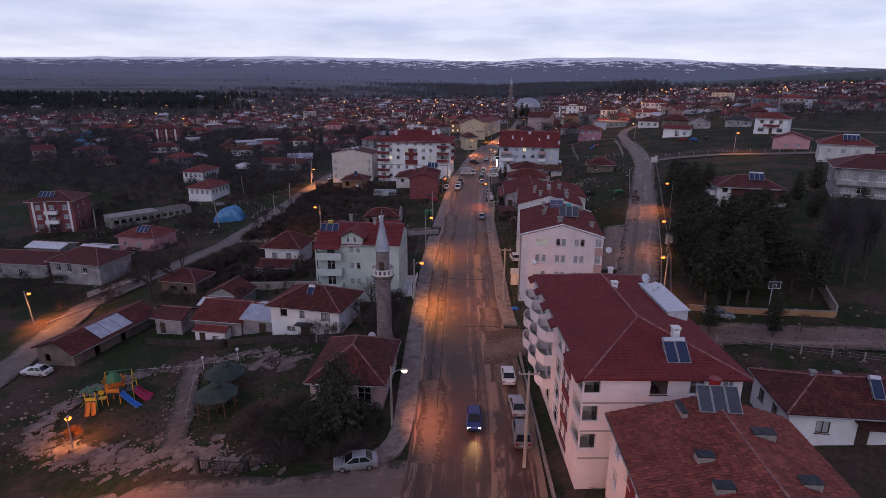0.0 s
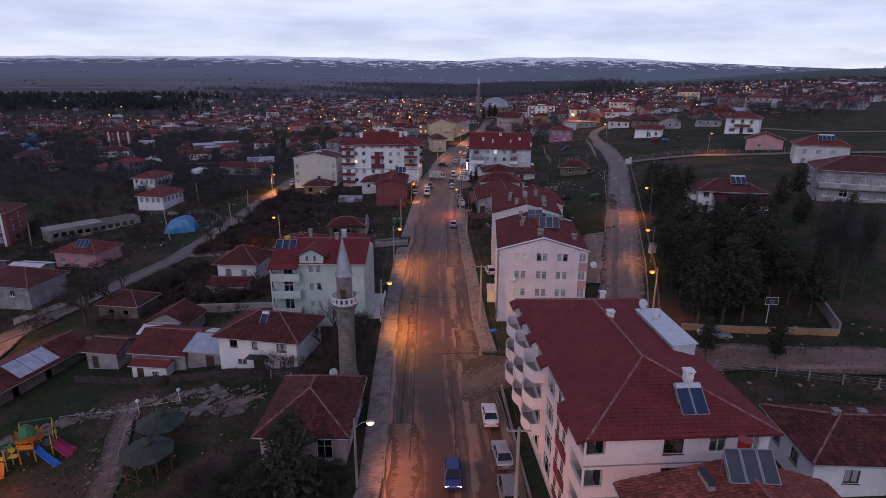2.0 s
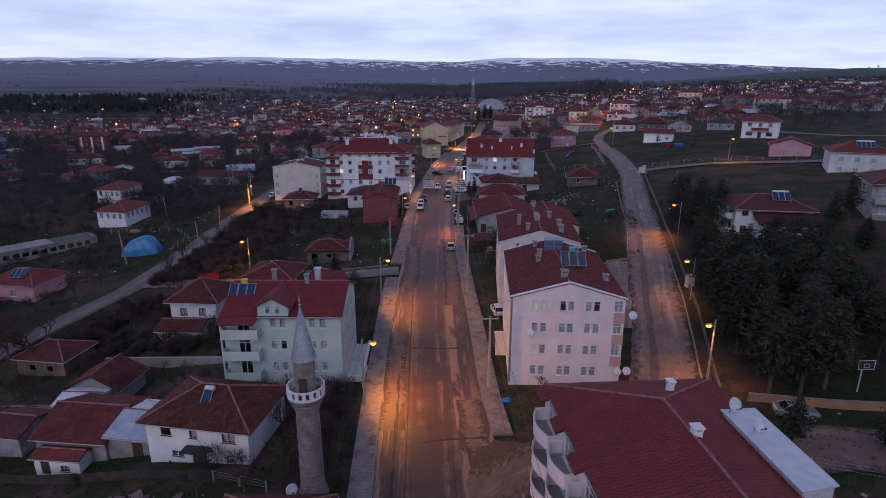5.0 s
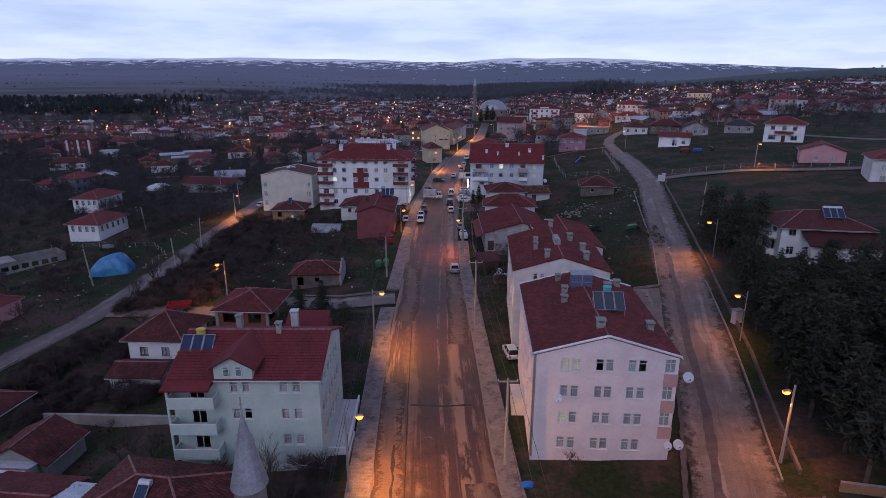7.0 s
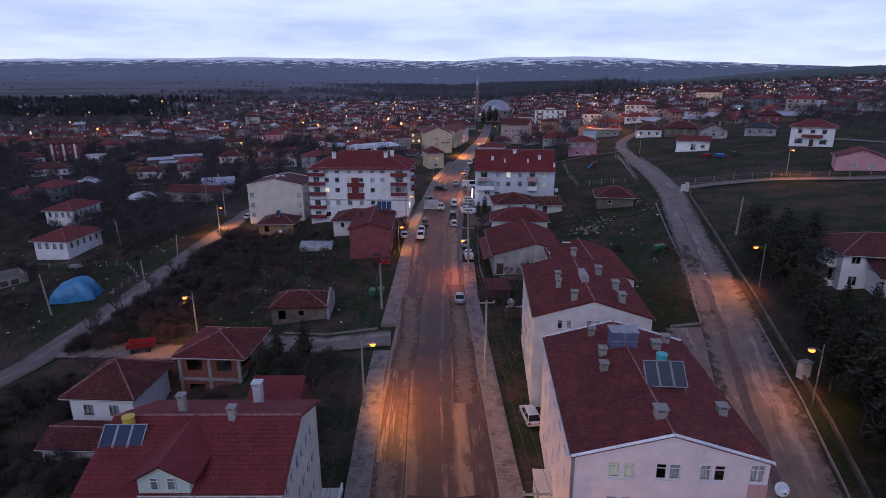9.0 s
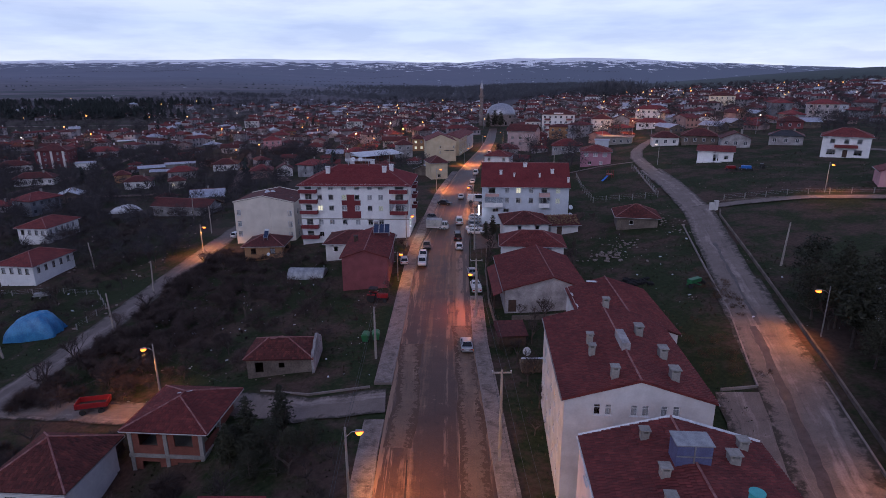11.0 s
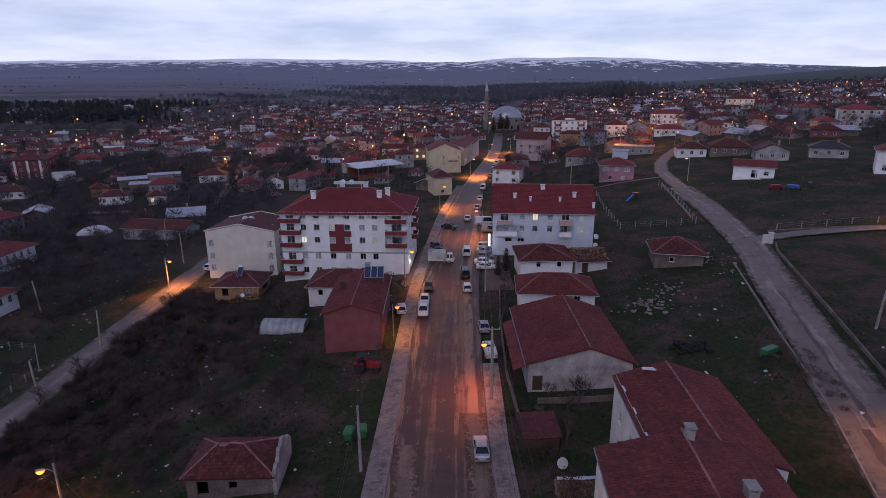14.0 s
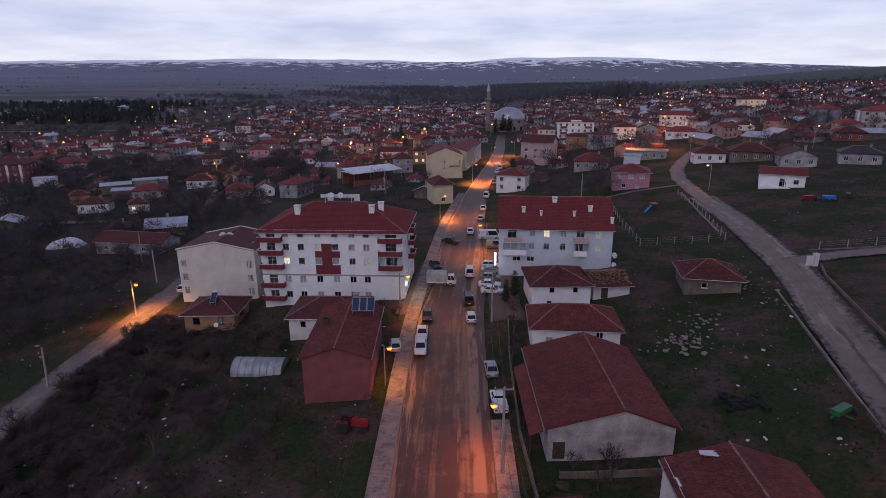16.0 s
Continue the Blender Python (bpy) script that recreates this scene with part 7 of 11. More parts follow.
ob, w, b = house("house", "low pink house with a red hipped roof", (-89.6, 141.2), (-79.0, 139.4), 8.5, -3.3, 1.9, "hip", 0.5, PINK, ROOF_RED, [("front", 2.0, 1.0, 1.1, 1.3), ("front", 6.0, 1.0, 1.4, 1.3)], base=-6.9)
solar_heater(*(ob.matrix_basis @ Vector((0.8, 1.2, 4.2))), -8, 3, False)
holes = [("front", 2.2, 2.8, 1.1, 1.6, "dark"), ("front", 5.0, 2.8, 1.2, 1.8, "dark"), ("front", 9.0, 2.8, 1.1, 1.3, "dark"), ("front", 2.2, 0.4, 1.1, 1.2, "dark")]
house("house", "old white house with a patched tiled roof", (-90.0, 117.0), (-77.4, 114.6), 9.0, -2.2, 2.0, "hip", 0.6, SHEDWALL, ROOF_OLD, holes, base=-7.3)
house("house", "long low house with rusty tiles beside a yard", (-108.0, 121.0), (-93.0, 120.0), 8.0, -4.2, 1.6, "gx", 0.5, SHEDWALL, ROOF_OLD, [("front", 3.0, 0.8, 1.0, 1.2, "dark"), ("front", 8.0, 0.8, 1.0, 1.2, "dark")], base=-7.6)
house("shed", "open shed with a white sheet roof", (-106.0, 131.0), (-97.0, 130.0), 5.0, -3.6, 0.7, "gx", 0.4, CONCRETE, WHITESHEET, [], category="shed")
house("shed", "shed with a pale sheet roof", (-92.0, 129.0), (-85.0, 128.0), 5.0, -3.4, 0.6, "gx", 0.4, CONCRETE, WHITESHEET, [], category="shed")
rl = thing("roofless_building", "long roofless concrete shell with empty window openings", "ruin", pose(-103.5, 164.0, height(-100, 170), 0, 0, 50))
gg = Geo()
walls(gg, 24, 6, -1.0, 2.8, [("front", u, 0.8, 1.4, 1.2) for u in (-0.5 + 2 * k for k in range(1, 12))])
part("wall", gg, CONCRETE, rl, at=pose(10, 0, 0))
part("slab", Geo().box(-2.2, -0.2, 2.8, 12, 6.2, 3.0), CONCRETE, rl)
ob, w, b = house("house", "low white farmhouse with a long red roof", (-91.0, 255.4), (-72.0, 251.8), 8.0, -0.3, 1.7, "gx", 0.5, SHEDWALL, ROOF_OLD, [("front", 3, 0.8, 1.0, 1.2, "dark"), ("front", 8, 0.8, 1.0, 1.2, "dark"), ("front", 14, 0.8, 1.0, 1.2, "dark")], base=-3.4)

# -- upper end of the street
holes = [("front", 6.2, 5.6, 0.7, 1.2, "dark"), ("front", 6.2, 3.2, 0.7, 1.2, "dark"), ("front", 12.2, 5.6, 0.7, 1.2, "dark")]
ob, w, b = house("school", "cream four-storey building with a red gable roof", (-3.8, 329.6), (9.4, 330.6), 17.0, 12.2, 2.8, "gy", 0.3, YELLOWCREAM, ROOF_RED, holes + grid("right", [3, 6, 9, 12, 15], [1.2, 4.2, 7.2], 1.2, 1.4), base=3.4, category="building", rake=0.2)
part("sign_letters", Geo().box(1.4, -0.08, 4.35, 3.6, -0.02, 4.75).box(3.9, -0.08, 4.35, 5.6, -0.02, 4.75), DARKSTEEL, ob)
house("house", "ochre row house with lit shop fronts", (11.6, 348.6), (16.2, 369.0), 11.0, 11.4, 1.8, "gx", 0.4, YELLOWCREAM, ROOF_RED, grid("front", [2, 5, 8, 11, 14, 17, 19.4], [3.8, 6.0], 1.1, 1.3) + [("front", 2.2, 0.4, 2.6, 2.2, "lit"), ("front", 6.2, 0.4, 2.6, 2.2, "lit"), ("front", 11.2, 0.4, 2.6, 2.2, "dim"), ("front", 16.2, 0.4, 2.6, 2.2, "lit")], base=3.7)
house("house", "row house with a lit ground floor", (16.6, 370.0), (21.0, 391.0), 11.0, 10.8, 1.8, "gx", 0.4, OFFWHITE, ROOF_RED, grid("front", [2, 5, 8, 11], [4.2], 1.1, 1.3) + [("front", 3.2, 0.4, 3.0, 2.2, "lit"), ("front", 9.2, 0.4, 3.0, 2.2, "dim")], base=3.8)
house("house", "white two-storey house with a dark red roof", (19.4, 298.4), (28.6, 295.4), 8.5, 9.6, 1.7, "hip", 0.5, WHITE, ROOF_RED, grid("front", [1.8, 7.6], [1.0, 3.6], 1.2, 1.3, "dark"), base=4.0)
house("house", "beige three-storey house with a red gable roof", (35.4, 355.0), (47.4, 349.0), 9.0, 14.6, 2.6, "gx", 0.6, ROSEWASH, ROOF_OLD, grid("front", [2.4, 6.4, 10.4], [1.2, 4.0], 1.3, 1.3, "dark"), base=6.6)
house("house", "narrow ochre house with a red roof beside the street", (-1.4, 283.4), (4.6, 285.0), 9.0, 9.0, 1.8, "hip", 0.5, YELLOWCREAM, ROOF_OLD, [("front", 3.0, 0.8, 1.2, 1.2, "dark")], base=2.8)
cp = thing("canopy", "open market shed with a white sheet roof", "canopy", pose(-26.0, 333.0, height(-26, 333), 0, 0, 36))
slab = Geo()
slope(slab, [(-11, -5, 4.2), (11, -5, 4.2), (11, 5, 5.2), (-11, 5, 5.2)])
slab.box(-11, -5, 4.0, 11, 5, 4.15)
part("roof", slab, WHITESHEET, cp)
for x in (-10.5, -3.5, 3.5, 10.5):
    for y in (-4.7, 4.7):
        part("post", Geo().tube((x, y, -0.8), (x, y, 4.05), 0.12), STEEL, cp)
part("back_wall", Geo().box(-11, 4.7, -0.8, 11, 4.85, 4.0).box(-11, -4.8, -0.8, 3.0, -4.7, 1.4), HOLLOW, cp)

# -- great mosque far up the street
mq = thing("mosque", "large stone mosque with a grey lead dome", "mosque", pose(55, 560, height(55, 560) - 1.2))
zb = height(55, 560)
part("hall", Geo().box(-15, -14, -1, 15, 14, 6.0).box(-13.4, -12.4, 6.0, 13.4, 12.4, 7.2), STONE, mq)
part("drum", Geo().lathe([(12.6, 7.0), (12.6, 9.6), (12.0, 9.8)], 24), STONE, mq)
part("dome", Geo().lathe([(12.1, 9.7), (11.9, 10.8), (11.2, 13.0), (9.6, 15.2), (7.2, 17.0), (4.2, 18.2), (1.2, 18.7), (0.05, 18.75)], 32), LEAD, mq, smooth=True)
for k in range(12):
    a = 2 * math.pi * k / 12
    part("window", Geo().box(-0.6, -0.1, 0, 0.6, 0.1, 1.6), CARGLASS, mq, at=pose(12.62 * math.cos(a), 12.62 * math.sin(a), 7.5, 0, 0, math.degrees(a) + 90))
for k in range(6):
    part("window", Geo().box(-0.7, -0.1, 0, 0.7, 0.06, 2.6), CARGLASS, mq, at=pose(-12.5 + 5 * k, -14.02, 2.0))
mt = thing("minaret", "tall slender stone minaret beside the great mosque", "minaret", pose(38.5, 556, height(38.5, 556)))
part("shaft", Geo().lathe([(2.2, -1), (2.2, 6), (1.55, 8), (1.45, 22), (2.3, 23), (2.3, 24.2), (1.3, 24.25), (1.2, 29.5)], 14), STONE, mt)
part("cap", Geo().lathe([(1.45, 29.4), (0.9, 32.0), (0.05, 36.0)], 14), LEAD, mt)


# ---- street furniture ----
def street_lamp(x, y, h, turn, reach=1.3, power=0.0, color=SODIUM, bulb=None, wood=True, group="street lamps", label="street lamp glowing orange on a tall pole", lean=0.0, tilt=18, cone=150):
    """Pole, arm and glowing head; turn points the arm."""
    z = height(x, y)
    ob = thing("street_lamp", label, "street lamp", pose(x, y, z, 0, lean, turn), group)
    part("pole", Geo().tube((0, 0, -0.5), (0, 0, h + 0.5), 0.15 if wood else 0.09, 0.09 if wood else 0.06, 8), POLEWOOD if wood else STEEL, ob)
    part("arm", Geo().tube((0, 0, h - 0.5), (reach * 0.55, 0, h), 0.035, n=6).tube((reach * 0.55, 0, h), (reach, 0, h + 0.05), 0.035, n=6), STEEL, ob)
    hd = part("lamp_head", Geo().prism([(reach - 0.1, -0.13), (reach + 0.55, -0.09), (reach + 0.55, 0.09), (reach - 0.1, 0.13)], h + 0.0, h + 0.14), STEEL, ob)
    # bulb made larger than life to stand in for the lamp's glare
    part("bulb", Geo().lathe([(0.04, -0.26), (0.26, -0.26), (0.36, -0.08), (0.18, 0.02)], 10, reach + 0.22, 0, h), bulb or BULB, hd)
    if power:
        p = ob.matrix_basis @ Vector((reach + 0.22, 0, h - 0.35))
        data = bpy.data.lights.new("lamp_light", "SPOT")
        data.energy, data.color, data.shadow_soft_size = power, color, 0.18
        data.spot_size, data.spot_blend = radians(cone), 0.9
        lt = new("lamp_light", data)
        lt.matrix_world = Matrix.Translation(p) @ pose(0, 0, 0, 0, 0, turn) @ pose(0, 0, 0, 0, -tilt, 0)
    return ob


street_lamp(-7.7, 89.2, 7.8, 5, 1.0, 9800, (1.0, 0.38, 0.055), tilt=50, cone=142)
street_lamp(-8.0, 117.4, 8.0, 5, 1.0, 8300, (1.0, 0.38, 0.055), tilt=50, cone=142)
street_lamp(-7.8, 28.6, 7.8, 25, 1.0, 10500, tilt=54, cone=130)
street_lamp(-7.0, 56.2, 6.6, 10, 1.2, 3400, (1.0, 0.36, 0.14), BULB_WHITE, label="street lamp glowing white beside the prayer house", tilt=52, cone=130)
street_lamp(32.3, 90.3, 7.5, 190, 0.6, 2600)
street_lamp(40.0, 112.6, 6.2, 180, 1.0, 1400, wood=False)
street_lamp(49.8, 141.2, 6.2, 180, 1.2, 4200, wood=False, tilt=44, cone=130)
street_lamp(-36.4, 141.4, 7.6, 200, 0.9, 3600)
street_lamp(-78.0, 95.4, 6.0, 10, 0.5, 6500, lean=-5, tilt=40)
street_lamp(-43.0, 56.0, 3.6, 120, 0.4, 1500, wood=False, label="low park lamp glowing orange")
street_lamp(-33.0, 38.6, 6.0, 90, 0.6, 7500, tilt=40)
street_lamp(-57.2, 209.6, 6.5, -30, 1.2, 8500, tilt=4)
street_lamp(6.6, 160.6, 6.9, 182, 0.9, 3200, (1.0, 0.24, 0.06), tilt=34)
# next two lamps are added to redden this stretch, their places assumed
street_lamp(-6.6, 199.0, 7.0, 0, 1.2, 3400, tilt=30)
street_lamp(10.6, 231.0, 7.0, 180, 1.2, 4400, wood=False)
street_lamp(-7.2, 176.5, 5.2, 20, 0.5, 1800, wood=False)
street_lamp(0.4, 262.0, 7.0, 10, 1.2, 12000, wood=False, tilt=40)
street_lamp(12.6, 318.0, 7.0, 10, 1.2, 24000, wood=False)
street_lamp(24.5, 372.0, 7.0, 10, 1.2, 24000, wood=False)
street_lamp(38.0, 396.0, 7.0, 180, 1.2, 16000, wood=False)
street_lamp(73.5, 262.0, 6.6, 180, 0.8, 500, WARM, BULB_WHITE, False, label="street lamp beside the earth road")
street_lamp(92.0, 206.0, 6.6, -80, 0.8, 3000, wood=False)
lamp_light(-4.6, 208.0, 4.2, 110, COOL)
lamp_light(11.0, 215.9, 5.0, 35, (0.9, 0.95, 1.0))


def utility_pole(x, y, h, cross=1.9, label="weathered utility pole with a crossarm", lean=0.0):
    ob = thing("utility_pole", label, "utility pole", pose(x, y, height(x, y), 0, lean, 0), "utility poles")
    part("pole", Geo().tube((0, 0, -0.6), (0, 0, h), 0.19, 0.11, 8), POLEWOOD, ob)
    if cross:
        arm = part("crossarm", Geo().box(-cross / 2, -0.06, h - 0.35, cross / 2, 0.06, h - 0.22), POLEWOOD, ob)
        for k in (-0.47, 0, 0.47):
            part("insulator", Geo().lathe([(0.03, 0), (0.06, 0.05), (0.05, 0.12), (0.07, 0.16), (0.02, 0.2)], 8, k * cross, 0, h - 0.22), TANK, arm)
    return ob


RIGHT_POLES = [(6.6, 50.0, 10.3), (6.9, 92.6, 9.4), (6.3, 123.6, 10.4), (6.3, 158.8, 10.0), (8.6, 196.0, 9.5)]
LEFT_POLES = [(-7.7, 56.2, 7.1), (-7.7, 89.2, 8.3), (-8.0, 117.4, 8.5), (-8.4, 146.0, 7.6), (-7.4, 176.5, 7.0)]
for x, y, h in RIGHT_POLES:
    utility_pole(x, y, h)
utility_pole(-8.4, 146.0, 7.6, 0, "bare weathered pole beside the pavement")
for x, y, h, ln_ in ((58.4, 165.2, 7.4, 3), (-80.5, 203.2, 6.6, -4), (-73.8, 245.0, 7.5, 2), (-58.0, 185.0, 6.5, 3), (-57.2, 168.0, 6.5, -2), (-104.0, 154.0, 8.0, 2), (-71.2, 160.0, 8.0, -5), (-62.0, 228.0, 7.5, 0), (40.4, 268.0, 8.0, 0), (-18.0, 300.0, 8.5, 0)):
    utility_pole(x, y, h, 0, "bare weathered pole in the open", ln_)


def power_line(poles, offsets, drop=0.25, sag=0.7, label="thin sagging overhead wires between poles"):
    ob = thing("power_line", label, "power line", pose(poles[0][0], poles[0][1], height(poles[0][0], poles[0][1])))
    o = Vector((poles[0][0], poles[0][1], height(poles[0][0], poles[0][1])))
    for dx in offsets:
        for (x0, y0, h0), (x1, y1, h1) in zip(poles, poles[1:]):
            a, b = Vector((x0 + dx, y0, height(x0, y0) + h0 - drop)), Vector((x1 + dx, y1, height(x1, y1) + h1 - drop))
            g = Geo().path([a.lerp(b, k / 8) - Vector((0, 0, sag * 4 * k / 8 * (1 - k / 8))) - o for k in range(9)], 0.016)
            part("wire", g, DARKSTEEL, ob)


power_line(RIGHT_POLES, (-0.9, 0.0, 0.9), 0.05)
power_line(LEFT_POLES, (-0.12, 0.12), 0.2, 0.5)
power_line([(-36.4, 141.4, 7.4), (-24.0, 131.5, 6.6)], (0.0,), 0.1, 0.4, "single service wire to the unfinished house")
power_line([(-36.4, 141.4, 7.4), (-50.0, 134.0, 4.0)], (0.0,), 0.1, 0.4, "single service wire across the yard")


# ---- vehicles ----
def loft(g, sections):
    k, n = len(g.v), len(sections[0])
    for s in sections:
        g.v += s
    for j in range(len(sections) - 1):
        o = k + j * n
        g.f += [(o + i, o + (i + 1) % n, o + n + (i + 1) % n, o + n + i) for i in range(n)]
    g.f += [tuple(k + i for i in reversed(range(n))), tuple(k + (len(sections) - 1) * n + i for i in range(n))]


BODY = {  # stations along the length: place, sill, belt, half width
    "sedan": ([(-2.12, 0.38, 0.60, 0.66), (-2.0, 0.28, 0.70, 0.80), (-1.2, 0.22, 0.82, 0.85), (-0.85, 0.22, 0.90, 0.86), (1.35, 0.22, 0.95, 0.86), (2.0, 0.27, 0.93, 0.82), (2.14, 0.40, 0.78, 0.70)], (-1.0, -0.25, 0.95, 1.62, 1.42)),
    "hatch": ([(-1.85, 0.38, 0.60, 0.64), (-1.75, 0.28, 0.72, 0.78), (-1.05, 0.22, 0.86, 0.82), (1.5, 0.22, 0.96, 0.82), (1.85, 0.30, 0.92, 0.78), (1.93, 0.40, 0.80, 0.70)], (-1.0, -0.3, 1.35, 1.82, 1.46)),
    "van": ([(-2.2, 0.40, 0.66, 0.72), (-2.05, 0.30, 0.86, 0.88), (-1.45, 0.25, 1.02, 0.92), (2.1, 0.25, 1.06, 0.92), (2.2, 0.35, 1.0, 0.88)], (-1.45, -0.7, 2.0, 2.12, 1.88)),
    "minibus": ([(-2.7, 0.40, 0.80, 0.85), (-2.55, 0.30, 1.05, 0.98), (-2.0, 0.28, 1.2, 1.0), (2.7, 0.28, 1.2, 1.0), (2.78, 0.35, 1.1, 0.96)], (-2.1, -1.5, 2.55, 2.68, 2.3)),
    "pickup": ([(-2.4, 0.45, 0.75, 0.74), (-2.25, 0.38, 0.90, 0.86), (-1.35, 0.35, 1.02, 0.88), (2.3, 0.38, 0.98, 0.88), (2.42, 0.45, 0.9, 0.84)], (-1.35, -0.75, 0.45, 0.62, 1.68)),
    "lorry": ([(-2.7, 0.45, 0.95, 0.86), (-2.6, 0.4, 1.2, 0.96), (-1.1, 0.4, 1.2, 0.98), (-1.0, 0.5, 0.85, 0.9), (2.9, 0.5, 0.85, 0.98)], (-2.55, -2.2, -1.15, -1.05, 2.05)),
}
CAR_MESH = {}


def car_meshes(kind):
    if kind in CAR_MESH:
        return CAR_MESH[kind]
    st, (c0, c1, c2, c3, top) = BODY[kind]
    body = Geo()
    loft(body, [[(hw * 0.9, s, lo), (hw, s, lo + (hi - lo) * 0.45), (hw * 0.97, s, hi - 0.05), (hw * 0.86, s, hi), (-hw * 0.86, s, hi), (-hw * 0.97, s, hi - 0.05), (-hw, s, lo + (hi - lo) * 0.45), (-hw * 0.9, s, lo)] for s, lo, hi, hw in st])
    hw = max(r[3] for r in st)
    belt = max(r[2] for r in st) - 0.04
    a, b = hw * 0.88, hw * 0.70
    cab = Geo()
    loft(cab, [[(a, c0, belt), (a, c3, belt), (-a, c3, belt), (-a, c0, belt)], [(b, c1, top - 0.04), (b, c2, top - 0.04), (-b, c2, top - 0.04), (-b, c1, top - 0.04)]])
    rf = Geo()
    loft(rf, [[(b + 0.02, c1 - 0.06, top - 0.05), (b + 0.02, c2 + 0.05, top - 0.05), (-b - 0.02, c2 + 0.05, top - 0.05), (-b - 0.02, c1 - 0.06, top - 0.05)], [(b * 0.86, c1 + 0.06, top + 0.02), (b * 0.86, c2 - 0.06, top + 0.02), (-b * 0.86, c2 - 0.06, top + 0.02), (-b * 0.86, c1 + 0.06, top + 0.02)]])
    mid, pillars = (c0 + c3) / 2, []
    for sx in (1, -1):
        for p, q in (((a, c0, belt), (b, c1, top - 0.05)), ((a, c3, belt), (b, c2, top - 0.05)), ((a, mid, belt), (b, (c1 + c2) / 2, top - 0.05))):
            pillars.append(Geo().tube((sx * (p[0] + 0.005), p[1], p[2]), (sx * (q[0] + 0.005), q[1], q[2]), 0.045, n=5).mesh("pillar", None))
        if kind in ("van", "minibus"):
            panel = Geo()
            panel.face([(sx * (a * 0.99 + 0.015), mid + 0.3, belt), (sx * (a * 0.99 + 0.015), c3 - 0.1, belt), (sx * (b + 0.03), c2 - 0.1, top - 0.05), (sx * (b + 0.03), mid + 0.3, top - 0.05)][::sx])
            pillars.append(panel.mesh("side_panel", None))
    r = 0.31 if kind not in ("lorry", "minibus", "pickup") else 0.36
    ty = Geo().lathe([(r * 0.6, -0.1), (r * 0.95, -0.1), (r, -0.05), (r, 0.05), (r * 0.95, 0.1), (r * 0.6, 0.1)], 14)
    rm = Geo().lathe([(0.05, -0.07), (r * 0.62, -0.06), (r * 0.62, 0.06), (0.05, 0.07)], 10)
    f, e = st[0], st[-1]
    hl = Geo().box(-0.16, -0.04, -0.08, 0.16, 0.04, 0.08)
    CAR_MESH[kind] = dict(body=body.mesh("body", None), cabin=cab.mesh("glasshouse", CARGLASS), roof=rf.mesh("roof", None), pillars=pillars, tyre=ty.mesh("wheel", TYRE), rim=rm.mesh("rim", RIM), head=hl.mesh("headlight", HEADLAMP), tail=hl.mesh("tail_light", TAILLAMP), r=r, f=st[1], e=st[-2], belt=belt, hw=hw, bed=(c3, e[0], belt), top=top)
    return CAR_MESH[kind]


def own_paint(ob, mat):
    if not ob.material_slots:
        ob.data.materials.append(None)
    ob.material_slots[0].link = "OBJECT"
    ob.material_slots[0].material = mat


def car(x, y, turn, kind, color, label, name="car", lift=0.05):
    """A vehicle with its nose towards -y at turn 0."""
    k = car_meshes(kind)
    ob = thing(name, label, {"lorry": "lorry", "van": "van", "minibus": "minibus", "pickup": "pickup"}.get(kind, "car"), pose(x, y, height(x, y) + lift, 0, 0, turn), "parked vehicles")
    b = part("body", k["body"], None, ob)
    own_paint(b, PAINT[color])
    part("glasshouse", k["cabin"], None, ob)
    own_paint(part("roof", k["roof"], None, ob), PAINT[color])
    for me in k["pillars"]:
        own_paint(part(me.name.split(".")[0], me, None, ob), PAINT[color])
    wb = k["e"][0] * 0.64
    for sx in (1, -1):
        for sy in (k["f"][0] * 0.64, wb):
            wheel = part("wheel", k["tyre"], None, ob, at=pose(sx * (k["hw"] - 0.1), sy, k["r"], 0, 90, 0))
            part("rim", k["rim"], None, wheel, at=pose(0, 0, 0.045 * sx))
        part("headlight", k["head"], None, ob, at=pose(sx * k["hw"] * 0.68, k["f"][0] - 0.03, (k["f"][1] + k["f"][2]) / 2 + 0.1))
        part("tail_light", k["tail"], None, ob, at=pose(sx * k["hw"] * 0.7, k["e"][0] + 0.1, (k["e"][1] + k["e"][2]) / 2 + 0.12))
    plate = Geo().box(-0.26, -0.01, -0.06, 0.26, 0.01, 0.06)
    part("number_plate", plate, TANK, ob, at=pose(0, k["e"][0] + 0.16, 0.62))
    if kind == "pickup":
        g = Geo()
        c3, e0, belt = k["bed"]
        for q in ((-0.86, c3 + 0.05, belt - 0.25, -0.80, e0, belt + 0.3), (0.80, c3 + 0.05, belt - 0.25, 0.86, e0, belt + 0.3), (-0.80, e0 - 0.06, belt - 0.25, 0.80, e0, belt + 0.3), (-0.80, c3 + 0.05, belt - 0.25, 0.80, c3 + 0.11, belt + 0.45)):
            g.box(*q)
        own_paint(part("bed", g, None, ob), PAINT[color])
    if kind == "lorry":
        g = Geo()
        g.prism([(-1.0, -0.95), (1.0, -0.95), (1.0, 2.95), (-1.0, 2.95)], 0.86, 2.5)
        loft(g, [[(1.0, -0.95, 2.5), (1.0, 2.95, 2.5), (-1.0, 2.95, 2.5), (-1.0, -0.95, 2.5)], [(0.5, -0.7, 2.8), (0.5, 2.7, 2.8), (-0.5, 2.7, 2.8), (-0.5, -0.7, 2.8)]])
        part("covered_bed", g, CLEAR, ob, "grey tarpaulin-covered load bed")
    return ob


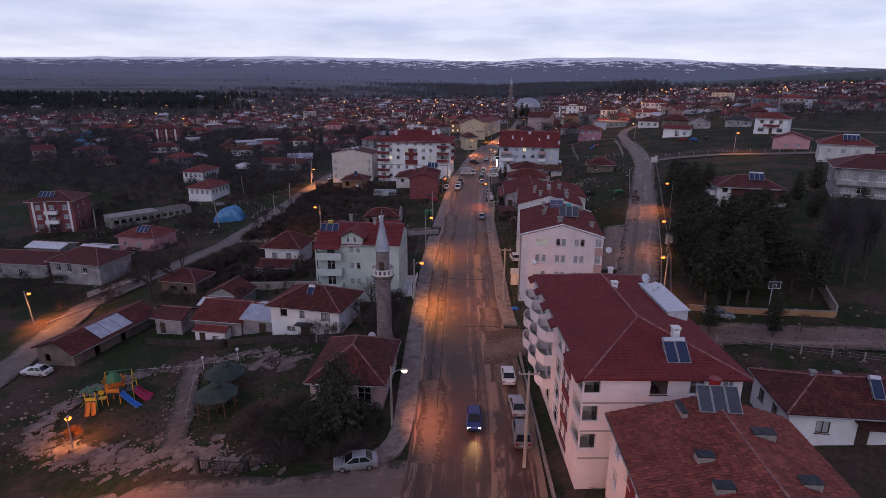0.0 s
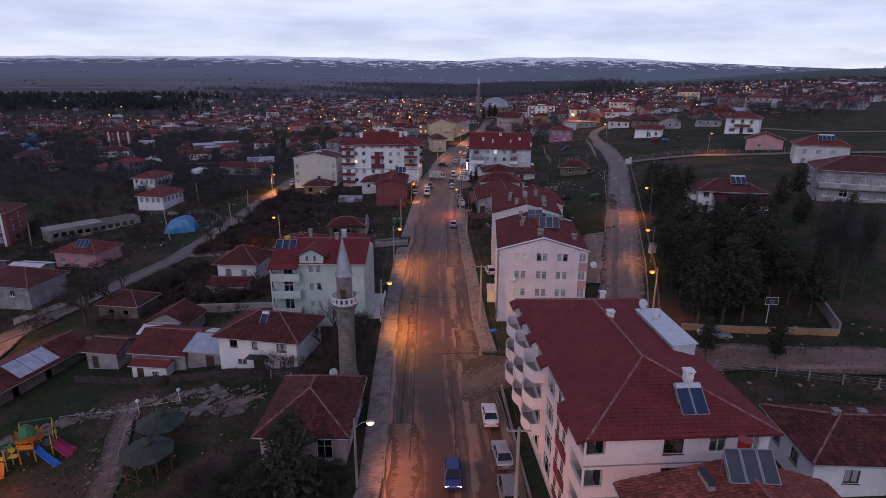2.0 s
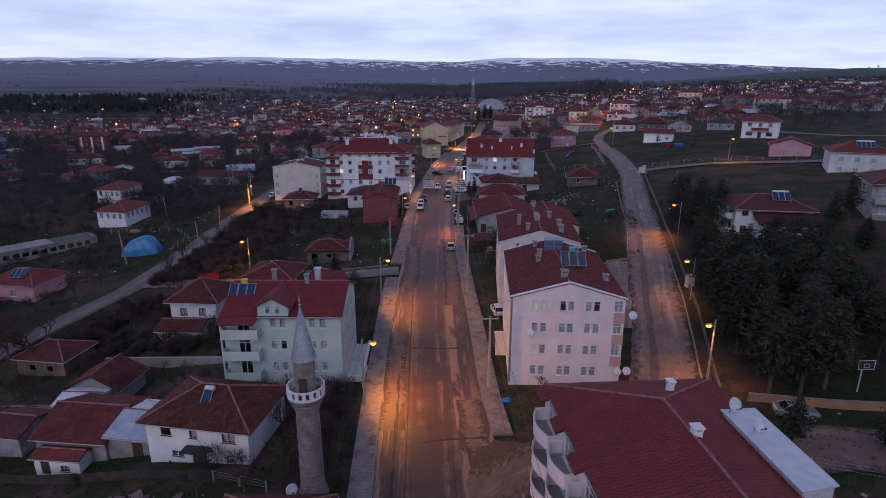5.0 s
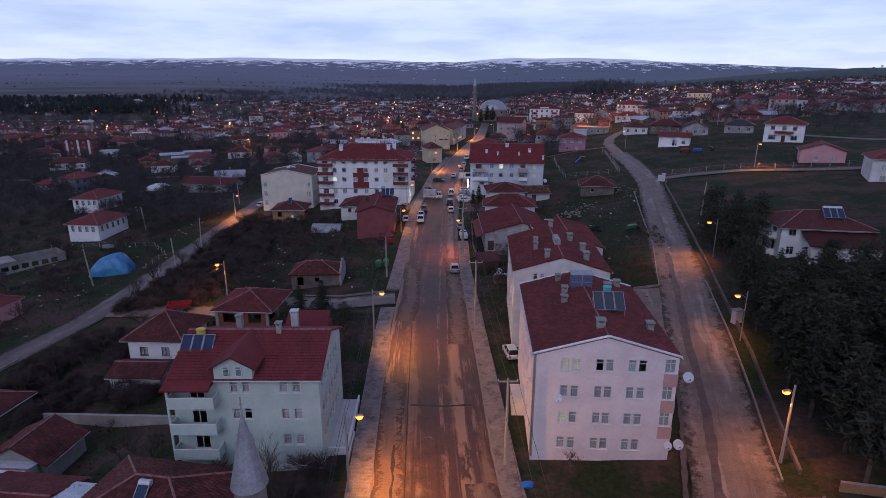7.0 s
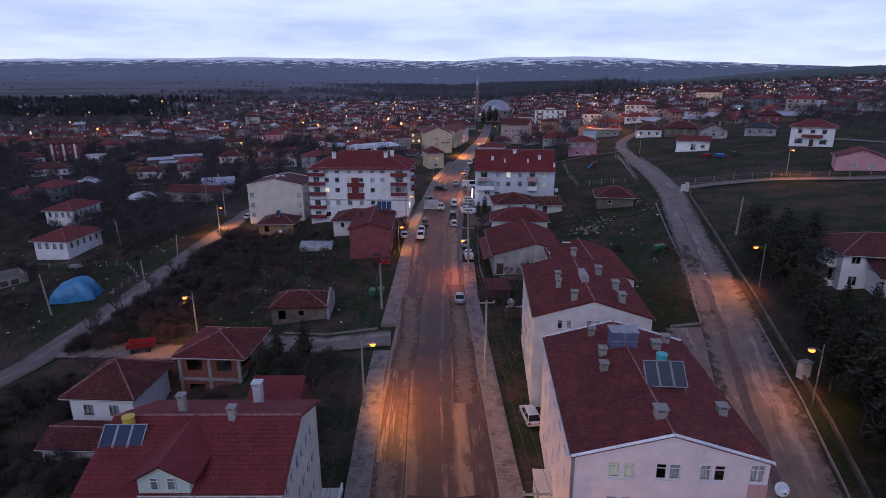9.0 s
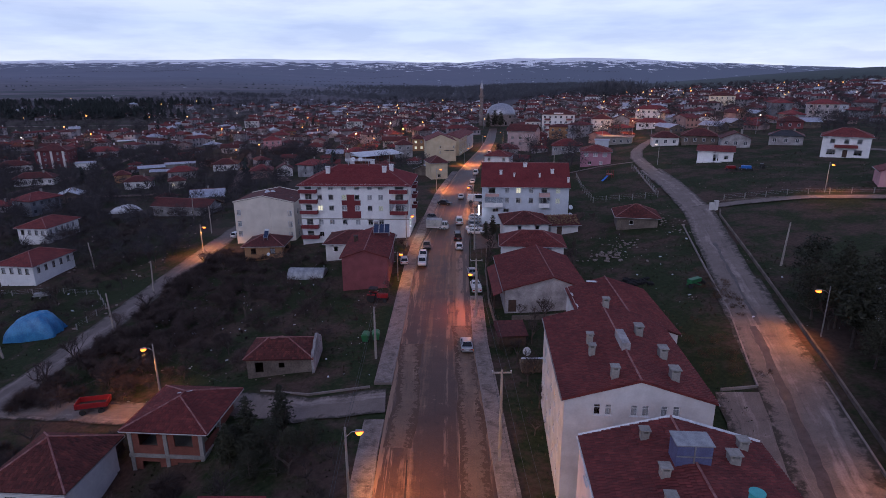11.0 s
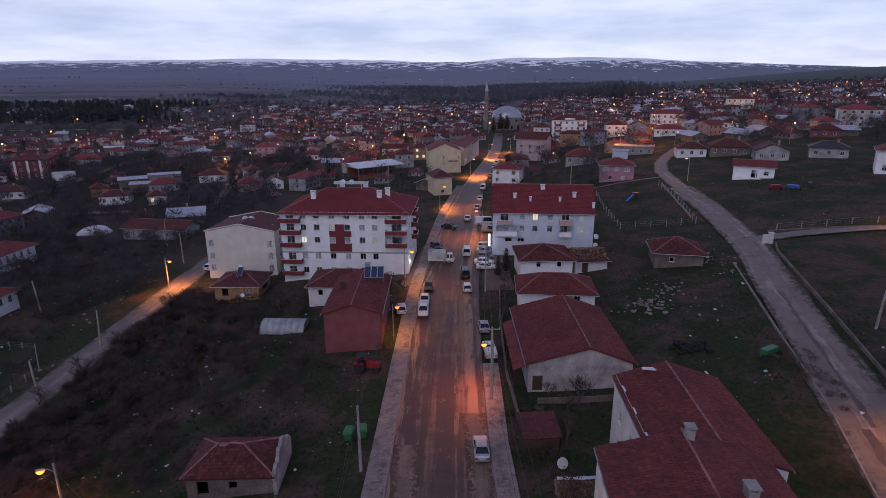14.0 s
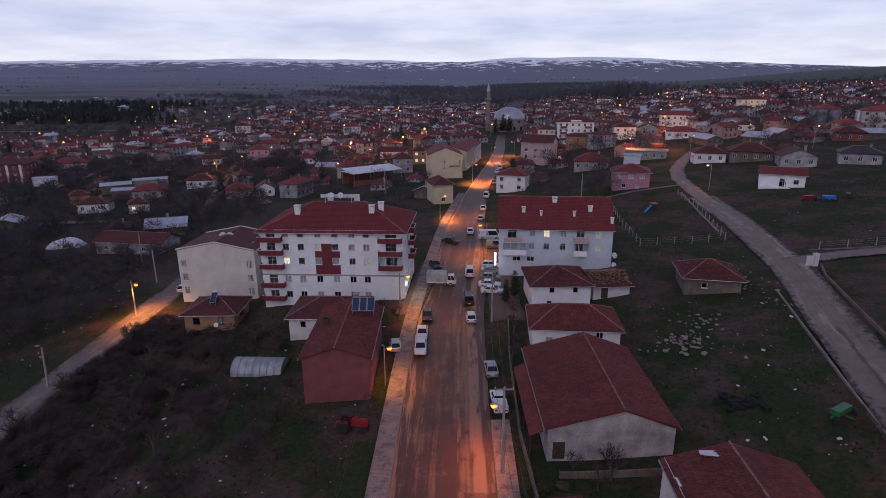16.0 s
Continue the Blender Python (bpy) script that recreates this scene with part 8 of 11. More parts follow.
for x, y, a, kind, col, label in (
    (6.1, 66.9, 180, "sedan", "white", "white saloon car parked beside the kerb"),
    (6.7, 60.0, 184, "sedan", "silver", "silver saloon car parked beside the kerb"),
    (6.7, 54.6, 180, "van", "grey", "grey estate van parked beside the kerb"),
    (1.8, 57.0, 0, "hatch", "blue", "dark blue car on the wet street"),
    (-9.6, 49.4, 282, "sedan", "silver", "silver saloon car on the muddy side street"),
    (-61.4, 74.6, 265, "sedan", "white", "white saloon car beside the mud barn"),
    (37.8, 82.4, 80, "sedan", "silver", "pale saloon car under the pines"),
    (10.4, 114.6, 186, "hatch", "white", "white car beside the rose block"),
    (4.3, 148.6, 180, "sedan", "silver", "silver saloon car parked beside the far pavement"),
    (7.0, 179.4, 182, "sedan", "silver", "silver-blue saloon car parked at the kerb"),
    (7.2, 171.2, 182, "pickup", "white", "white pickup truck with an open bed"),
    (5.2, 196.6, 180, "hatch", "white", "white hatchback parked at the kerb"),
    (5.2, 204.2, 180, "van", "dark", "dark van parked at the kerb"),
    (6.2, 218.6, 178, "van", "white", "white van parked at the kerb"),
    (9.8, 208.4, 84, "sedan", "white", "white saloon car parked nose-in"),
    (9.6, 211.6, 84, "sedan", "white", "white saloon car parked nose-in"),
    (10.6, 219.2, 84, "sedan", "silver", "silver saloon car parked nose-in"),
    (10.8, 222.6, 82, "hatch", "white", "white hatchback parked nose-in"),
    (10.2, 215.2, 84, "hatch", "grey", "grey hatchback parked nose-in"),
    (12.4, 243.4, 88, "minibus", "white", "white minibus parked across the kerb"),
    (13.0, 236.0, 86, "van", "grey", "grey van parked nose-in"),
    (8.0, 249.4, 176, "sedan", "white", "white saloon car far up the street"),
    (2.8, 240.8, 66, "sedan", "dark", "dark saloon car turning across the street"),
    (-2.7, 190.8, 0, "sedan", "white", "white saloon car parked before the old house"),
    (-2.8, 186.0, 0, "pickup", "white", "small white pickup parked before the old house"),
    (-2.0, 197.4, 0, "sedan", "dark", "dark saloon car parked before the old house"),
    (-6.6, 186.8, 186, "hatch", "white", "white hatchback on the pavement"),
    (0.6, 213.2, 84, "lorry", "white", "white lorry with a grey tarpaulin cover"),
    (-0.8, 223.4, 20, "sedan", "dark", "dark saloon car on the forecourt"),
    (-52.9, 221.4, 170, "hatch", "white", "white car on the lower street"),
    (11.6, 262.0, 172, "hatch", "silver", "silver car far up the street"),
    (13.2, 274.0, 172, "sedan", "white", "white car far up the street"),
    (15.6, 292.0, 170, "van", "white", "white van far up the street"),
    (20.4, 316.0, 168, "sedan", "grey", "grey car far up the street"),
    (24.0, 340.0, 165, "sedan", "white", "white car near the shops"),
    (26.5, 352.0, 165, "van", "white", "white van near the shops"),
):
    vehicle = car(x, y, a, kind, col, label)
    if col == "blue":
        for lamp in [c for c in vehicle.children if c.name.startswith("headlight")]:
            own_paint(lamp, HEADLIT)
        beam = bpy.data.lights.new("headlight_beam", "SPOT")
        beam.energy, beam.color, beam.shadow_soft_size, beam.spot_size, beam.spot_blend = 260, (1.0, 0.62, 0.22), 0.1, radians(44), 0.8
        new("headlight_beam", beam).matrix_world = look((x, y - 2.0, 0.75 + height(x, y)), (x, y - 7.0, height(x, y) - 0.2))


def tractor(x, y, turn):
    ob = thing("tractor", "old red tractor parked beside the red house", "tractor", pose(x, y, height(x, y), 0, 0, turn))
    part("hood", Geo().prism([(-0.35, -1.9), (0.35, -1.9), (0.4, 0.0), (-0.4, 0.0)], 0.75, 1.45), REDPAINT, ob)
    part("chassis", Geo().box(-0.3, -1.8, 0.5, 0.3, 1.2, 0.8), DARKSTEEL, ob)
    part("mudguard", Geo().box(-1.0, 0.2, 1.35, -0.5, 1.6, 1.45), REDPAINT, ob)
    part("mudguard", Geo().box(0.5, 0.2, 1.35, 1.0, 1.6, 1.45), REDPAINT, ob)
    part("seat", Geo().box(-0.25, 0.6, 1.2, 0.25, 1.1, 1.35).box(-0.25, 1.05, 1.35, 0.25, 1.13, 1.75), DARKSTEEL, ob)
    part("canopy", Geo().box(-0.7, -0.1, 2.35, 0.7, 1.4, 2.42).tube((-0.65, 0, 1.4), (-0.65, 0, 2.36), 0.03, n=5).tube((0.65, 0, 1.4), (0.65, 0, 2.36), 0.03, n=5).tube((-0.65, 1.3, 1.4), (-0.65, 1.3, 2.36), 0.03, n=5).tube((0.65, 1.3, 1.4), (0.65, 1.3, 2.36), 0.03, n=5), DARKSTEEL, ob)
    for sx in (-1, 1):
        big = part("wheel", Geo().lathe([(0.4, -0.18), (0.72, -0.18), (0.75, 0), (0.72, 0.18), (0.4, 0.18)], 18), TYRE, ob, at=pose(sx * 0.75, 0.9, 0.75, 0, 90, 0))
        part("rim", Geo().lathe([(0.05, -0.1), (0.42, -0.1), (0.42, 0.1), (0.05, 0.1)], 12), TANK, big)
        small = part("wheel", Geo().lathe([(0.2, -0.1), (0.38, -0.1), (0.4, 0), (0.38, 0.1), (0.2, 0.1)], 14), TYRE, ob, at=pose(sx * 0.6, -1.5, 0.4, 0, 90, 0))
        part("rim", Geo().lathe([(0.05, -0.07), (0.22, -0.07), (0.22, 0.07), (0.05, 0.07)], 10), TANK, small)


tractor(-10.2, 166.8, 80)


def waste_bin(x, y, turn):
    ob = thing("waste_container", "green metal waste container on wheels", "waste bin", pose(x, y, height(x, y) + 0.1, 0, 0, turn), "waste containers")
    g = Geo()
    loft(g, [[(0.55, -0.4, 0.2), (0.55, 0.4, 0.2), (-0.55, 0.4, 0.2), (-0.55, -0.4, 0.2)], [(0.7, -0.52, 1.15), (0.7, 0.52, 1.15), (-0.7, 0.52, 1.15), (-0.7, -0.52, 1.15)]])
    part("body", g, GREENPAINT, ob)
    lid = Geo()
    loft(lid, [[(0.74, -0.55, 1.15), (0.74, 0.55, 1.15), (-0.74, 0.55, 1.15), (-0.74, -0.55, 1.15)], [(0.66, -0.3, 1.42), (0.66, 0.3, 1.42), (-0.66, 0.3, 1.42), (-0.66, -0.3, 1.42)]])
    part("lid", lid, GREENPAINT, ob)
    for sx in (-0.5, 0.5):
        for sy in (-0.35, 0.35):
            part("wheel", Geo().lathe([(0.03, -0.04), (0.11, -0.04), (0.11, 0.04), (0.03, 0.04)], 8), TYRE, ob, at=pose(sx, sy, 0.11, 0, 90, 0))


waste_bin(-10.4, 151.2, 84)
waste_bin(-8.9, 151.5, 96)


# ---- trees ----
def bare_tree_meshes(seed, h, spread_=0.45, levels=4):
    r = random.Random(seed)
    trunk, crown = Geo(), Geo()

    def grow(p, d, length, rad, level):
        q = p + d * length
        (trunk if level < 2 else crown).tube(p, q, rad, rad * 0.68, 6 if level < 2 else 3, False)
        if level >= levels:
            for _ in range(4):
                e = q + (d + Vector((r.uniform(-1, 1), r.uniform(-1, 1), r.uniform(-0.2, 0.9)))).normalized() * length * r.uniform(0.5, 1.0)
                crown.tube(q, e, rad * 0.6, 0.006, 3, False)
            return
        for k in range(3 if level else 4):
            a = r.uniform(0, 2 * math.pi)
            side = Vector((math.cos(a), math.sin(a), 0.15))
            nd = (d * (1 - spread_) + side * spread_ * r.uniform(0.7, 1.4) + Vector((0, 0, 0.18))).normalized()
            grow(p.lerp(q, r.uniform(0.75, 1.0)), nd, length * r.uniform(0.6, 0.82), rad * 0.6, level + 1)

    grow(Vector((0, 0, -0.3)), Vector((r.uniform(-0.08, 0.08), r.uniform(-0.08, 0.08), 1)).normalized(), h * 0.30, h * 0.024, 0)
    return trunk.mesh("trunk", BARK), crown.mesh("crown", TWIG)


def pine_meshes(seed, h, wide=0.2, bare=0.16):
    """Trunk and a crown of whorls of drooping boughs, each set with ragged needle tufts."""
    r = random.Random(seed)
    trunk = Geo().tube((0, 0, -0.4), (0.05 * h * r.uniform(-0.4, 0.4), 0, h * 0.97), h * 0.02, 0.02, 7)
    crown = Geo()
    z = h * bare
    while z < h * 0.985:
        t = (z / h - bare) / (1 - bare)
        reach = h * wide * (1 - t) ** 0.5 * min(1.0, 0.45 + 2.4 * t) * r.uniform(0.75, 1.15) + 0.12
        n = max(4, int(8 * (1 - t) + 4))
        off = r.uniform(0, 6.28)
        for k in range(n):
            a = off + 6.283 * k / n + r.uniform(-0.25, 0.25)
            L = reach * r.uniform(0.6, 1.1)
            dz = -0.25 * L + r.uniform(-0.1, 0.25) * L
            for s in (0.3, 0.55, 0.8, 1.0):
                cx, cy, cz = L * s * math.cos(a), L * s * math.sin(a), z + dz * s * s + 0.1 * L * s
                size = (0.16 + 0.10 * L * (1.1 - 0.5 * s)) * r.uniform(0.75, 1.3)
                for _ in range(3):
                    u = Vector((r.gauss(0, 1), r.gauss(0, 1), r.gauss(0, 0.55))).normalized() * size * 1.5
                    v = Vector((r.gauss(0, 1), r.gauss(0, 1), r.gauss(0, 0.55))).normalized() * size
                    c = Vector((cx, cy, cz)) + Vector((r.gauss(0, 0.3), r.gauss(0, 0.3), r.gauss(0, 0.2))) * size
                    crown.face([c - u * 0.6, c + v * 0.45, c + u, c - v * 0.45])
        z += h * 0.036 * r.uniform(0.8, 1.25)
    return trunk.mesh("trunk", BARK), crown.mesh("crown", NEEDLE)


def round_pine_meshes(seed, h, low=0.25, wide=0.3):
    """An old pine: trunk, limbs and a broad crown of tufted clumps with gaps between them."""
    r = random.Random(seed)
    trunk = Geo().tube((0, 0, -0.4), (0.02 * h, 0, h * 0.5), h * 0.022, h * 0.014, 7).tube((0.02 * h, 0, h * 0.5), (0, 0, h * 0.92), h * 0.014, 0.02, 6)
    crown = Geo()
    for k in range(26):
        t = (k + 0.5) / 26
        z = h * (low + (0.95 - low) * t)
        ring = h * wide * math.sin(math.pi * min(1.0, 0.18 + 0.82 * t)) ** 0.7 * r.uniform(0.35, 1.0)
        a = k * 2.4 + r.uniform(-0.4, 0.4)
        c = Vector((ring * math.cos(a), ring * math.sin(a), z))
        trunk.tube((0.01 * h, 0, max(0.1 * h, z - 0.08 * h)), c, 0.012 * h * (1.1 - t), 0.01, 4, False)
        size = h * 0.115 * r.uniform(0.75, 1.3)
        for _ in range(150):
            d = Vector((r.gauss(0, 1), r.gauss(0, 1), r.gauss(0, 0.7))).normalized()
            p = c + Vector((d.x * 1.25, d.y * 1.25, d.z * 0.7)) * size * r.uniform(0.45, 1.05)
            u = Vector((r.gauss(0, 1), r.gauss(0, 1), r.gauss(0, 0.6))).normalized() * size * r.uniform(0.14, 0.30)
            w = Vector((r.gauss(0, 1), r.gauss(0, 1), r.gauss(0, 0.6))).normalized() * size * r.uniform(0.05, 0.10)
            crown.face([p - u * 0.6, p + w, p + u, p - w])
    return trunk.mesh("trunk", BARK), crown.mesh("crown", NEEDLE)


ROUNDS = [round_pine_meshes(51 + k, 11.0, 0.22 + 0.06 * (k % 3), 0.24 + 0.03 * k) for k in range(4)]
SHRUBS = [round_pine_meshes(61 + k, 4.0, 0.12, 0.42) for k in range(3)]
BARES = [bare_tree_meshes(11 + k, 7.0, 0.42 + 0.05 * k) for k in range(5)]
PINES = [pine_meshes(31 + k, 11.0, 0.235 + 0.03 * (k % 3), 0.12 + 0.06 * (k % 3)) for k in range(6)]
GROVE_PINES = [pine_meshes(131 + k, 12.0, 0.25 + 0.03 * (k % 3), 0.24 + 0.05 * (k % 3)) for k in range(5)]
trnd = random.Random(5)


def tree(x, y, pair, scale, name, label, category="tree", group=""):
    ob = thing(name, label, category, pose(x, y, height(x, y) - 0.1, 0, 0, trnd.uniform(0, 360)) @ Matrix.Scale(scale, 4), group)
    part("trunk", pair[0], None, ob)
    part("crown", pair[1], None, ob)


for x, y, s in ((-11.7, 53.0, 0.98), (-13.6, 55.6, 0.72), (34.6, 77.8, 0.52), (41.9, 75.2, 0.6), (-20.4, 128.0, 0.62), (-17.4, 130.4, 0.55), (-22.0, 125.8, 0.5), (13.6, 205.8, 0.5), (11.8, 203.6, 0.42), (26.0, 308.0, 0.9), (46.0, 520.0, 1.3), (50.0, 516.0, 1.2), (41.0, 522.0, 1.1), (11.6, 40.5, 0.45)):
    tree(x, y, PINES[trnd.randrange(6)], s, "pine_tree", "dark green pine tree with dense needles", group="pines")
for x, y, s in ((-15.6, 54.6, 0.95), (-17.6, 53.4, 0.8), (-9.4, 54.4, 0.75), (-14.0, 52.0, 0.75), (-16.4, 51.4, 0.65), (-8.9, 57.2, 0.6), (-19.4, 55.4, 0.85), (-12.6, 50.8, 0.5), (-15.0, 53.2, 1.25), (-17.2, 55.2, 1.1), (-19.0, 53.0, 0.95), (-10.2, 55.8, 0.95), (11.8, 41.6, 0.7), (12.0, 44.4, 0.6), (-19.5, 125.4, 0.95), (-17.6, 126.6, 1.1), (-15.4, 125.8, 0.9), (-13.6, 127.6, 0.8), (-21.6, 127.4, 1.0), (-19.0, 123.4, 0.8), (-16.2, 123.0, 0.7), (35.6, 80.0, 0.5), (-22.0, 79.6, 0.3), (-36.0, 80.4, 0.35)):
    tree(x, y, SHRUBS[trnd.randrange(3)], s, "evergreen_shrub", "dense dark evergreen shrub in the garden", "shrub", "garden shrubs")
GROVE = []
while len(GROVE) < 52:
    x, y = trnd.uniform(36.5, 62), trnd.uniform(84, 129)
    along = lerp_table([(84, 36.5), (112, 41.0), (131, 48.0)], y)
    if x < along or x > along + 17 or any(math.dist((x, y), p) < 2.5 for p in GROVE) or (44 < x < 50 and 80 < y < 92):
        continue
    GROVE.append((x, y))
for x, y in GROVE + [(50.4, 132.6), (51.2, 137.6), (49.8, 129.4), (53.0, 134.8), (51.5, 146), (53.5, 150), (56.5, 143.5), (54.0, 140.4), (52.4, 142.6), (56.4, 147.4), (58.4, 150.6), (59.6, 145.4), (73.5, 131), (77, 127), (80, 136), (66, 122), (70, 118), (62, 128.5), (75, 112), (68, 106)]:
    tree(x, y, ROUNDS[trnd.randrange(4)] if trnd.random() < 0.2 else GROVE_PINES[trnd.randrange(5)], trnd.uniform(0.75, 1.08) * lerp_table([(100, 1.0), (114, 0.88), (121, 0.74), (125, 0.5), (128, 0.45), (132, 0.72), (139, 0.95)], y), "pine_tree", "tall dark pine in the grove", group="pine grove")
BARE_AT = [(-60.5, 104, 1.7), (-57, 108, 1.8), (-65, 112, 1.5), (-68, 118, 1.4), (-53, 112, 0.9), (-14.4, 88.5, 1.0), (-18.5, 88, 1.0), (-12.4, 86.4, 0.8), (-15.8, 84.6, 0.8), (-31, 97, 0.8), (-52, 98, 0.9), (17.0, 158.2, 0.6), (13.6, 158.6, 0.5), (10.2, 181.5, 0.7),
           (-28, 158, 0.8), (-33, 166, 0.8), (-38, 172, 0.9), (-22, 163, 0.7), (-43, 183, 0.9), (-33, 187, 0.9), (-27, 174, 0.8), (-46, 192, 0.9), (-20, 170, 0.7), (-49, 160, 0.7), (-41, 155, 0.7), (-6.9, 196.5, 0.6), (-9.5, 199.5, 0.6),
           (-8.5, 170.5, 0.5), (34, 206, 0.7), (37, 204, 0.6), (13.0, 91.2, 0.45), (46, 76, 0.5), (-92, 152, 1.0), (-100, 146, 1.0), (-111, 176, 1.1), (-88, 158, 1.0), (-76, 182, 0.9), (-118, 190, 1.2), (-108, 206, 1.2), (-124, 207, 1.2), (-98, 222, 1.0), (-47, 52, 0.6), (-53, 50, 0.8), (-58, 52, 0.8), (-50, 46.5, 0.8), (-24, 68, 0.6), (-20.5, 66, 0.6),
           (-52.5, 118, 0.9), (-50, 126, 1.0), (-48, 133, 0.8), (-55, 146, 0.9), (-54.4, 153, 1.0), (-54, 164, 0.9), (-53, 172, 1.0), (-52.4, 181, 0.9), (-51, 196, 0.9), (-72, 130, 1.0), (-70, 138, 1.1), (-69, 148, 0.9), (-76, 152, 1.0), (-66, 188, 0.8), (-64.6, 200, 0.9), (-79, 121, 0.9), (-12.8, 100, 0.8), (-13.0, 107, 0.9), (-12.0, 112, 0.8), (-11.5, 82, 0.8), (-14.0, 78.5, 0.9), (-17.4, 76, 0.7), (-33, 112, 0.8), (-28, 116, 0.9), (-23, 112, 0.8), (-20, 119, 0.8), (-15, 123, 0.7), (-33, 89, 0.7), (-40, 97, 0.8), (-47, 96, 0.8), (51.6, 142.6, 0.8), (53.0, 140.0, 0.7), (17.0, 157.2, 0.7), (-19.0, 158, 0.6), (-31, 152, 0.7), (-46, 147, 0.8), (-37, 162, 0.8), (-25, 186, 0.6), (-36, 178, 0.9), (-29, 192, 0.8), (11.4, 138, 0.6), (12.6, 141, 0.7), (11.0, 144.5, 0.6), (13.8, 149.5, 0.7), (12.0, 133, 0.6), (10.6, 128, 0.5), (10.9, 186, 0.6), (11.6, 191, 0.6), (9.9, 176, 0.5), (15.4, 156, 0.6), (12.2, 196.5, 0.7), (26.8, 180, 0.7), (28, 187, 0.6), (36.6, 193, 0.6), (39, 190, 0.5), (27.6, 152, 0.6), (30.4, 144, 0.6)]
grnd = random.Random(64)
KEEP_OFF = [(-24.5, 79, -17, 90), (-52, 82, -28, 94), (-62, 104, -50, 114), (-49, 101, -40, 112), (-46, 113, -35, 130), (-35, 127, -24, 139), (-26, 92, -8, 105), (-61, 131, -24, 142)]
while len(BARE_AT) < 170:
    x, y = (grnd.uniform(-56, -28), grnd.uniform(93, 133)) if grnd.random() < 0.6 else (grnd.uniform(-24, -10.5), grnd.uniform(75, 131))
    if not any(a - 1 < x < c + 1 and b_ - 1 < y < d + 1 for a, b_, c, d in KEEP_OFF):
        BARE_AT.append((x, y, grnd.uniform(0.25, 0.6)))
for x, y, s in BARE_AT:
    tree(x, y, BARES[trnd.randrange(5)], s, "bare_tree", "leafless tree with fine dark twigs", group="bare trees")


def slivers(g, r, x, y, z, h, wide, n, thick=1.0):
    """A leafless bush or distant crown: a rounded cloud of fine twigs on a few stems."""
    mid = Vector((x, y, z + (0.56 if h > 2.2 else 0.42) * h))
    for k in range(3 if h > 2.2 else 0):
        a = r.uniform(0, 6.283)
        s = Vector((math.cos(a), math.sin(a), 0)) * 0.012 * h
        e = mid + Vector((r.uniform(-0.4, 0.4) * wide, r.uniform(-0.4, 0.4) * wide, 0.2 * h))
        g.face([(x - s.x, y - s.y, z), (x + s.x, y + s.y, z), e])
    for _ in range(n):
        d = Vector((r.gauss(0, 1), r.gauss(0, 1), r.gauss(0.25, 0.9))).normalized()
        reach = Vector((d.x * wide, d.y * wide, d.z * 0.46 * h))
        b, e = mid + reach * r.uniform(0.1, 0.55), mid + reach * r.uniform(0.75, 1.12) + Vector((r.gauss(0, 0.06), r.gauss(0, 0.06), 0.05)) * h
        wv = Vector((r.gauss(0, 1), r.gauss(0, 1), r.gauss(0, 1))).normalized() * (0.013 * h + 0.010) * thick
        g.face([b - wv, b + wv, e])


def poplar_mesh(seed):
    r, g = random.Random(seed), Geo()
    slivers(g, r, 0, 0, 1.0, 13.0, 1.5, 700, 0.22)
    return Geo().tube((0, 0, -0.4), (0.1, 0, 11.0), 0.16, 0.03, 6).mesh("trunk", BARK), g.mesh("crown", FARTWIG)


TALLS = [poplar_mesh(81 + k) for k in range(2)]
for x, y, s in ((60.5, 91, 0.9), (62.0, 93.5, 1.0), (63.4, 96.5, 0.9), (61.5, 98.5, 0.95), (64.4, 92.4, 0.95), (60.2, 95.6, 0.85), (65.6, 95.4, 0.9), (63.0, 101.0, 0.9)):
    tree(x, y, TALLS[trnd.randrange(2)], s, "poplar_tree", "tall bare grey poplar", group="poplars")


def scatter_bushes(name, label, spots, hmin, hmax, n, mat, seed, thick=0.42):
    r, g = random.Random(seed), Geo()
    for x, y in spots:
        h = r.uniform(hmin, hmax)
        slivers(g, r, x, y, height(x, y) - 0.15, h, h * r.uniform(0.45, 0.8), n, thick)
    tagged(part(name, g, mat), label, "shrubs", kind="stuff")


srnd = random.Random(21)
PARKBRUSH = [(srnd.gauss(-20.5, 1.8), srnd.gauss(56.5, 3.0)) for _ in range(34)] + [(srnd.uniform(-20, -9), srnd.uniform(49.8, 52)) for _ in range(22)] + [(srnd.uniform(-13.5, -9.2), srnd.uniform(74, 92)) for _ in range(60)] + [(srnd.uniform(-24, -19), srnd.uniform(79, 92)) for _ in range(26)]
scatter_bushes("garden_brush", "leafless reddish brush beside the prayer house", PARKBRUSH, 1.0, 3.2, 300, TWIG, 8)
FOOTPRINTS = []
for ob in scene.objects:
    if ob.parent and not ob.parent.parent and ob.type == "MESH" and ob.name.split(".")[0] in ("wall", "body", "roof", "slope"):
        corners = [ob.parent.matrix_basis @ ob.matrix_basis @ Vector(c) for c in ob.bound_box]
        FOOTPRINTS.append((min(c.x for c in corners) - 0.6, max(c.x for c in corners) + 0.6, min(c.y for c in corners) - 0.6, max(c.y for c in corners) + 0.6))
GARDENS = [(srnd.uniform(-60, -26), srnd.uniform(104, 133)) for _ in range(900)]
GARDENS = [(x, y) for x, y in GARDENS if x > lerp_table([(b_, a_) for a_, b_ in LOWER], y) + 4.5 and noise.noise(Vector((x * 0.13, y * 0.13, 2.0))) > -0.22 and not any(a < x < b and c < y < d for a, b, c, d in FOOTPRINTS)]
scatter_bushes("garden_hedges", "leafless brush and dry weeds between the gardens", GARDENS, 0.8, 2.8, 300, TWIG, 23, 0.8)
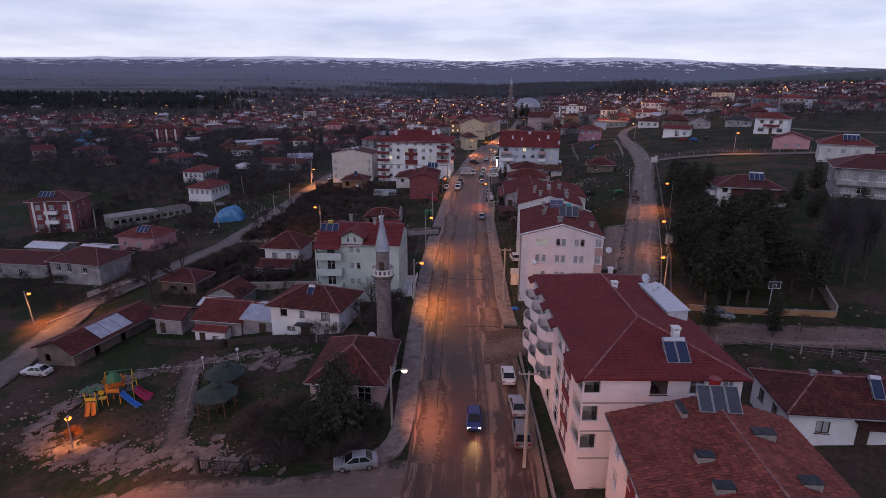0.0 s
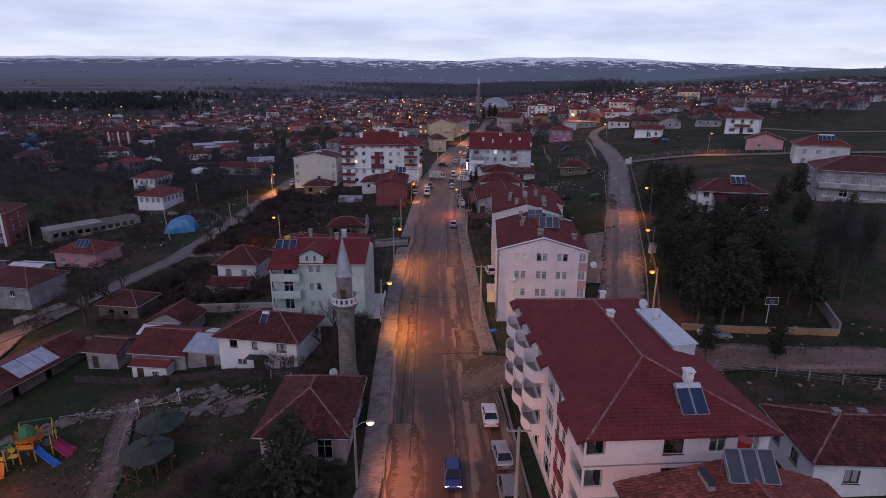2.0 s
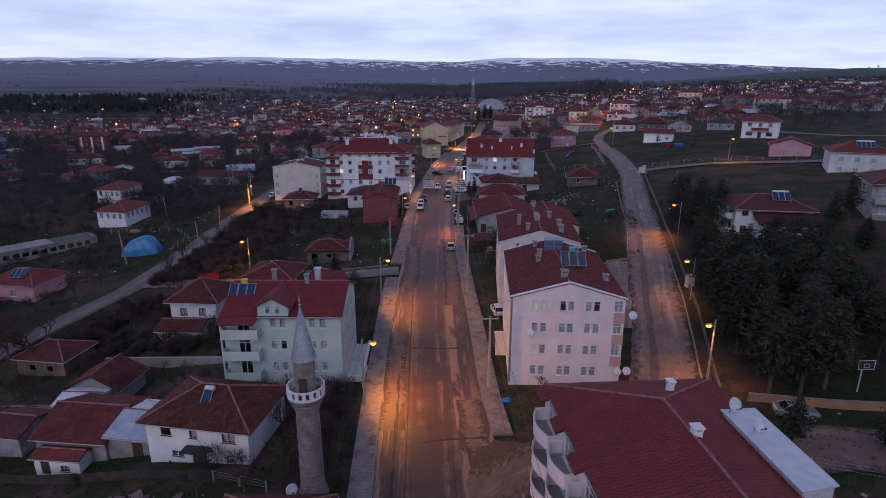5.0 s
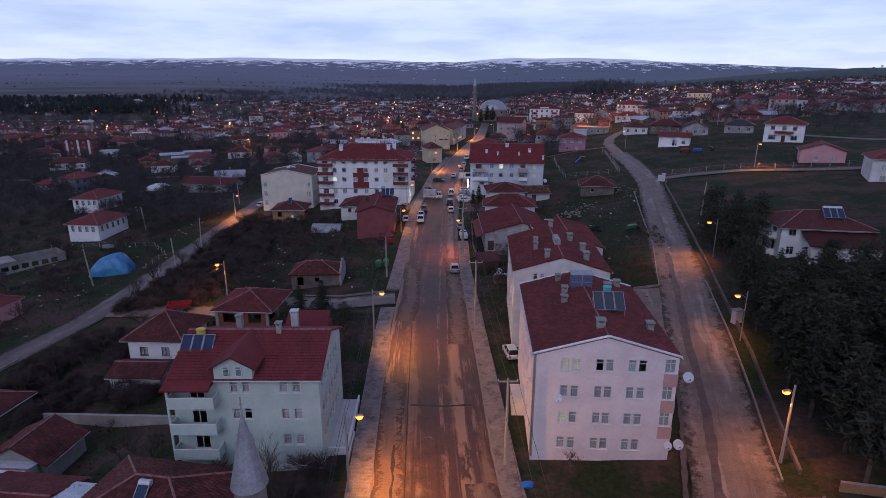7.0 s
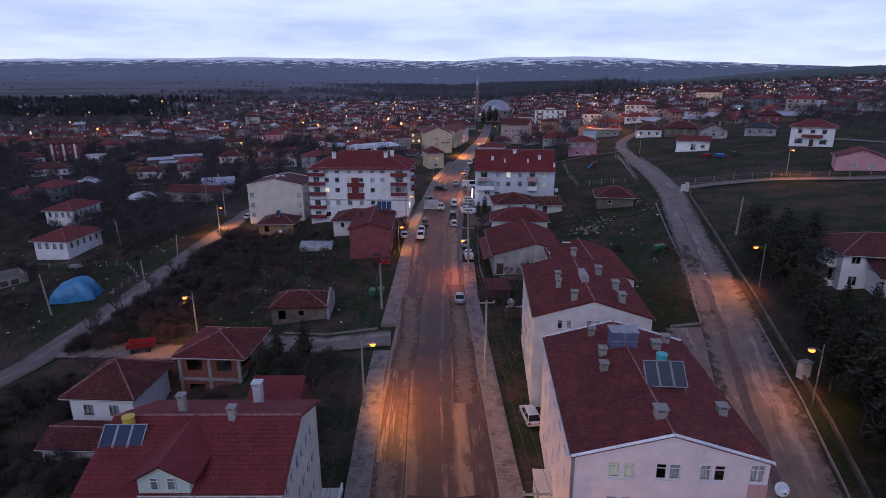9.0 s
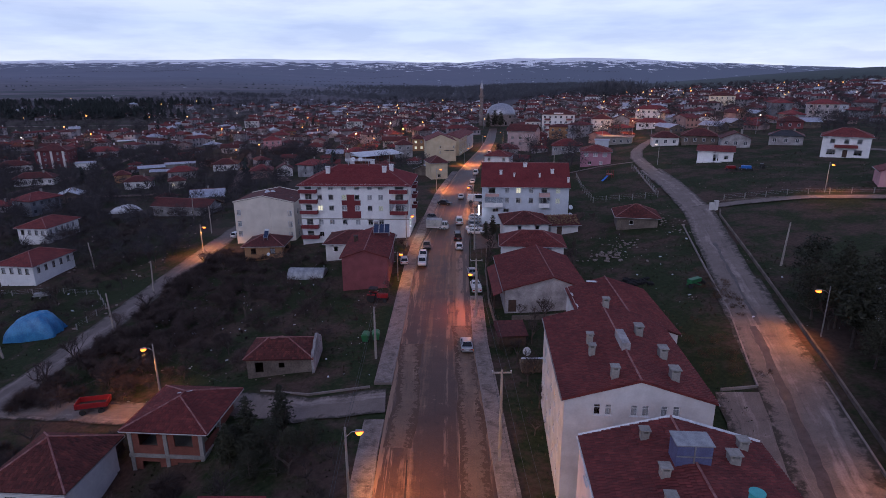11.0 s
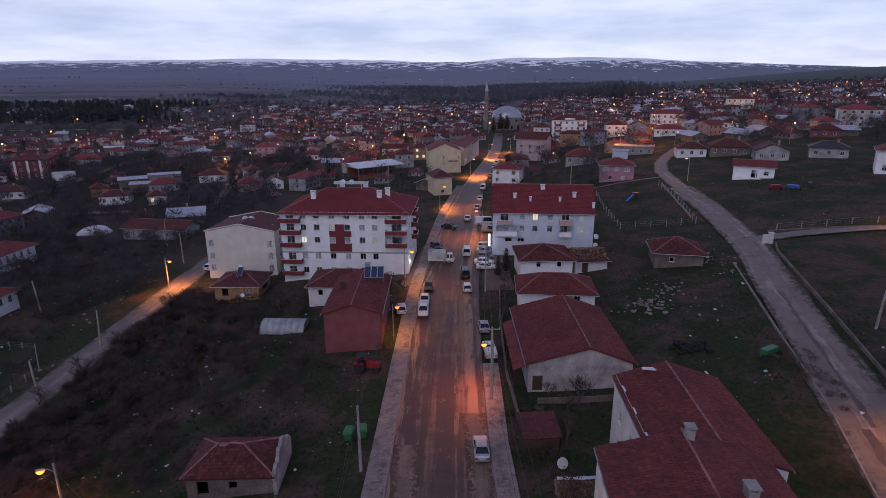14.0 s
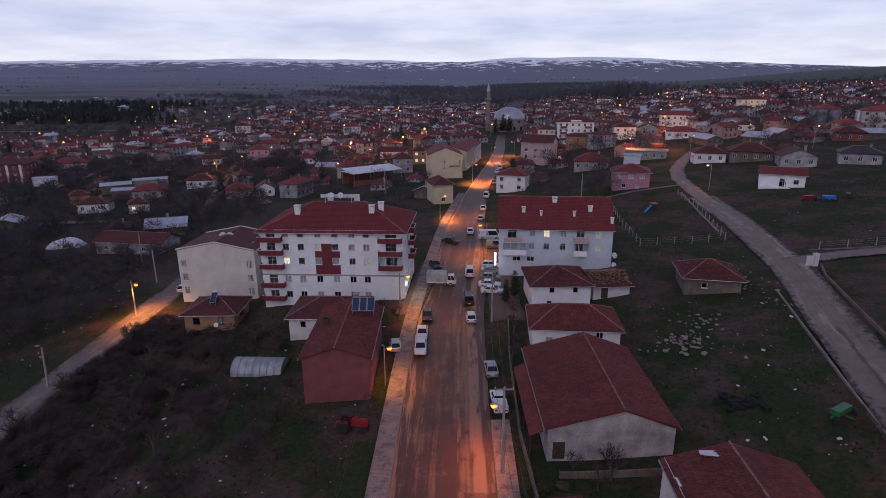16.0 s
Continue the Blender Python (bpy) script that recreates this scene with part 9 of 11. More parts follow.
THICKET = [(srnd.uniform(-52, -12), srnd.uniform(146, 200)) for _ in range(420)]
THICKET = [(x, y) for x, y in THICKET if not (-30 < x < -21 and 178 < y < 188) and not (-18.5 < x < -7 and 170 < y < 192) and not (-25 < x < -10 and 190 < y < 202) and not (-27 < x < -15 and y < 151) and srnd.random() < 0.25 + 0.75 * (x < -22)]
HEDGE = []
while len(HEDGE) < 330:
    y = srnd.uniform(141, 205)
    x = lerp_table([(b_, a_) for a_, b_ in LOWER], y) + 4.6 + 17 * srnd.random() ** 1.6
    if noise.noise(Vector((x * 0.12, y * 0.12, 8.0))) > -0.15:
        HEDGE.append((x, y))
scatter_bushes("thicket", "leafless dark thicket on the waste ground", THICKET, 0.7, 2.8, 260, TWIG, 3, 0.7)
scatter_bushes("street_thicket", "dense dark thicket along the lower street", HEDGE, 1.0, 3.0, 260, TWIG, 13, 0.8)
LOWBUSH = [(srnd.uniform(-125, -66), srnd.uniform(100, 260)) for _ in range(420)]
LOWBUSH = [(x, y) for x, y in LOWBUSH if not (-100 < x < -82 and 190 < y < 208) and not (-117 < x < -103 and 224 < y < 241) and not (-78 < x < -64 and 162 < y < 174)]
scatter_bushes("lower_shrubs", "leafless shrubs between the gardens", LOWBUSH, 1.0, 4.4, 260, TWIG, 4, 0.55)
scatter_bushes("yard_brush", "dry brushwood heaped round the shanty", [(srnd.uniform(8.4, 13.6), srnd.uniform(145.5, 156.5)) for _ in range(26)], 0.6, 1.6, 220, SCRUB, 14, 0.6)
HILLBUSH = [(srnd.uniform(24, 46), srnd.uniform(120, 200)) for _ in range(70)] + [(srnd.uniform(66, 140), srnd.uniform(140, 200)) for _ in range(120)] + [(srnd.uniform(9.5, 15), srnd.uniform(84, 200)) for _ in range(70)] + [(srnd.uniform(52, 100), srnd.uniform(60, 84)) for _ in range(60)]
HILLBUSH = [(x, y) for x, y in HILLBUSH if not (40 < x < 49 and 196 < y < 206) and abs(x - lerp_table([(b_, a_) for a_, b_ in UPPER], y)) > 5.5]
RUST = [(srnd.gauss(44.4, 1.3), srnd.gauss(158.0, 4.0)) for _ in range(30)] + [(srnd.gauss(35.0, 2.2), srnd.gauss(140, 6.0)) for _ in range(24)]
scatter_bushes("rust_scrub", "rust-brown dry scrub above the earth road", RUST, 0.7, 1.9, 160, surface("rust_scrub_stems", (0.060, 0.034, 0.018), (0.115, 0.066, 0.034), 0.6, 4.0, 0.95, 0, 0.2), 12)
scatter_bushes("slope_scrub", "dry brown scrub on the slope", HILLBUSH, 0.4, 1.3, 40, SCRUB, 5)


def grass_tufts():
    """Dry tufts that roughen the waste ground."""
    r, g = random.Random(9), Geo()
    boxes = [(-52, -9, 140, 205, 2600), (-48, -9, 76, 130, 1200), (-48, -20, 52, 76, 350), (9, 34, 120, 160, 700), (24, 60, 150, 200, 1500), (40, 64, 205, 262, 700), (66, 130, 205, 262, 1300), (34, 60, 56, 80, 700), (-125, -64, 130, 260, 2200)]
    for x0, x1, y0, y1, n in boxes:
        for _ in range(n):
            x, y = r.uniform(x0, x1), r.uniform(y0, y1)
            if abs(x - lerp_table([(b_, a_) for a_, b_ in UPPER], y)) < 4.6 or abs(x - lerp_table([(b_, a_) for a_, b_ in LOWER], y)) < 3.4 or (131.5 < y < 142.5 and -60 < x < -6):
                continue
            z = height(x, y) - 0.12
            for _ in range(3):
                a, h, s = r.uniform(0, 6.283), r.uniform(0.12, 0.4), r.uniform(0.05, 0.16)
                g.face([(x - s * math.sin(a), y + s * math.cos(a), z), (x + s * math.sin(a), y - s * math.cos(a), z), (x + 0.5 * h * math.cos(a), y + 0.5 * h * math.sin(a), z + h)])
    tagged(part("dry_grass", g, SCRUB), "tufts of dry winter grass", "grass", kind="stuff")


grass_tufts()


# ---- park ----
def chute(ob, p, q, mat, label, wide=0.34):
    """A moulded slide with raised rims from p down to q."""
    p, q = Vector(p), Vector(q)
    s = (q - p).cross(Vector((0, 0, 1))).normalized() * wide
    g, rings = Geo(), []
    for k in range(7):
        t = k / 6
        c = p.lerp(q, t) + Vector((0, 0, -0.22 * math.sin(math.pi * t)))
        rings.append([c - s + Vector((0, 0, 0.25)), c - s, c + s, c + s + Vector((0, 0, 0.25)), c + s * 1.12 + Vector((0, 0, 0.25)), c + s * 1.12 - Vector((0, 0, 0.06)), c - s * 1.12 - Vector((0, 0, 0.06)), c - s * 1.12 + Vector((0, 0, 0.25))])
    for r0, r1 in zip(rings, rings[1:]):
        for i in range(8):
            j = (i + 1) % 8
            g.face([r0[i], r1[i], r1[j], r0[j]])
    part("slide", g, mat, ob, label)


def play_tower(x, y, turn):
    ob = thing("play_tower", "colourful plastic play tower with slides", "playground", pose(x, y, height(x, y), 0, 0, turn) @ Matrix.Scale(0.86, 4))
    for px, py, h in ((-0.9, -0.9, 3.3), (0.9, -0.9, 3.3), (0.9, 0.9, 3.3), (-0.9, 0.9, 3.3), (-3.4, -2.0, 2.7), (-1.9, -2.0, 2.7), (-3.4, -0.6, 2.7), (-1.9, -0.6, 2.7), (2.4, 0.2, 2.9), (2.4, 1.6, 2.9)):
        part("post", Geo().tube((px, py, -0.3), (px, py, h), 0.075, n=6), ORANGEPLASTIC if h > 3 else YELLOW, ob)
    for q in ((-1.0, -1.0, 1.7, 1.0, 1.0, 1.8), (-3.5, -2.1, 1.1, -1.8, -0.5, 1.2), (1.0, 0.1, 1.5, 2.5, 1.7, 1.6)):
        part("deck", Geo().box(*q), DARKSTEEL, ob)
    part("canopy", Geo().lathe([(1.1, 3.5), (1.0, 3.8), (0.75, 4.3), (0.4, 4.75), (0.05, 4.95)], 12), GREENPAINT, ob, "green domed canopy")
    crown = Geo()
    for k in range(12):
        a0, a1 = 2 * math.pi * k / 12, 2 * math.pi * (k + 1) / 12
        am = (a0 + a1) / 2
        lo, hi = [(1.3 * math.cos(t), 1.3 * math.sin(t), 2.95) for t in (a0, a1)], [(1.5 * math.cos(t), 1.5 * math.sin(t), 3.35) for t in (a1, a0)]
        crown.face(lo + [hi[0], (1.65 * math.cos(am), 1.65 * math.sin(am), 3.85), hi[1]])
        crown.face([hi[1], (1.65 * math.cos(am), 1.65 * math.sin(am), 3.84), hi[0]] + lo[::-1])
    part("crown_ring", crown, ORANGEPLASTIC, ob, "orange scalloped ring round the canopy")
    lf = Geo()
    for k in range(5):
        a = 2 * math.pi * k / 5
        c, s = math.cos(a), math.sin(a)
        lf.prism([(-2.65 + 0.15 * c, -1.3 + 0.15 * s), (-2.65 + 1.0 * c + 0.4 * s, -1.3 + 1.0 * s - 0.4 * c), (-2.65 + 1.5 * c, -1.3 + 1.5 * s), (-2.65 + 1.0 * c - 0.4 * s, -1.3 + 1.0 * s + 0.4 * c)], 2.7 + 0.04 * k, 2.78 + 0.04 * k)
    part("leaf_roof", lf, GREENPAINT, ob, "green leaf-shaped roof")
    for y in (-0.95, 0.95):
        part("side_panel", Geo().box(-0.8, y - 0.03, 1.95, 0.8, y + 0.03, 2.6), ORANGEPLASTIC, ob)
    part("side_panel", Geo().box(-3.3, -2.08, 1.35, -2.0, -2.02, 1.9), YELLOW, ob)
    part("round_panel", Geo().lathe([(0.42, -0.04), (0.45, 0.0), (0.42, 0.04)], 14), YELLOW, ob, at=pose(-1.6, -1.0, 2.1, 90, 0, 0))
    part("bridge", Geo().box(-1.9, -1.5, 1.2, -0.9, -0.7, 1.3).tube((-1.9, -1.5, 1.9), (-0.9, -1.0, 2.3), 0.04, n=5).tube((-1.9, -0.7, 1.9), (-0.9, -0.2, 2.3), 0.04, n=5), YELLOW, ob)
    chute(ob, (0.9, -0.5, 1.8), (4.4, -2.6, 0.25), BLUEPLASTIC, "long blue slide")
    chute(ob, (2.4, 0.6, 1.6), (4.9, -0.7, 0.3), MAGENTA, "magenta slide")
    chute(ob, (2.2, 1.4, 1.6), (4.9, 0.4, 0.3), MAGENTA, "magenta slide")
    chute(ob, (-2.3, -2.1, 1.2), (-1.5, -4.0, 0.2), ORANGEPLASTIC, "orange slide", 0.28)
    chute(ob, (-3.0, -2.1, 1.2), (-2.3, -4.2, 0.2), ORANGEPLASTIC, "orange slide", 0.28)
    for k in range(6):
        part("rung", Geo().tube((-3.6 - 0.18 * k, -1.6, 1.1 - 0.19 * k), (-3.6 - 0.18 * k, -0.9, 1.1 - 0.19 * k), 0.03, n=5), YELLOW, ob)


play_tower(-44.0, 66.0, 8)


def gazebo(x, y):
    ob = thing("gazebo", "dark octagonal timber gazebo in the park", "gazebo", pose(x, y, height(x, y)), "gazebos")
    g = Geo()
    for k in range(8):
        a, b = 2 * math.pi * k / 8, 2 * math.pi * (k + 1) / 8
        slope(g, [(2.6 * math.cos(a), 2.6 * math.sin(a), 2.35), (2.6 * math.cos(b), 2.6 * math.sin(b), 2.35), (0.5 * math.cos(b), 0.5 * math.sin(b), 3.3), (0.5 * math.cos(a), 0.5 * math.sin(a), 3.3)])
        part("post", Geo().tube((2.2 * math.cos(a), 2.2 * math.sin(a), -0.3), (2.2 * math.cos(a), 2.2 * math.sin(a), 2.5), 0.08, n=6), DARKWOOD, ob)
        if k != 6:
            part("railing", Geo().tube((2.2 * math.cos(a), 2.2 * math.sin(a), 0.9), (2.2 * math.cos(b), 2.2 * math.sin(b), 0.9), 0.04, n=5).tube((2.2 * math.cos(a), 2.2 * math.sin(a), 0.45), (2.2 * math.cos(b), 2.2 * math.sin(b), 0.45), 0.04, n=5), DARKWOOD, ob)
    part("roof", g, GAZEBO, ob)
    part("cupola", Geo().lathe([(0.55, 3.25), (0.5, 3.5), (0.75, 3.5), (0.05, 3.95)], 8), GAZEBO, ob)
    part("table", Geo().tube((0, 0, -0.2), (0, 0, 0.72), 0.1, n=6).tube((0, 0, 0.72), (0, 0, 0.78), 0.7, n=10), DARKWOOD, ob)


gazebo(-28.2, 60.6)
gazebo(-29.4, 66.0)


def park_rail(pts):
    x0, y0 = pts[0]
    z0 = height(x0, y0)
    ob = thing("park_rail", "low pale pipe rail round the play ground", "rail", pose(x0, y0, z0), "park rails")
    tops = [Vector((x - x0, y - y0, height(x, y) - z0 + 0.55)) for x, y in pts]
    for a, b in zip(tops, tops[1:]):
        part("pipe", Geo().tube(a, b, 0.025, n=6), STEEL, ob)
    for a in tops:
        part("post", Geo().tube(a - Vector((0, 0, 0.8)), a, 0.035, n=6), STEEL, ob)


park_rail([(-45.6, 73.4), (-42, 73.6), (-38.4, 73.8), (-34.5, 73.8), (-30.7, 73.7)])
park_rail([(-36.6, 72.6), (-35.0, 68.4), (-33.4, 64.2), (-32.0, 60.4)])

sw = thing("swing", "green and yellow swing frame", "swing", pose(-46.0, 70.0, height(-46, 70), 0, 0, 20))
part("frame_pole", Geo().tube((-1.6, -0.8, -0.3), (-1.6, 0, 2.3), 0.05, n=6).tube((-1.6, 0.8, -0.3), (-1.6, 0, 2.3), 0.05, n=6).tube((1.6, -0.8, -0.3), (1.6, 0, 2.3), 0.05, n=6).tube((1.6, 0.8, -0.3), (1.6, 0, 2.3), 0.05, n=6), YELLOW, sw)
part("top_bar", Geo().tube((-1.6, 0, 2.3), (1.6, 0, 2.3), 0.05, n=6), GREENPAINT, sw)
for x in (-0.7, 0.7):
    part("seat", Geo().box(x - 0.22, -0.1, 0.5, x + 0.22, 0.1, 0.54).tube((x - 0.2, 0, 0.54), (x - 0.2, 0, 2.3), 0.012, n=4).tube((x + 0.2, 0, 0.54), (x + 0.2, 0, 2.3), 0.012, n=4), DARKSTEEL, sw)
for x, y in ((-35.8, 73.2), (-31.2, 74.2)):
    pl = thing("park_post", "white park lantern, unlit", "lantern", pose(x, y, height(x, y)), "park lanterns")
    part("post", Geo().tube((0, 0, -0.2), (0, 0, 1.5), 0.06, n=6), TANK, pl)
    part("globe", Geo().lathe([(0.03, 1.5), (0.22, 1.62), (0.26, 1.78), (0.16, 1.95), (0.03, 2.0)], 10), TANK, pl)
gt = thing("gate", "dark iron gate between low posts", "gate", pose(-22.8, 49.4, height(-22.8, 49.4), 0, 0, -2))
part("gate_frame", Geo().box(-2.3, -0.03, 0.1, 2.3, 0.03, 0.18).box(-2.3, -0.03, 1.1, 2.3, 0.03, 1.18), DARKSTEEL, gt)
for k in range(17):
    part("bar", Geo().box(-2.28 + 0.28 * k, -0.02, 0.1, -2.24 + 0.28 * k, 0.02, 1.3), DARKSTEEL, gt)
for x in (-2.5, 2.5):
    part("post", Geo().box(x - 0.15, -0.15, -0.3, x + 0.15, 0.15, 1.4).box(x - 0.2, -0.2, 1.4, x + 0.2, 0.2, 1.48), DARKSTEEL, gt)
# leaves coloured orange as the park lamp tints them
ob_bush = thing("rust_bush", "dry bush under the park lamp, orange lamplight in its colour", "bush", pose(-44.4, 58.2, height(-44.4, 58.2)))
bg = Geo()
slivers(bg, random.Random(2), 0, 0, -0.1, 1.8, 1.2, 900, 0.5)
part("crown", bg, surface("rust_leaves", (0.16, 0.055, 0.016), (0.26, 0.10, 0.03), 1.0, 6.0, 0.9, 0, 0.2), ob_bush)


# ---- walls, fences and yard things ----
def low_wall(name, label, pts, h, t, mat, cap=True, below=1.0):
    """A wall that follows the ground along a line of (x, y)."""
    x0, y0 = pts[0]
    z0 = height(x0, y0)
    ob = thing(name, label, "wall", pose(x0, y0, z0))
    for (ax, ay), (bx, by) in zip(pts, pts[1:]):
        n = max(1, int(math.dist((ax, ay), (bx, by)) / 5))
        for k in range(n):
            g, c = Geo(), Geo()
            p, q = [(ax + (bx - ax) * s / n, ay + (by - ay) * s / n) for s in (k, k + 1)]
            d = math.dist(p, q)
            nx, ny = -(q[1] - p[1]) / d * t / 2, (q[0] - p[0]) / d * t / 2
            za, zb = height(*p) - z0, height(*q) - z0
            for geo, tt, lo, hi in ((g, 1.0, -below, h), (c, 1.35, h, h + 0.09)) if cap else ((g, 1.0, -below, h),):
                a, b, e, f = [(px - x0 + s * nx * tt, py - y0 + s * ny * tt) for (px, py), s in ((p, -1), (q, -1), (q, 1), (p, 1))]
                i = len(geo.v)
                geo.v += [(*a, za + lo), (*b, zb + lo), (*e, zb + lo), (*f, za + lo), (*a, za + hi), (*b, zb + hi), (*e, zb + hi), (*f, za + hi)]
                geo.f += [tuple(i + m for m in q4) for q4 in ((3, 2, 1, 0), (4, 5, 6, 7), (0, 1, 5, 4), (1, 2, 6, 5), (2, 3, 7, 6), (3, 0, 4, 7))]
            section = part("wall_section", g, mat, ob)
            if cap:
                part("coping", c, KERB, section)


low_wall("retaining_wall", "low concrete retaining wall beside the earth road", [(33.0, 88.5), (39.6, 109.0), (45.4, 131.0), (50.6, 150.0), (56.6, 172.0), (63.2, 197.0), (65.4, 201.6)], 0.4, 0.25, MUD, False)
low_wall("grove_wall", "ochre low wall in front of the pine grove", [(34.8, 86.0), (42.4, 83.0), (47.6, 81.4), (52.6, 79.8)], 0.8, 0.25, OCHRE)
low_wall("street_edge", "pale kerb along the earth road", [(31.0, 87.8), (35.4, 101.0), (39.2, 113.3), (44.0, 131.2)], 0.16, 0.2, KERB, False)
low_wall("grove_wall", "tall grey wall at the side of the pine grove", [(52.8, 80.0), (57.0, 92.0), (62.0, 110.0)], 1.5, 0.25, CONCRETE)
low_wall("verge_wall", "pale kerb wall beside the sunken verge", [(8.9, 45.0), (8.4, 60.0), (8.1, 73.8)], 0.35, 0.25, KERB, False)
low_wall("garden_wall", "low garden wall behind the white house", [(-56, 96.5), (-50, 95.9), (-46.6, 95.3)], 0.9, 0.25, CONCRETE)
low_wall("yard_wall", "pale yard wall at the lower street", [(-76.2, 108.0), (-70.6, 116.0)], 0.9, 0.25, OFFWHITE)
low_wall("street_edge", "stone edging along the lower street", [(-75.4, 95.0), (-70.2, 103.6), (-63.4, 126.0)], 0.25, 0.3, KERB, False)
low_wall("street_edge", "stone edging along the earth road", [(59.4, 226.0), (61.8, 240.0), (66.0, 262.0)], 0.25, 0.25, KERB, False)
low_wall("street_edge", "stone edging at the field corner", [(68.0, 209.2), (80.0, 206.6), (100.0, 199.0), (120.0, 193.0)], 0.15, 0.2, MUD, False)
low_wall("kerb_edge", "stone edging of the apron beside the earth road", [(33.0, 132.8), (37.0, 132.3), (38.4, 137.0), (43.0, 151.2), (47.2, 168.2), (54.0, 194.5)], 0.12, 0.2, KERB, False)
low_wall("side_kerb", "pale kerb of the side street", [(-8.4, 138.4), (-16.0, 137.6), (-22.6, 139.6)], 0.16, 0.2, KERB, False)
low_wall("garden_wall", "grey wall between street and wide red-roofed house", [(9.3, 152.0), (9.0, 165.0), (9.9, 182.0), (11.6, 199.0)], 0.7, 0.2, MUD, False)
low_wall("front_wall", "low grey wall before the wide red-roofed house", [(12.0, 158.0), (24.5, 157.4)], 0.6, 0.2, MUD, False)
gp_ = thing("gate_pillar", "pale concrete gate pillar at the road fork", "pillar", pose(64.6, 202.0, height(64.6, 202)))
part("pillar", Geo().box(-0.35, -0.35, -0.5, 0.35, 0.35, 2.0).box(-0.45, -0.45, 2.0, 0.45, 0.45, 2.12), OFFWHITE, gp_)
part("panel", Geo().box(-1.6, -0.08, -0.5, -0.35, 0.08, 1.7), OFFWHITE, gp_)
bx_ = thing("switch_box", "pale street cabinet beside the earth road", "cabinet", pose(41.9, 117.4, height(41.9, 117.4), 0, 0, 15))
part("body", Geo().box(-0.6, -0.4, -0.3, 0.6, 0.4, 1.7), OFFWHITE, bx_)
part("lid", Geo().box(-0.7, -0.5, 1.7, 0.7, 0.5, 1.8), CONCRETE, bx_)


def fence(label, pts, gap=3.0, h=1.5):
    x0, y0 = pts[0]
    z0 = height(x0, y0)
    ob = thing("fence", label, "fence", pose(x0, y0, z0))
    me = Geo().box(-0.07, -0.07, -0.4, 0.07, 0.07, h).mesh("post", CONCRETE)
    tops = []
    for (ax, ay), (bx, by) in zip(pts, pts[1:]):
        n = max(1, int(math.dist((ax, ay), (bx, by)) / gap))
        for k in range(n):
            x, y = ax + (bx - ax) * k / n, ay + (by - ay) * k / n
            part("post", me, None, ob, at=pose(x - x0, y - y0, height(x, y) - z0))
            tops.append(Vector((x - x0, y - y0, height(x, y) - z0)))
    for lift in (0.5, 0.95, 1.4):
        g = Geo()
        g.path([a + Vector((0, 0, lift * h / 1.5)) for a in tops], 0.012, 3)
        part("wire", g, STEEL, ob)


fence("wire fence on concrete posts round the play yard", [(64.6, 260.6), (62.0, 240.0), (58.4, 221.0), (52.0, 221.6), (42.6, 225.0), (44.0, 244.0), (46.6, 262.4)])
fence("wire fence on concrete posts along the field", [(34.4, 74.6), (40.0, 71.6), (48.6, 67.2), (60.0, 62.0)], 3.2, 1.2)
fence("wire fence of the white houses' yard", [(-99.0, 190.4), (-90.0, 189.0), (-82.0, 190.0), (-70.0, 186.0), (-64.0, 178.0), (-64.4, 166.0)], 3.0, 1.1)
fence("old fence above the lane", [(70.0, 209.4), (84.0, 207.4), (104.0, 199.6), (122.0, 195.6)], 4.0, 1.3)
fence("wire fence in the garden below the pavement", [(-21.0, 78.0), (-12.4, 74.6)], 2.5, 1.0)


def hoop(x, y):
    ob = thing("basketball_hoop", "basketball backboard on a white and dark post", "basketball hoop", pose(x, y, height(x, y)))
    part("post", Geo().tube((0, 0.5, -0.3), (0, 0.5, 2.6), 0.08, n=8).tube((0, 0.5, 2.6), (0, 0.05, 3.2), 0.06, n=6), TANK, ob)
    b = part("backboard", Geo().box(-0.9, 0, 2.75, 0.9, 0.05, 3.85), DARKSTEEL, ob)
    part("border", Geo().box(-0.9, -0.02, 2.75, 0.9, 0, 2.81).box(-0.9, -0.02, 3.79, 0.9, 0, 3.85).box(-0.9, -0.02, 2.81, -0.84, 0, 3.79).box(0.84, -0.02, 2.81, 0.9, 0, 3.79).box(-0.3, -0.02, 3.0, 0.3, 0, 3.05).box(-0.3, -0.02, 3.4, 0.3, 0, 3.45).box(-0.3, -0.02, 3.05, -0.25, 0, 3.4).box(0.25, -0.02, 3.05, 0.3, 0, 3.4), TANK, b)
    ring = Geo()
    for k in range(12):
        a0, a1 = 2 * math.pi * k / 12, 2 * math.pi * (k + 1) / 12
        ring.tube((0.23 * math.cos(a0), -0.28 + 0.23 * math.sin(a0), 3.05), (0.23 * math.cos(a1), -0.28 + 0.23 * math.sin(a1), 3.05), 0.015, n=4)
    part("ring", ring, ORANGEPLASTIC, ob)


hoop(46.6, 85.2)


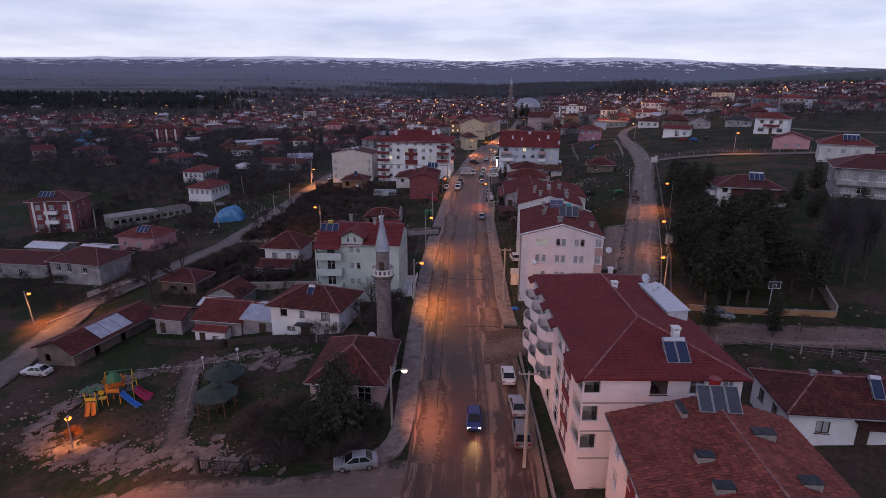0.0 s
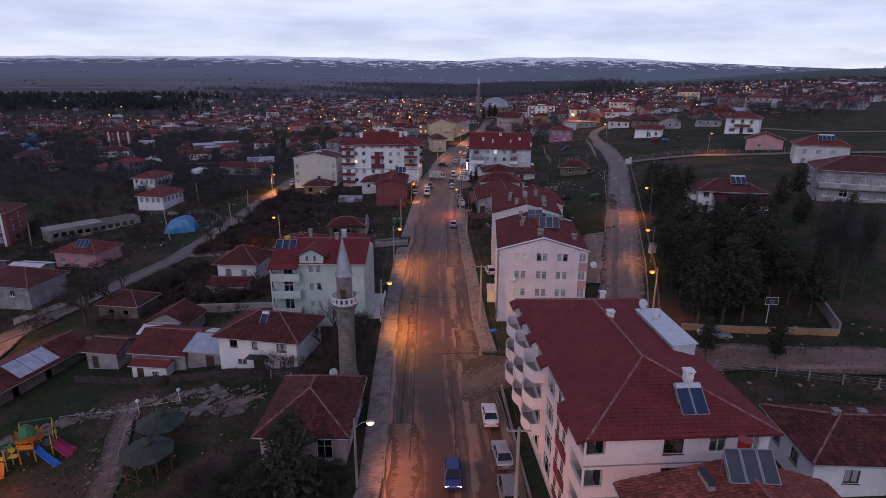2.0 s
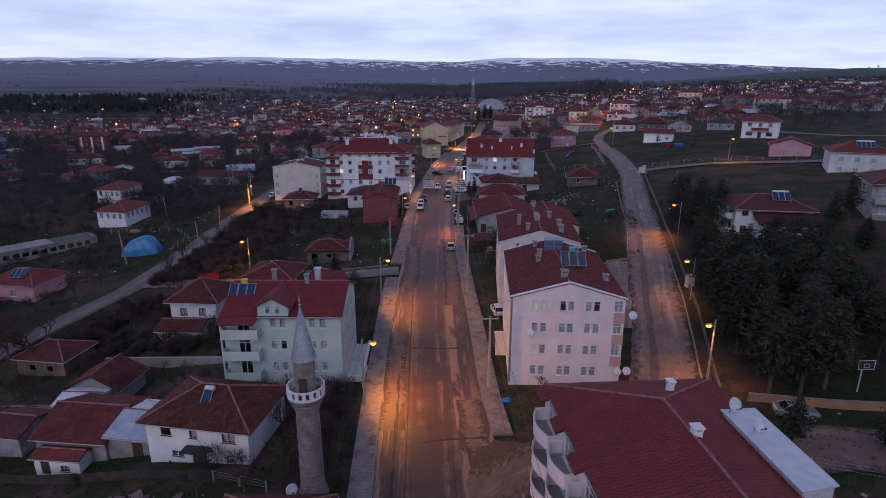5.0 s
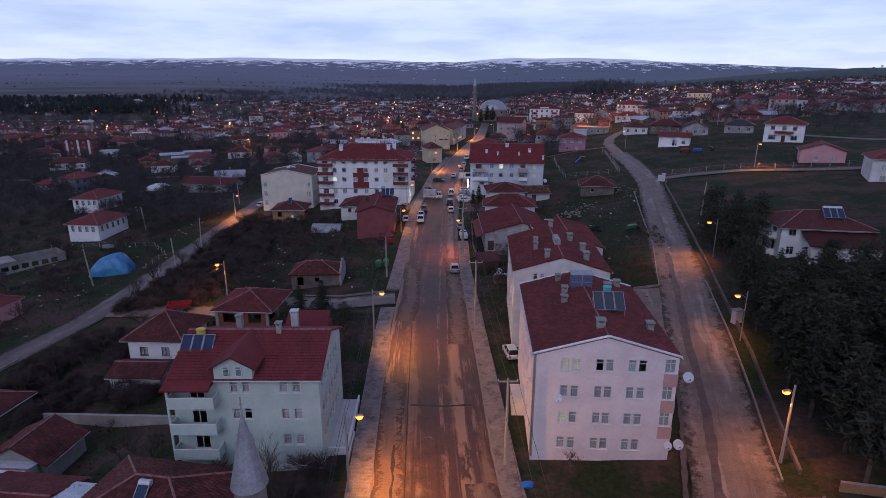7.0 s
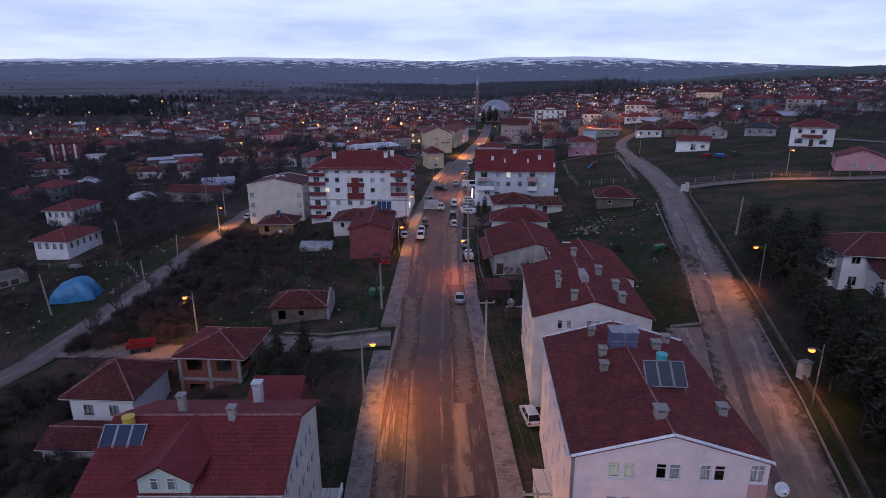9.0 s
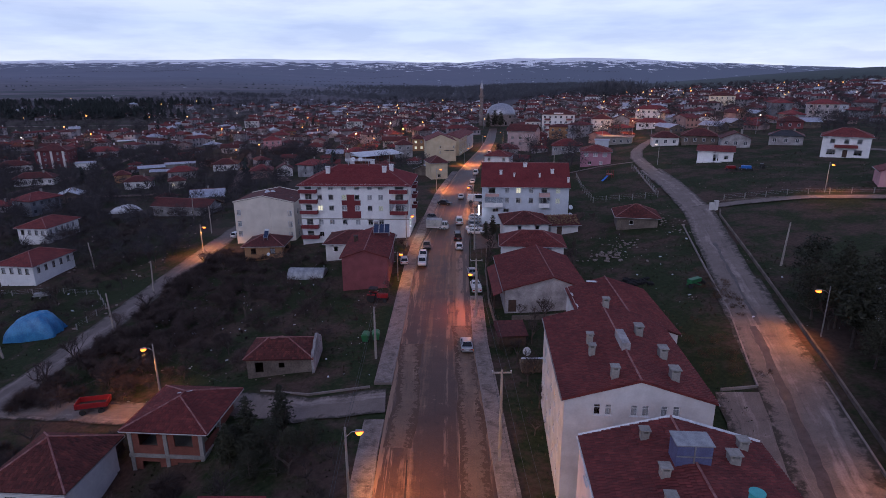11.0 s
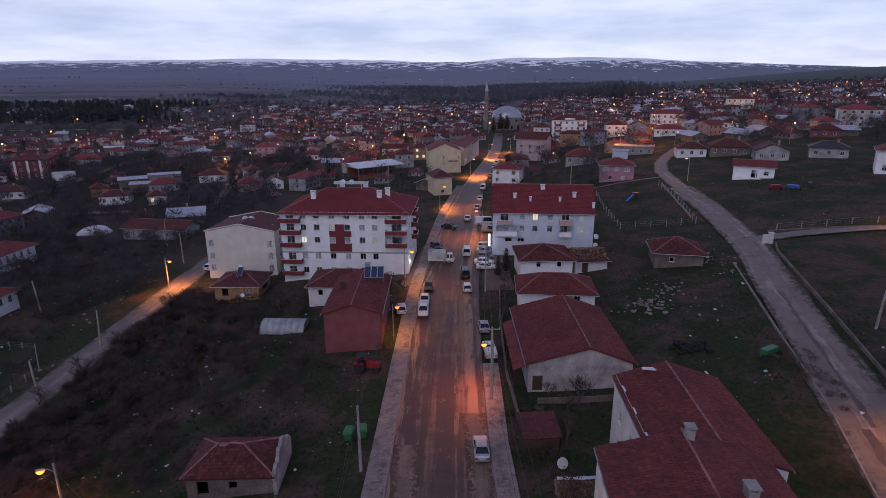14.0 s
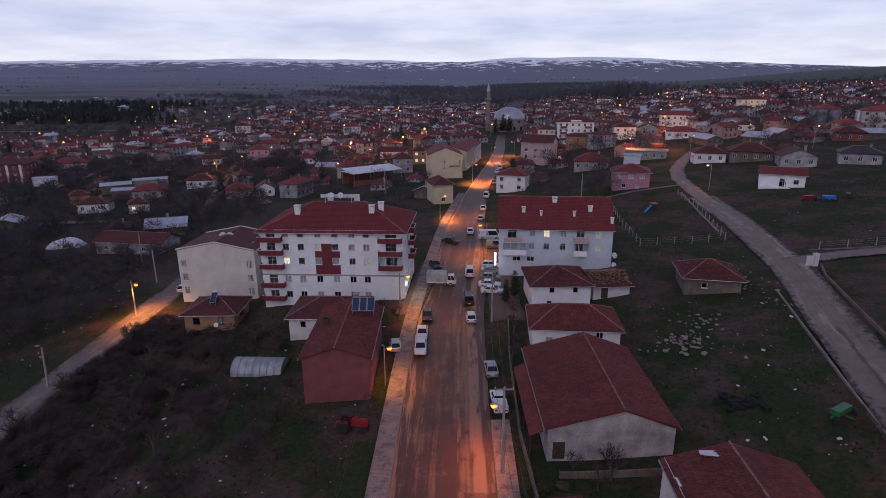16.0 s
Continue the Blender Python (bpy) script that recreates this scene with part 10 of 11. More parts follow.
def tarp_heap(x, y, w, d, h, mat, label, turn=0, seed=1):
    ob = thing("covered_heap", label, "tarpaulin", pose(x, y, height(x, y) - 0.2, 0, 0, turn))
    r, g, n, m = random.Random(seed), Geo(), 30, 34
    for j in range(m + 1):
        for i in range(n + 1):
            u, v = i / n * 2 - 1, j / m * 2 - 1
            k = max(0.0, 1 - abs(u) ** 3.2) * max(0.0, 1 - abs(v) ** 3.0)
            fold = 0.10 * math.sin(9 * v + 2 * u) * (1 - k) + 0.30 * noise.noise(Vector((u * 3, v * 3, seed))) + 0.22 * noise.noise(Vector((u * 8, v * 8, seed + 2)))
            g.v.append((u * w / 2 * (1 + 0.06 * math.sin(7 * v)), v * d / 2, h * (k ** 0.55) * (0.86 + 0.14 * math.sin(2.2 * u + 0.6)) + fold * k))
    g.f = [(j * (n + 1) + i, j * (n + 1) + i + 1, (j + 1) * (n + 1) + i + 1, (j + 1) * (n + 1) + i) for j in range(m) for i in range(n)]
    part("cover", g, mat, ob)


tarp_heap(-71.4, 168.6, 8.4, 5.6, 4.6, TARP, "haystack wrapped in a bright blue tarpaulin", 4)
tarp_heap(-104.0, 263.4, 9.0, 5.0, 2.6, WHITESHEET, "heap covered with white plastic sheet", 0, 5)
for x, y, w, hh in ((-268, 398, 10, 4.5), (-243, 353, 9, 4), (-226, 336, 10, 3.5)):
    tarp_heap(x, y, w, 6, hh, TARP, "far stack under a blue tarpaulin", 10, 7)


def polytunnel(x, y, w, l, turn):
    ob = thing("polytunnel", "low polytunnel covered with cloudy film", "greenhouse", pose(x, y, height(x, y) - 0.1, 0, 0, turn))
    g, n, m = Geo(), 12, 14
    for j in range(m + 1):
        for i in range(n + 1):
            a = math.pi * i / n
            s = 1.0 + (0.025 if j % 2 else -0.01)
            g.v.append((-l / 2 + l * j / m, -w / 2 * s * math.cos(a), 1.75 * s * math.sin(a)))
    g.f = [(j * (n + 1) + i, j * (n + 1) + i + 1, (j + 1) * (n + 1) + i + 1, (j + 1) * (n + 1) + i) for j in range(m) for i in range(n)]
    part("film", g, CLEAR, ob)
    for j in (0, m):
        e = Geo()
        x0 = -l / 2 + l * j / m
        e.face([(x0, -w / 2 * math.cos(math.pi * i / n), 1.75 * math.sin(math.pi * i / n)) for i in range(n + 1)])
        part("end_sheet", e, CLEAR, ob)
    for j in range(0, m + 1, 2):
        e = Geo()
        for i in range(n):
            a, b = math.pi * i / n, math.pi * (i + 1) / n
            e.tube((-l / 2 + l * j / m, -w / 2 * 1.03 * math.cos(a), 1.79 * math.sin(a)), (-l / 2 + l * j / m, -w / 2 * 1.03 * math.cos(b), 1.79 * math.sin(b)), 0.03, n=4)
        part("hoop", e, STEEL, ob)


polytunnel(-25.8, 183.4, 4.2, 7.2, -3)


def boulders(name, label, spots, seed, mat, tall=1.0):
    r, g = random.Random(seed), Geo()
    for x, y, s in spots:
        g.blob(x, y, height(x, y) + 0.15 * s * tall - 0.04 * (tall < 1), s * r.uniform(0.7, 1.2), s * r.uniform(0.6, 1.0), s * tall * r.uniform(0.35, 0.6) + 0.05 * (tall < 1), r, 0.3, 6, 3)
    tagged(part(name, g, mat), label, "stones", kind="stuff")


brnd = random.Random(13)


def rubble_band(pts, wide, n):
    """Spots of broken paving scattered along a line, in loose drifts."""
    out = []
    while len(out) < n:
        (ax, ay), (bx, by) = pts[brnd.randrange(len(pts) - 1)], (0, 0)
        i = pts.index((ax, ay))
        bx, by = pts[i + 1]
        k = brnd.random()
        x, y = ax + (bx - ax) * k + brnd.gauss(0, wide), ay + (by - ay) * k + brnd.gauss(0, wide)
        if noise.noise(Vector((x * 0.7, y * 0.7, 2.0))) > -0.12:
            out.append((x, y, 0.04 + 0.16 * brnd.random() ** 2.2))
    return out


boulders("rubble_heap", "heaps of broken pale stone on the slope", [(brnd.gauss(34, 2.2), brnd.gauss(182, 2.0), brnd.uniform(0.1, 0.45)) for _ in range(70)] + [(brnd.gauss(39.5, 1.6), brnd.gauss(187, 1.5), brnd.uniform(0.1, 0.35)) for _ in range(30)] + [(brnd.gauss(52, 2.0), brnd.gauss(196, 4.0), brnd.uniform(0.1, 0.35)) for _ in range(40)], 1, RUBBLE)
boulders("scattered_stones", "loose stones and pale litter on waste ground", [(brnd.uniform(-50, -9), brnd.uniform(142, 200), brnd.uniform(0.05, 0.16)) for _ in range(150)] + [(brnd.uniform(-50, -20), brnd.uniform(52, 76), brnd.uniform(0.05, 0.15)) for _ in range(130)] + [(brnd.uniform(24, 60), brnd.uniform(60, 84), brnd.uniform(0.08, 0.3)) for _ in range(90)] + [(brnd.uniform(28, 58), brnd.uniform(150, 215), brnd.uniform(0.05, 0.18)) for _ in range(70)] + [(brnd.uniform(66, 120), brnd.uniform(208, 255), brnd.uniform(0.05, 0.2)) for _ in range(60)] + [(brnd.uniform(-110, -62), brnd.uniform(110, 250), brnd.uniform(0.08, 0.4)) for _ in range(240)] + [(brnd.uniform(-60, -52), brnd.uniform(54, 70), brnd.uniform(0.08, 0.3)) for _ in range(60)], 2, PALERUBBLE)
boulders("broken_paving", "rubble and broken pale paving along the park border", rubble_band(PARK_EDGE, 0.7, 1500) + rubble_band(PARK_FRONT, 1.0, 900) + rubble_band([(-30.0, 53.6), (-32.6, 60), (-36, 69)], 0.8, 500), 6, PALERUBBLE, 0.35)
boulders("brush_heap", "dark heap of brushwood on the grass", [(brnd.gauss(34.4, 1.0), brnd.gauss(167.0, 0.7), brnd.uniform(0.4, 0.9)) for _ in range(46)], 3, surface("burnt_brush", (0.006, 0.006, 0.007), (0.014, 0.013, 0.014), 1.0, 6.0, 0.95))
boulders("dung_heap", "brown heap beside the lean-to", [(brnd.gauss(11.6, 0.9), brnd.gauss(153.0, 1.6), brnd.uniform(0.4, 0.9)) for _ in range(26)], 4, SCRUB)


def litter(n, x0, x1, y0, y1):
    """Scraps of plastic and paper lying about."""
    g = Geo()
    for _ in range(n):
        x, y = brnd.uniform(x0, x1), brnd.uniform(y0, y1)
        if noise.noise(Vector((x * 0.12, y * 0.12, 6.0))) < -0.05:
            continue
        s = 0.05 + 0.22 * brnd.random() ** 3
        g.box(-s, -s * brnd.uniform(0.4, 1.0), 0, s, s * 0.7, s * brnd.uniform(0.2, 0.6), pose(x, y, height(x, y) - 0.04, brnd.uniform(-20, 20), brnd.uniform(-20, 20), brnd.uniform(0, 180)))
    tagged(part("litter", g, TANK), "white scraps of litter on waste ground", "litter", kind="stuff")


litter(260, -52, -8.5, 141, 200)
litter(120, 26, 56, 140, 205)
litter(120, -110, -66, 150, 215)


def farm_trailer(x, y, turn):
    ob = thing("farm_trailer", "rusty red farm trailer beside the side street", "trailer", pose(x, y, height(x, y), 0, 0, turn))
    part("bed", Geo().box(-1.9, -1.0, 0.85, 1.9, 1.0, 0.95), DARKSTEEL, ob)
    for q in ((-1.9, -1.0, 0.95, 1.9, -0.94, 1.65), (-1.9, 0.94, 0.95, 1.9, 1.0, 1.65), (-1.9, -0.94, 0.95, -1.84, 0.94, 1.65), (1.84, -0.94, 0.95, 1.9, 0.94, 1.65)):
        part("side_board", Geo().box(*q), REDPAINT, ob)
    part("drawbar", Geo().tube((1.9, 0, 0.8), (3.2, 0, 0.5), 0.05, n=6), DARKSTEEL, ob)
    for sx in (-1.1, 1.1):
        for sy in (-0.95, 0.95):
            part("wheel", Geo().lathe([(0.15, -0.1), (0.36, -0.1), (0.4, 0), (0.36, 0.1), (0.15, 0.1)], 12), TYRE, ob, at=pose(sx, sy, 0.4, 90, 0, 0))


farm_trailer(-44.7, 140.4, 12)
low_wall("board_fence", "dark weathered board fence before the sheds", [(-50.0, 83.4), (-42.0, 81.6), (-35.0, 80.6), (-22.4, 78.3), (-17.4, 78.4)], 0.95, 0.06, surface("grey_weathered_boards", (0.026, 0.022, 0.021), (0.060, 0.052, 0.050), 1.5, 14.0, 0.9, 0, 0.3), False)


def farm_machine(x, y, turn, mat, label):
    ob = thing("farm_implement", label, "farm implement", pose(x, y, height(x, y), 0, 0, turn))
    part("beam", Geo().box(-1.8, -0.1, 0.5, 1.8, 0.1, 0.7).box(-0.08, -1.4, 0.5, 0.08, 1.0, 0.64), mat, ob)
    for k in range(5):
        part("tine", Geo().tube((-1.5 + 0.75 * k, 0, 0.55), (-1.5 + 0.75 * k, 0.4, 0.0), 0.05, n=5), DARKSTEEL, ob)
    for s in (-1.6, 1.6):
        part("wheel", Geo().lathe([(0.2, -0.08), (0.42, -0.08), (0.42, 0.08), (0.2, 0.08)], 12), TYRE, ob, at=pose(s, -0.6, 0.42, 0, 90, 0))
    part("hopper", Geo().prism([(-1.3, -0.5), (1.3, -0.5), (1.3, 0.4), (-1.3, 0.4)], 0.75, 1.35), mat, ob)


farm_machine(42.4, 162.0, 30, GREENPAINT, "green seed drill abandoned on the grass")
farm_machine(86.5, 240.0, 10, REDPAINT, "red farm implement on the slope")
farm_machine(90.0, 238.0, -20, BLUEPLASTIC, "blue farm implement on the slope")
farm_machine(95.0, 239.0, 60, DARKSTEEL, "dark farm implement on the slope")
farm_machine(-82.0, 186.5, 15, STEEL, "grey scrap implement beside the fence")
ps = thing("climbing_tower", "red and blue climbing frame in the fenced yard", "playground", pose(54.6, 251.0, height(54.6, 251)))
part("tower", Geo().tube((-0.8, -0.8, -0.2), (-0.8, -0.8, 2.6), 0.06, n=6).tube((0.8, -0.8, -0.2), (0.8, -0.8, 2.6), 0.06, n=6).tube((0.8, 0.8, -0.2), (0.8, 0.8, 2.6), 0.06, n=6).tube((-0.8, 0.8, -0.2), (-0.8, 0.8, 2.6), 0.06, n=6).box(-0.9, -0.9, 1.2, 0.9, 0.9, 1.3), REDPAINT, ps)
part("slide", Geo().box(-0.3, -3.2, -0.05, 0.3, 0.0, 0.05, pose(-0.9, -0.8, 0.9, 25, 0, -50)), BLUEPLASTIC, ps)
ls_ = thing("shanty_shed", "small brown shed of boards and old tiles", "shed", pose(10.9, 148.6, height(10.9, 148.6), 0, 0, 4))
part("wall", Geo().box(-1.9, 0, -0.3, 1.9, 3.4, 1.9), DARKWOOD, ls_)
rg = Geo()
slope(rg, [(-2.2, -0.4, 1.85), (2.2, -0.4, 1.85), (2.2, 3.8, 2.5), (-2.2, 3.8, 2.5)])
rg.box(-2.2, -0.4, 1.78, 2.2, 3.8, 1.84)
part("roof", rg, ROOF_OLD, ls_)
th_ = thing("wood_pile", "long pile of split logs under a strip of white sheet", "wood pile", pose(13.6, 141.6, height(13.6, 141.6)))
for k in range(120):
    row_, col_ = divmod(k, 20)
    lx, ly = -2.4 + 0.25 * col_ + rng.uniform(-0.05, 0.05), rng.uniform(-0.12, 0.12)
    log = Geo().tube((0, -0.55, 0), (0, 0.55, 0), rng.uniform(0.10, 0.135), n=6)
    part("log", log, LOGWOOD, th_, at=pose(lx, ly + 0.16 * row_, 0.1 + 0.2 * row_, rng.uniform(-6, 6), 0, rng.uniform(-8, 8)))
part("sheet", Geo().prism([(-2.4, 0.7), (0.2, 0.62), (1.7, 0.8), (1.6, 1.15), (-0.6, 1.05), (-2.3, 1.1)], 1.32, 1.37), TANK, th_)
dish(12.4, 145.4, height(12.4, 145.4), 10, 0.6)
blue_scrap = thing("blue_sack", "blue plastic sack lying on the verge", "sack", pose(8.6, 89.6, height(8.6, 89.6)))
part("sack", Geo().blob(0, 0, 0.15, 0.7, 0.45, 0.25, random.Random(4), 0.3), BLUEPLASTIC, blue_scrap)
sn = thing("snow_patch", "last patch of snow on the red roof", "snow", pose(22.4, 148.4, 11.0, -6, 0, -4))
part("patch", Geo().prism([(-1.6, -0.3), (-0.4, -0.5), (1.4, -0.25), (1.7, 0.2), (0.2, 0.35), (-1.5, 0.3)], 0, 0.07), TANK, sn)
kb = thing("kerb_post", "thin dark post on the pavement", "post", pose(-8.5, 94.5, height(-8.5, 94.5)))
part("post", Geo().tube((0, 0, -0.3), (0, 0, 2.4), 0.05, n=6), DARKSTEEL, kb)

# ---- the town beyond ----
def far_window(ob, side, w, d, u, z, ww, hh, glow=None):
    win = part("window", window_meshes(ww, hh, "dark")[0], None, ob, at=side_pose(side, w, d, u, z))
    own_paint(part("pane", window_meshes(ww, hh, "dark")[1], None, win), glow or TOWNGLASS)


def quarter_house(label, x, y, w, d, floors, wall, roof, kind="hip", turn=0.0, rise=1.8, lit=(), category="house", over=0.5, chimneys=1):
    """A house of the outer quarters on the middle of its front, turned a little from the view."""
    z, tall = height(x, y), 2.9
    c, s = math.cos(radians(turn)) * w / 2, math.sin(radians(turn)) * w / 2
    n, m = max(2, int(w / 2.9)), max(2, int(d / 3.4))
    holes = [("front", w * (i + 0.5) / n, 0.9 + tall * f, 1.1, 1.3, "open") for f in range(floors) for i in range(n)]
    holes += [(side, d * (i + 0.5) / m, 0.9 + tall * f, 1.0, 1.2, "open") for f in range(floors) for i in range(m) for side in (("right",) if x < 0 else ("left",))]
    ob, w, b = house("house" if category == "house" else "shed" if category == "shed" else "apartment_block", label, (x - c, y - s), (x + c, y + s), d, z + tall * floors + 0.3, rise, kind, over, wall, roof, holes if category != "shed" else [], base=z, low=-2.5, category=category, gutter=False)
    for i, (side, u, zz, ww, hh, _) in enumerate(holes if category != "shed" else []):
        far_window(ob, side, w, d, u, zz, ww, hh, LIT if i in lit else None)
    for k in range(chimneys):
        add_chimney(ob, w * (0.22 - 0.4 * k), d * 0.45, tall * floors + rise * 0.4, tall * floors + rise + 0.9, OFFWHITE if k else CONCRETE, 0.6)
    return ob, w


# -- lower quarter beyond the white houses
ob, w = quarter_house("dull red and white three-storey block under dark red roofs", -194.3, 367.5, 15.0, 12.0, 3, MAROON, ROOF_OLD, "hip", 12, 2.4, (7,), "apartment block")
for u in (-5.4, 0.0, 5.4):
    part("stripe", Geo().box(u - 0.5, -0.04, 0, u + 0.5, -0.005, 8.7), OFFWHITE, ob)
quarter_house("white flat-roofed shed beside the red block", -175.3, 362.5, 8.5, 5.0, 1, WHITE, ZINC, "gx", 20, 0.5, (), "shed", 0.3, 0)
quarter_house("long pale house with a row of windows and red hipped roof", -194.3, 412.0, 16.5, 8.0, 1, TOWNWALL, ROOF_TOWN, "hip", 6, 2.2)
quarter_house("small white house before the pine wood", -255.0, 553.0, 10.5, 8.0, 1, WHITE, ROOF_TOWN, "hip", 18, 1.6)
quarter_house("shed with a bright white sheet roof", -208.0, 468.0, 11.5, 6.0, 1, MUD, WHITESHEET, "gx", 25, 0.6, (), "shed", 0.3, 0)
quarter_house("white cottage with a worn red roof", -121.3, 306.4, 10.0, 7.0, 1, WHITE, ROOF_OLD, "hip", 14, 1.6)
quarter_house("small ochre hut with an old tiled roof", -135.8, 323.0, 6.5, 5.5, 1, OCHRE, ROOF_OLD, "hip", 30, 1.4, (), "shed", 0.4, 0)
quarter_house("shed with a blue-grey sheet roof", -132.5, 342.8, 11.0, 7.0, 1, MUD, ZINC, "gx", 28, 0.8, (), "shed", 0.4, 0)
quarter_house("low shed with a bright zinc roof", -123.3, 330.8, 8.0, 5.0, 1, MUD, ZINC, "gx", 16, 0.7, (), "shed", 0.4, 0)
quarter_house("grey plastered building with a flat sheet roof", -124.6, 355.3, 13.5, 7.0, 1, CONCRETE, ZINC, "gx", 22, 0.5, (), "shed", 0.3, 0)
quarter_house("broad house with a faded red roof", -113.0, 330.3, 12.0, 8.0, 1, SHEDWALL, ROOF_TOWN, "hip", 20, 1.8)
quarter_house("white-fronted house with a dark red hipped roof", -101.0, 350.0, 11.0, 8.0, 1, WHITE, ROOF_OLD, "hip", 8, 2.0)
quarter_house("small yellowish house at the end of the lane", -104.3, 304.5, 6.2, 6.0, 1, CREAM, ROOF_OLD, "hip", 22, 1.5, (0,))
quarter_house("small house with a tinted front in lamplight", -159.5, 442.0, 8.6, 7.0, 1, TOWNPINK, ROOF_TOWN, "gy", 16, 1.7)
quarter_house("pale low house with a red roof", -160.0, 477.5, 9.0, 7.0, 1, TOWNWALL, ROOF_TOWN, "hip", 12)
quarter_house("pale house with a red roof near the wood", -173.8, 537.0, 10.4, 8.0, 1, OFFWHITE, ROOF_TOWN, "hip", 25)
quarter_house("white house with a faded roof", -123.0, 421.0, 9.5, 7.0, 1, OFFWHITE, ROOF_OLD, "gx", 14)
quarter_house("house with a large weathered red roof", -75.7, 323.0, 9.2, 8.0, 1, TOWNPINK, ROOF_TOWN, "hip", 12, 2.0)
quarter_house("white two-storey house at the edge of town", -166.5, 606.0, 12.0, 8.0, 2, OFFWHITE, ROOF_TOWN, "hip", 10)
quarter_house("white house with a red hipped roof and chimneys", -70.0, 408.8, 10.6, 8.0, 1, WHITE, ROOF_RED, "hip", -8, 1.9, (), "house", 0.5, 2)
quarter_house("pinkish two-storey house with a red roof", -100.1, 432.0, 10.5, 8.0, 2, PINK, ROOF_TOWN, "hip", 18)
quarter_house("pale pink two-storey house", -104.3, 465.0, 11.5, 8.0, 2, TOWNPINK, ROOF_TOWN, "hip", 6)
quarter_house("two-storey white house with dark windows", -68.7, 574.0, 13.5, 9.0, 2, OFFWHITE, ROOF_TOWN, "hip", 6)
quarter_house("pink house glowing in lamplight", -51.9, 459.5, 13.0, 8.0, 1, PINK, ROOF_TOWN, "hip", -4, 1.9, (1,))
quarter_house("row of white cottages under one roof", -22.5, 401.0, 14.0, 7.0, 1, OFFWHITE, ROOF_OLD, "gx", 2, 1.9)
quarter_house("grey two-storey house behind the market shed", -14.6, 346.5, 8.0, 8.0, 2, SHEDWALL, ROOF_OLD, "hip", 6)
quarter_house("small white gabled house", -65.0, 321.5, 6.4, 7.0, 1, WHITE, ROOF_OLD, "gy", 14, 1.8)
quarter_house("narrow house with a lit yellow front", -8.4, 371.5, 6.0, 7.0, 2, OCHRE, ROOF_OLD, "hip", 4, 1.6, (0, 1, 2))
quarter_house("ochre walled house with a flat red roof", -115.2, 531.0, 12.0, 8.0, 1, OCHRE, ROOF_TOWN, "hip", 12)
quarter_house("long white farmhouse beside the far lane", -170.8, 317.5, 15.0, 7.0, 1, WHITE, ROOF_OLD, "hip", 14, 1.9)
quarter_house("pale twin house with a dark roof", -206.5, 357.0, 14.0, 8.0, 1, OFFWHITE, ROOF_OLD, "hip", 30, 1.9)

# -- upper quarter
ob, w = quarter_house("white four-storey modern block with stepped red roofs", 69.8, 403.0, 18.0, 11.0, 4, WHITE, ROOF_OLD, "hip", -10, 2.4, (5,), "apartment block", 0.7, 2)
for u in (-w / 2 + 3.0, w / 2 - 3.0):
    for z in (2.9, 5.8, 8.7):
        part("balcony", Geo().box(u - 1.7, -1.2, z - 0.15, u + 1.7, 0, z).box(u - 1.7, -1.2, z, u + 1.7, -1.1, z + 0.9), BRICKRED, ob)
part("gable", Geo().prism([(-2.6, -0.8), (2.6, -0.8), (2.6, 4.0), (-2.6, 4.0)], 11.9, 12.6), WHITE, ob)
quarter_house("white three-storey block beside the modern one", 58.5, 421.0, 9.0, 10.0, 3, OFFWHITE, ROOF_OLD, "hip", -8, 2.0, (), "apartment block")
quarter_house("ochre two-storey building with a flat terrace", 67.5, 387.0, 11.0, 8.0, 2, OCHRE, ROOF_OLD, "hip", -12, 1.0)
quarter_house("brick red two-storey house in lamplight", 50.6, 357.5, 8.6, 8.0, 2, BRICKRED, ROOF_OLD, "hip", -10, 1.8, (1,))
quarter_house("pale house under a broad red roof", 55.2, 315.0, 12.0, 9.0, 1, SHEDWALL, ROOF_RED, "hip", -14, 2.3)
quarter_house("unfinished grey concrete house with a flat top", 77.0, 321.5, 14.5, 8.0, 1, CONCRETE, CONCRETE, "hip", -22, 0.3)
quarter_house("small blue-grey shed before the unfinished house", 69.6, 314.0, 5.6, 4.0, 1, BLUEWHITE, ZINC, "gx", -16, 0.4, (), "shed", 0.3, 0)
quarter_house("white two-storey house with a dark red roof", 93.3, 398.0, 10.6, 9.0, 2, WHITE, ROOF_OLD, "hip", -10, 2.0, (2,))
quarter_house("grey gabled two-storey house on the slope", 98.2, 379.5, 8.0, 8.0, 2, SHEDWALL, ROOF_OLD, "gy", -18, 2.0)
quarter_house("white modern house at the upper edge of town", 172.6, 717.0, 15.0, 9.0, 2, WHITE, ROOF_OLD, "hip", -14, 1.6)
quarter_house("long white two-storey row house", 133.7, 433.5, 18.5, 9.0, 2, WHITE, ROOF_TOWN, "hip", -18, 2.0, (4,), "house", 0.5, 2)
quarter_house("white house with a lamplit front wall", 111.6, 373.5, 14.0, 8.0, 1, WHITE, ROOF_TOWN, "hip", -20, 1.8)
quarter_house("small white house on the upper slope", 196.8, 590.0, 11.0, 8.0, 1, WHITE, ROOF_TOWN, "hip", -16)
quarter_house("grey hip-roofed pavilion with sheet roof", 130.7, 392.5, 7.4, 7.4, 1, SHEDWALL, ZINC, "hip", -20, 1.6)
quarter_house("white house with a worn red roof beside the road", 89.7, 297.6, 9.6, 7.0, 1, OFFWHITE, ROOF_OLD, "hip", -14, 1.7)
quarter_house("low house under a wide brown hipped roof", 101.0, 293.5, 12.6, 9.0, 1, MUD, ROOF_OLD, "hip", -22, 2.2)
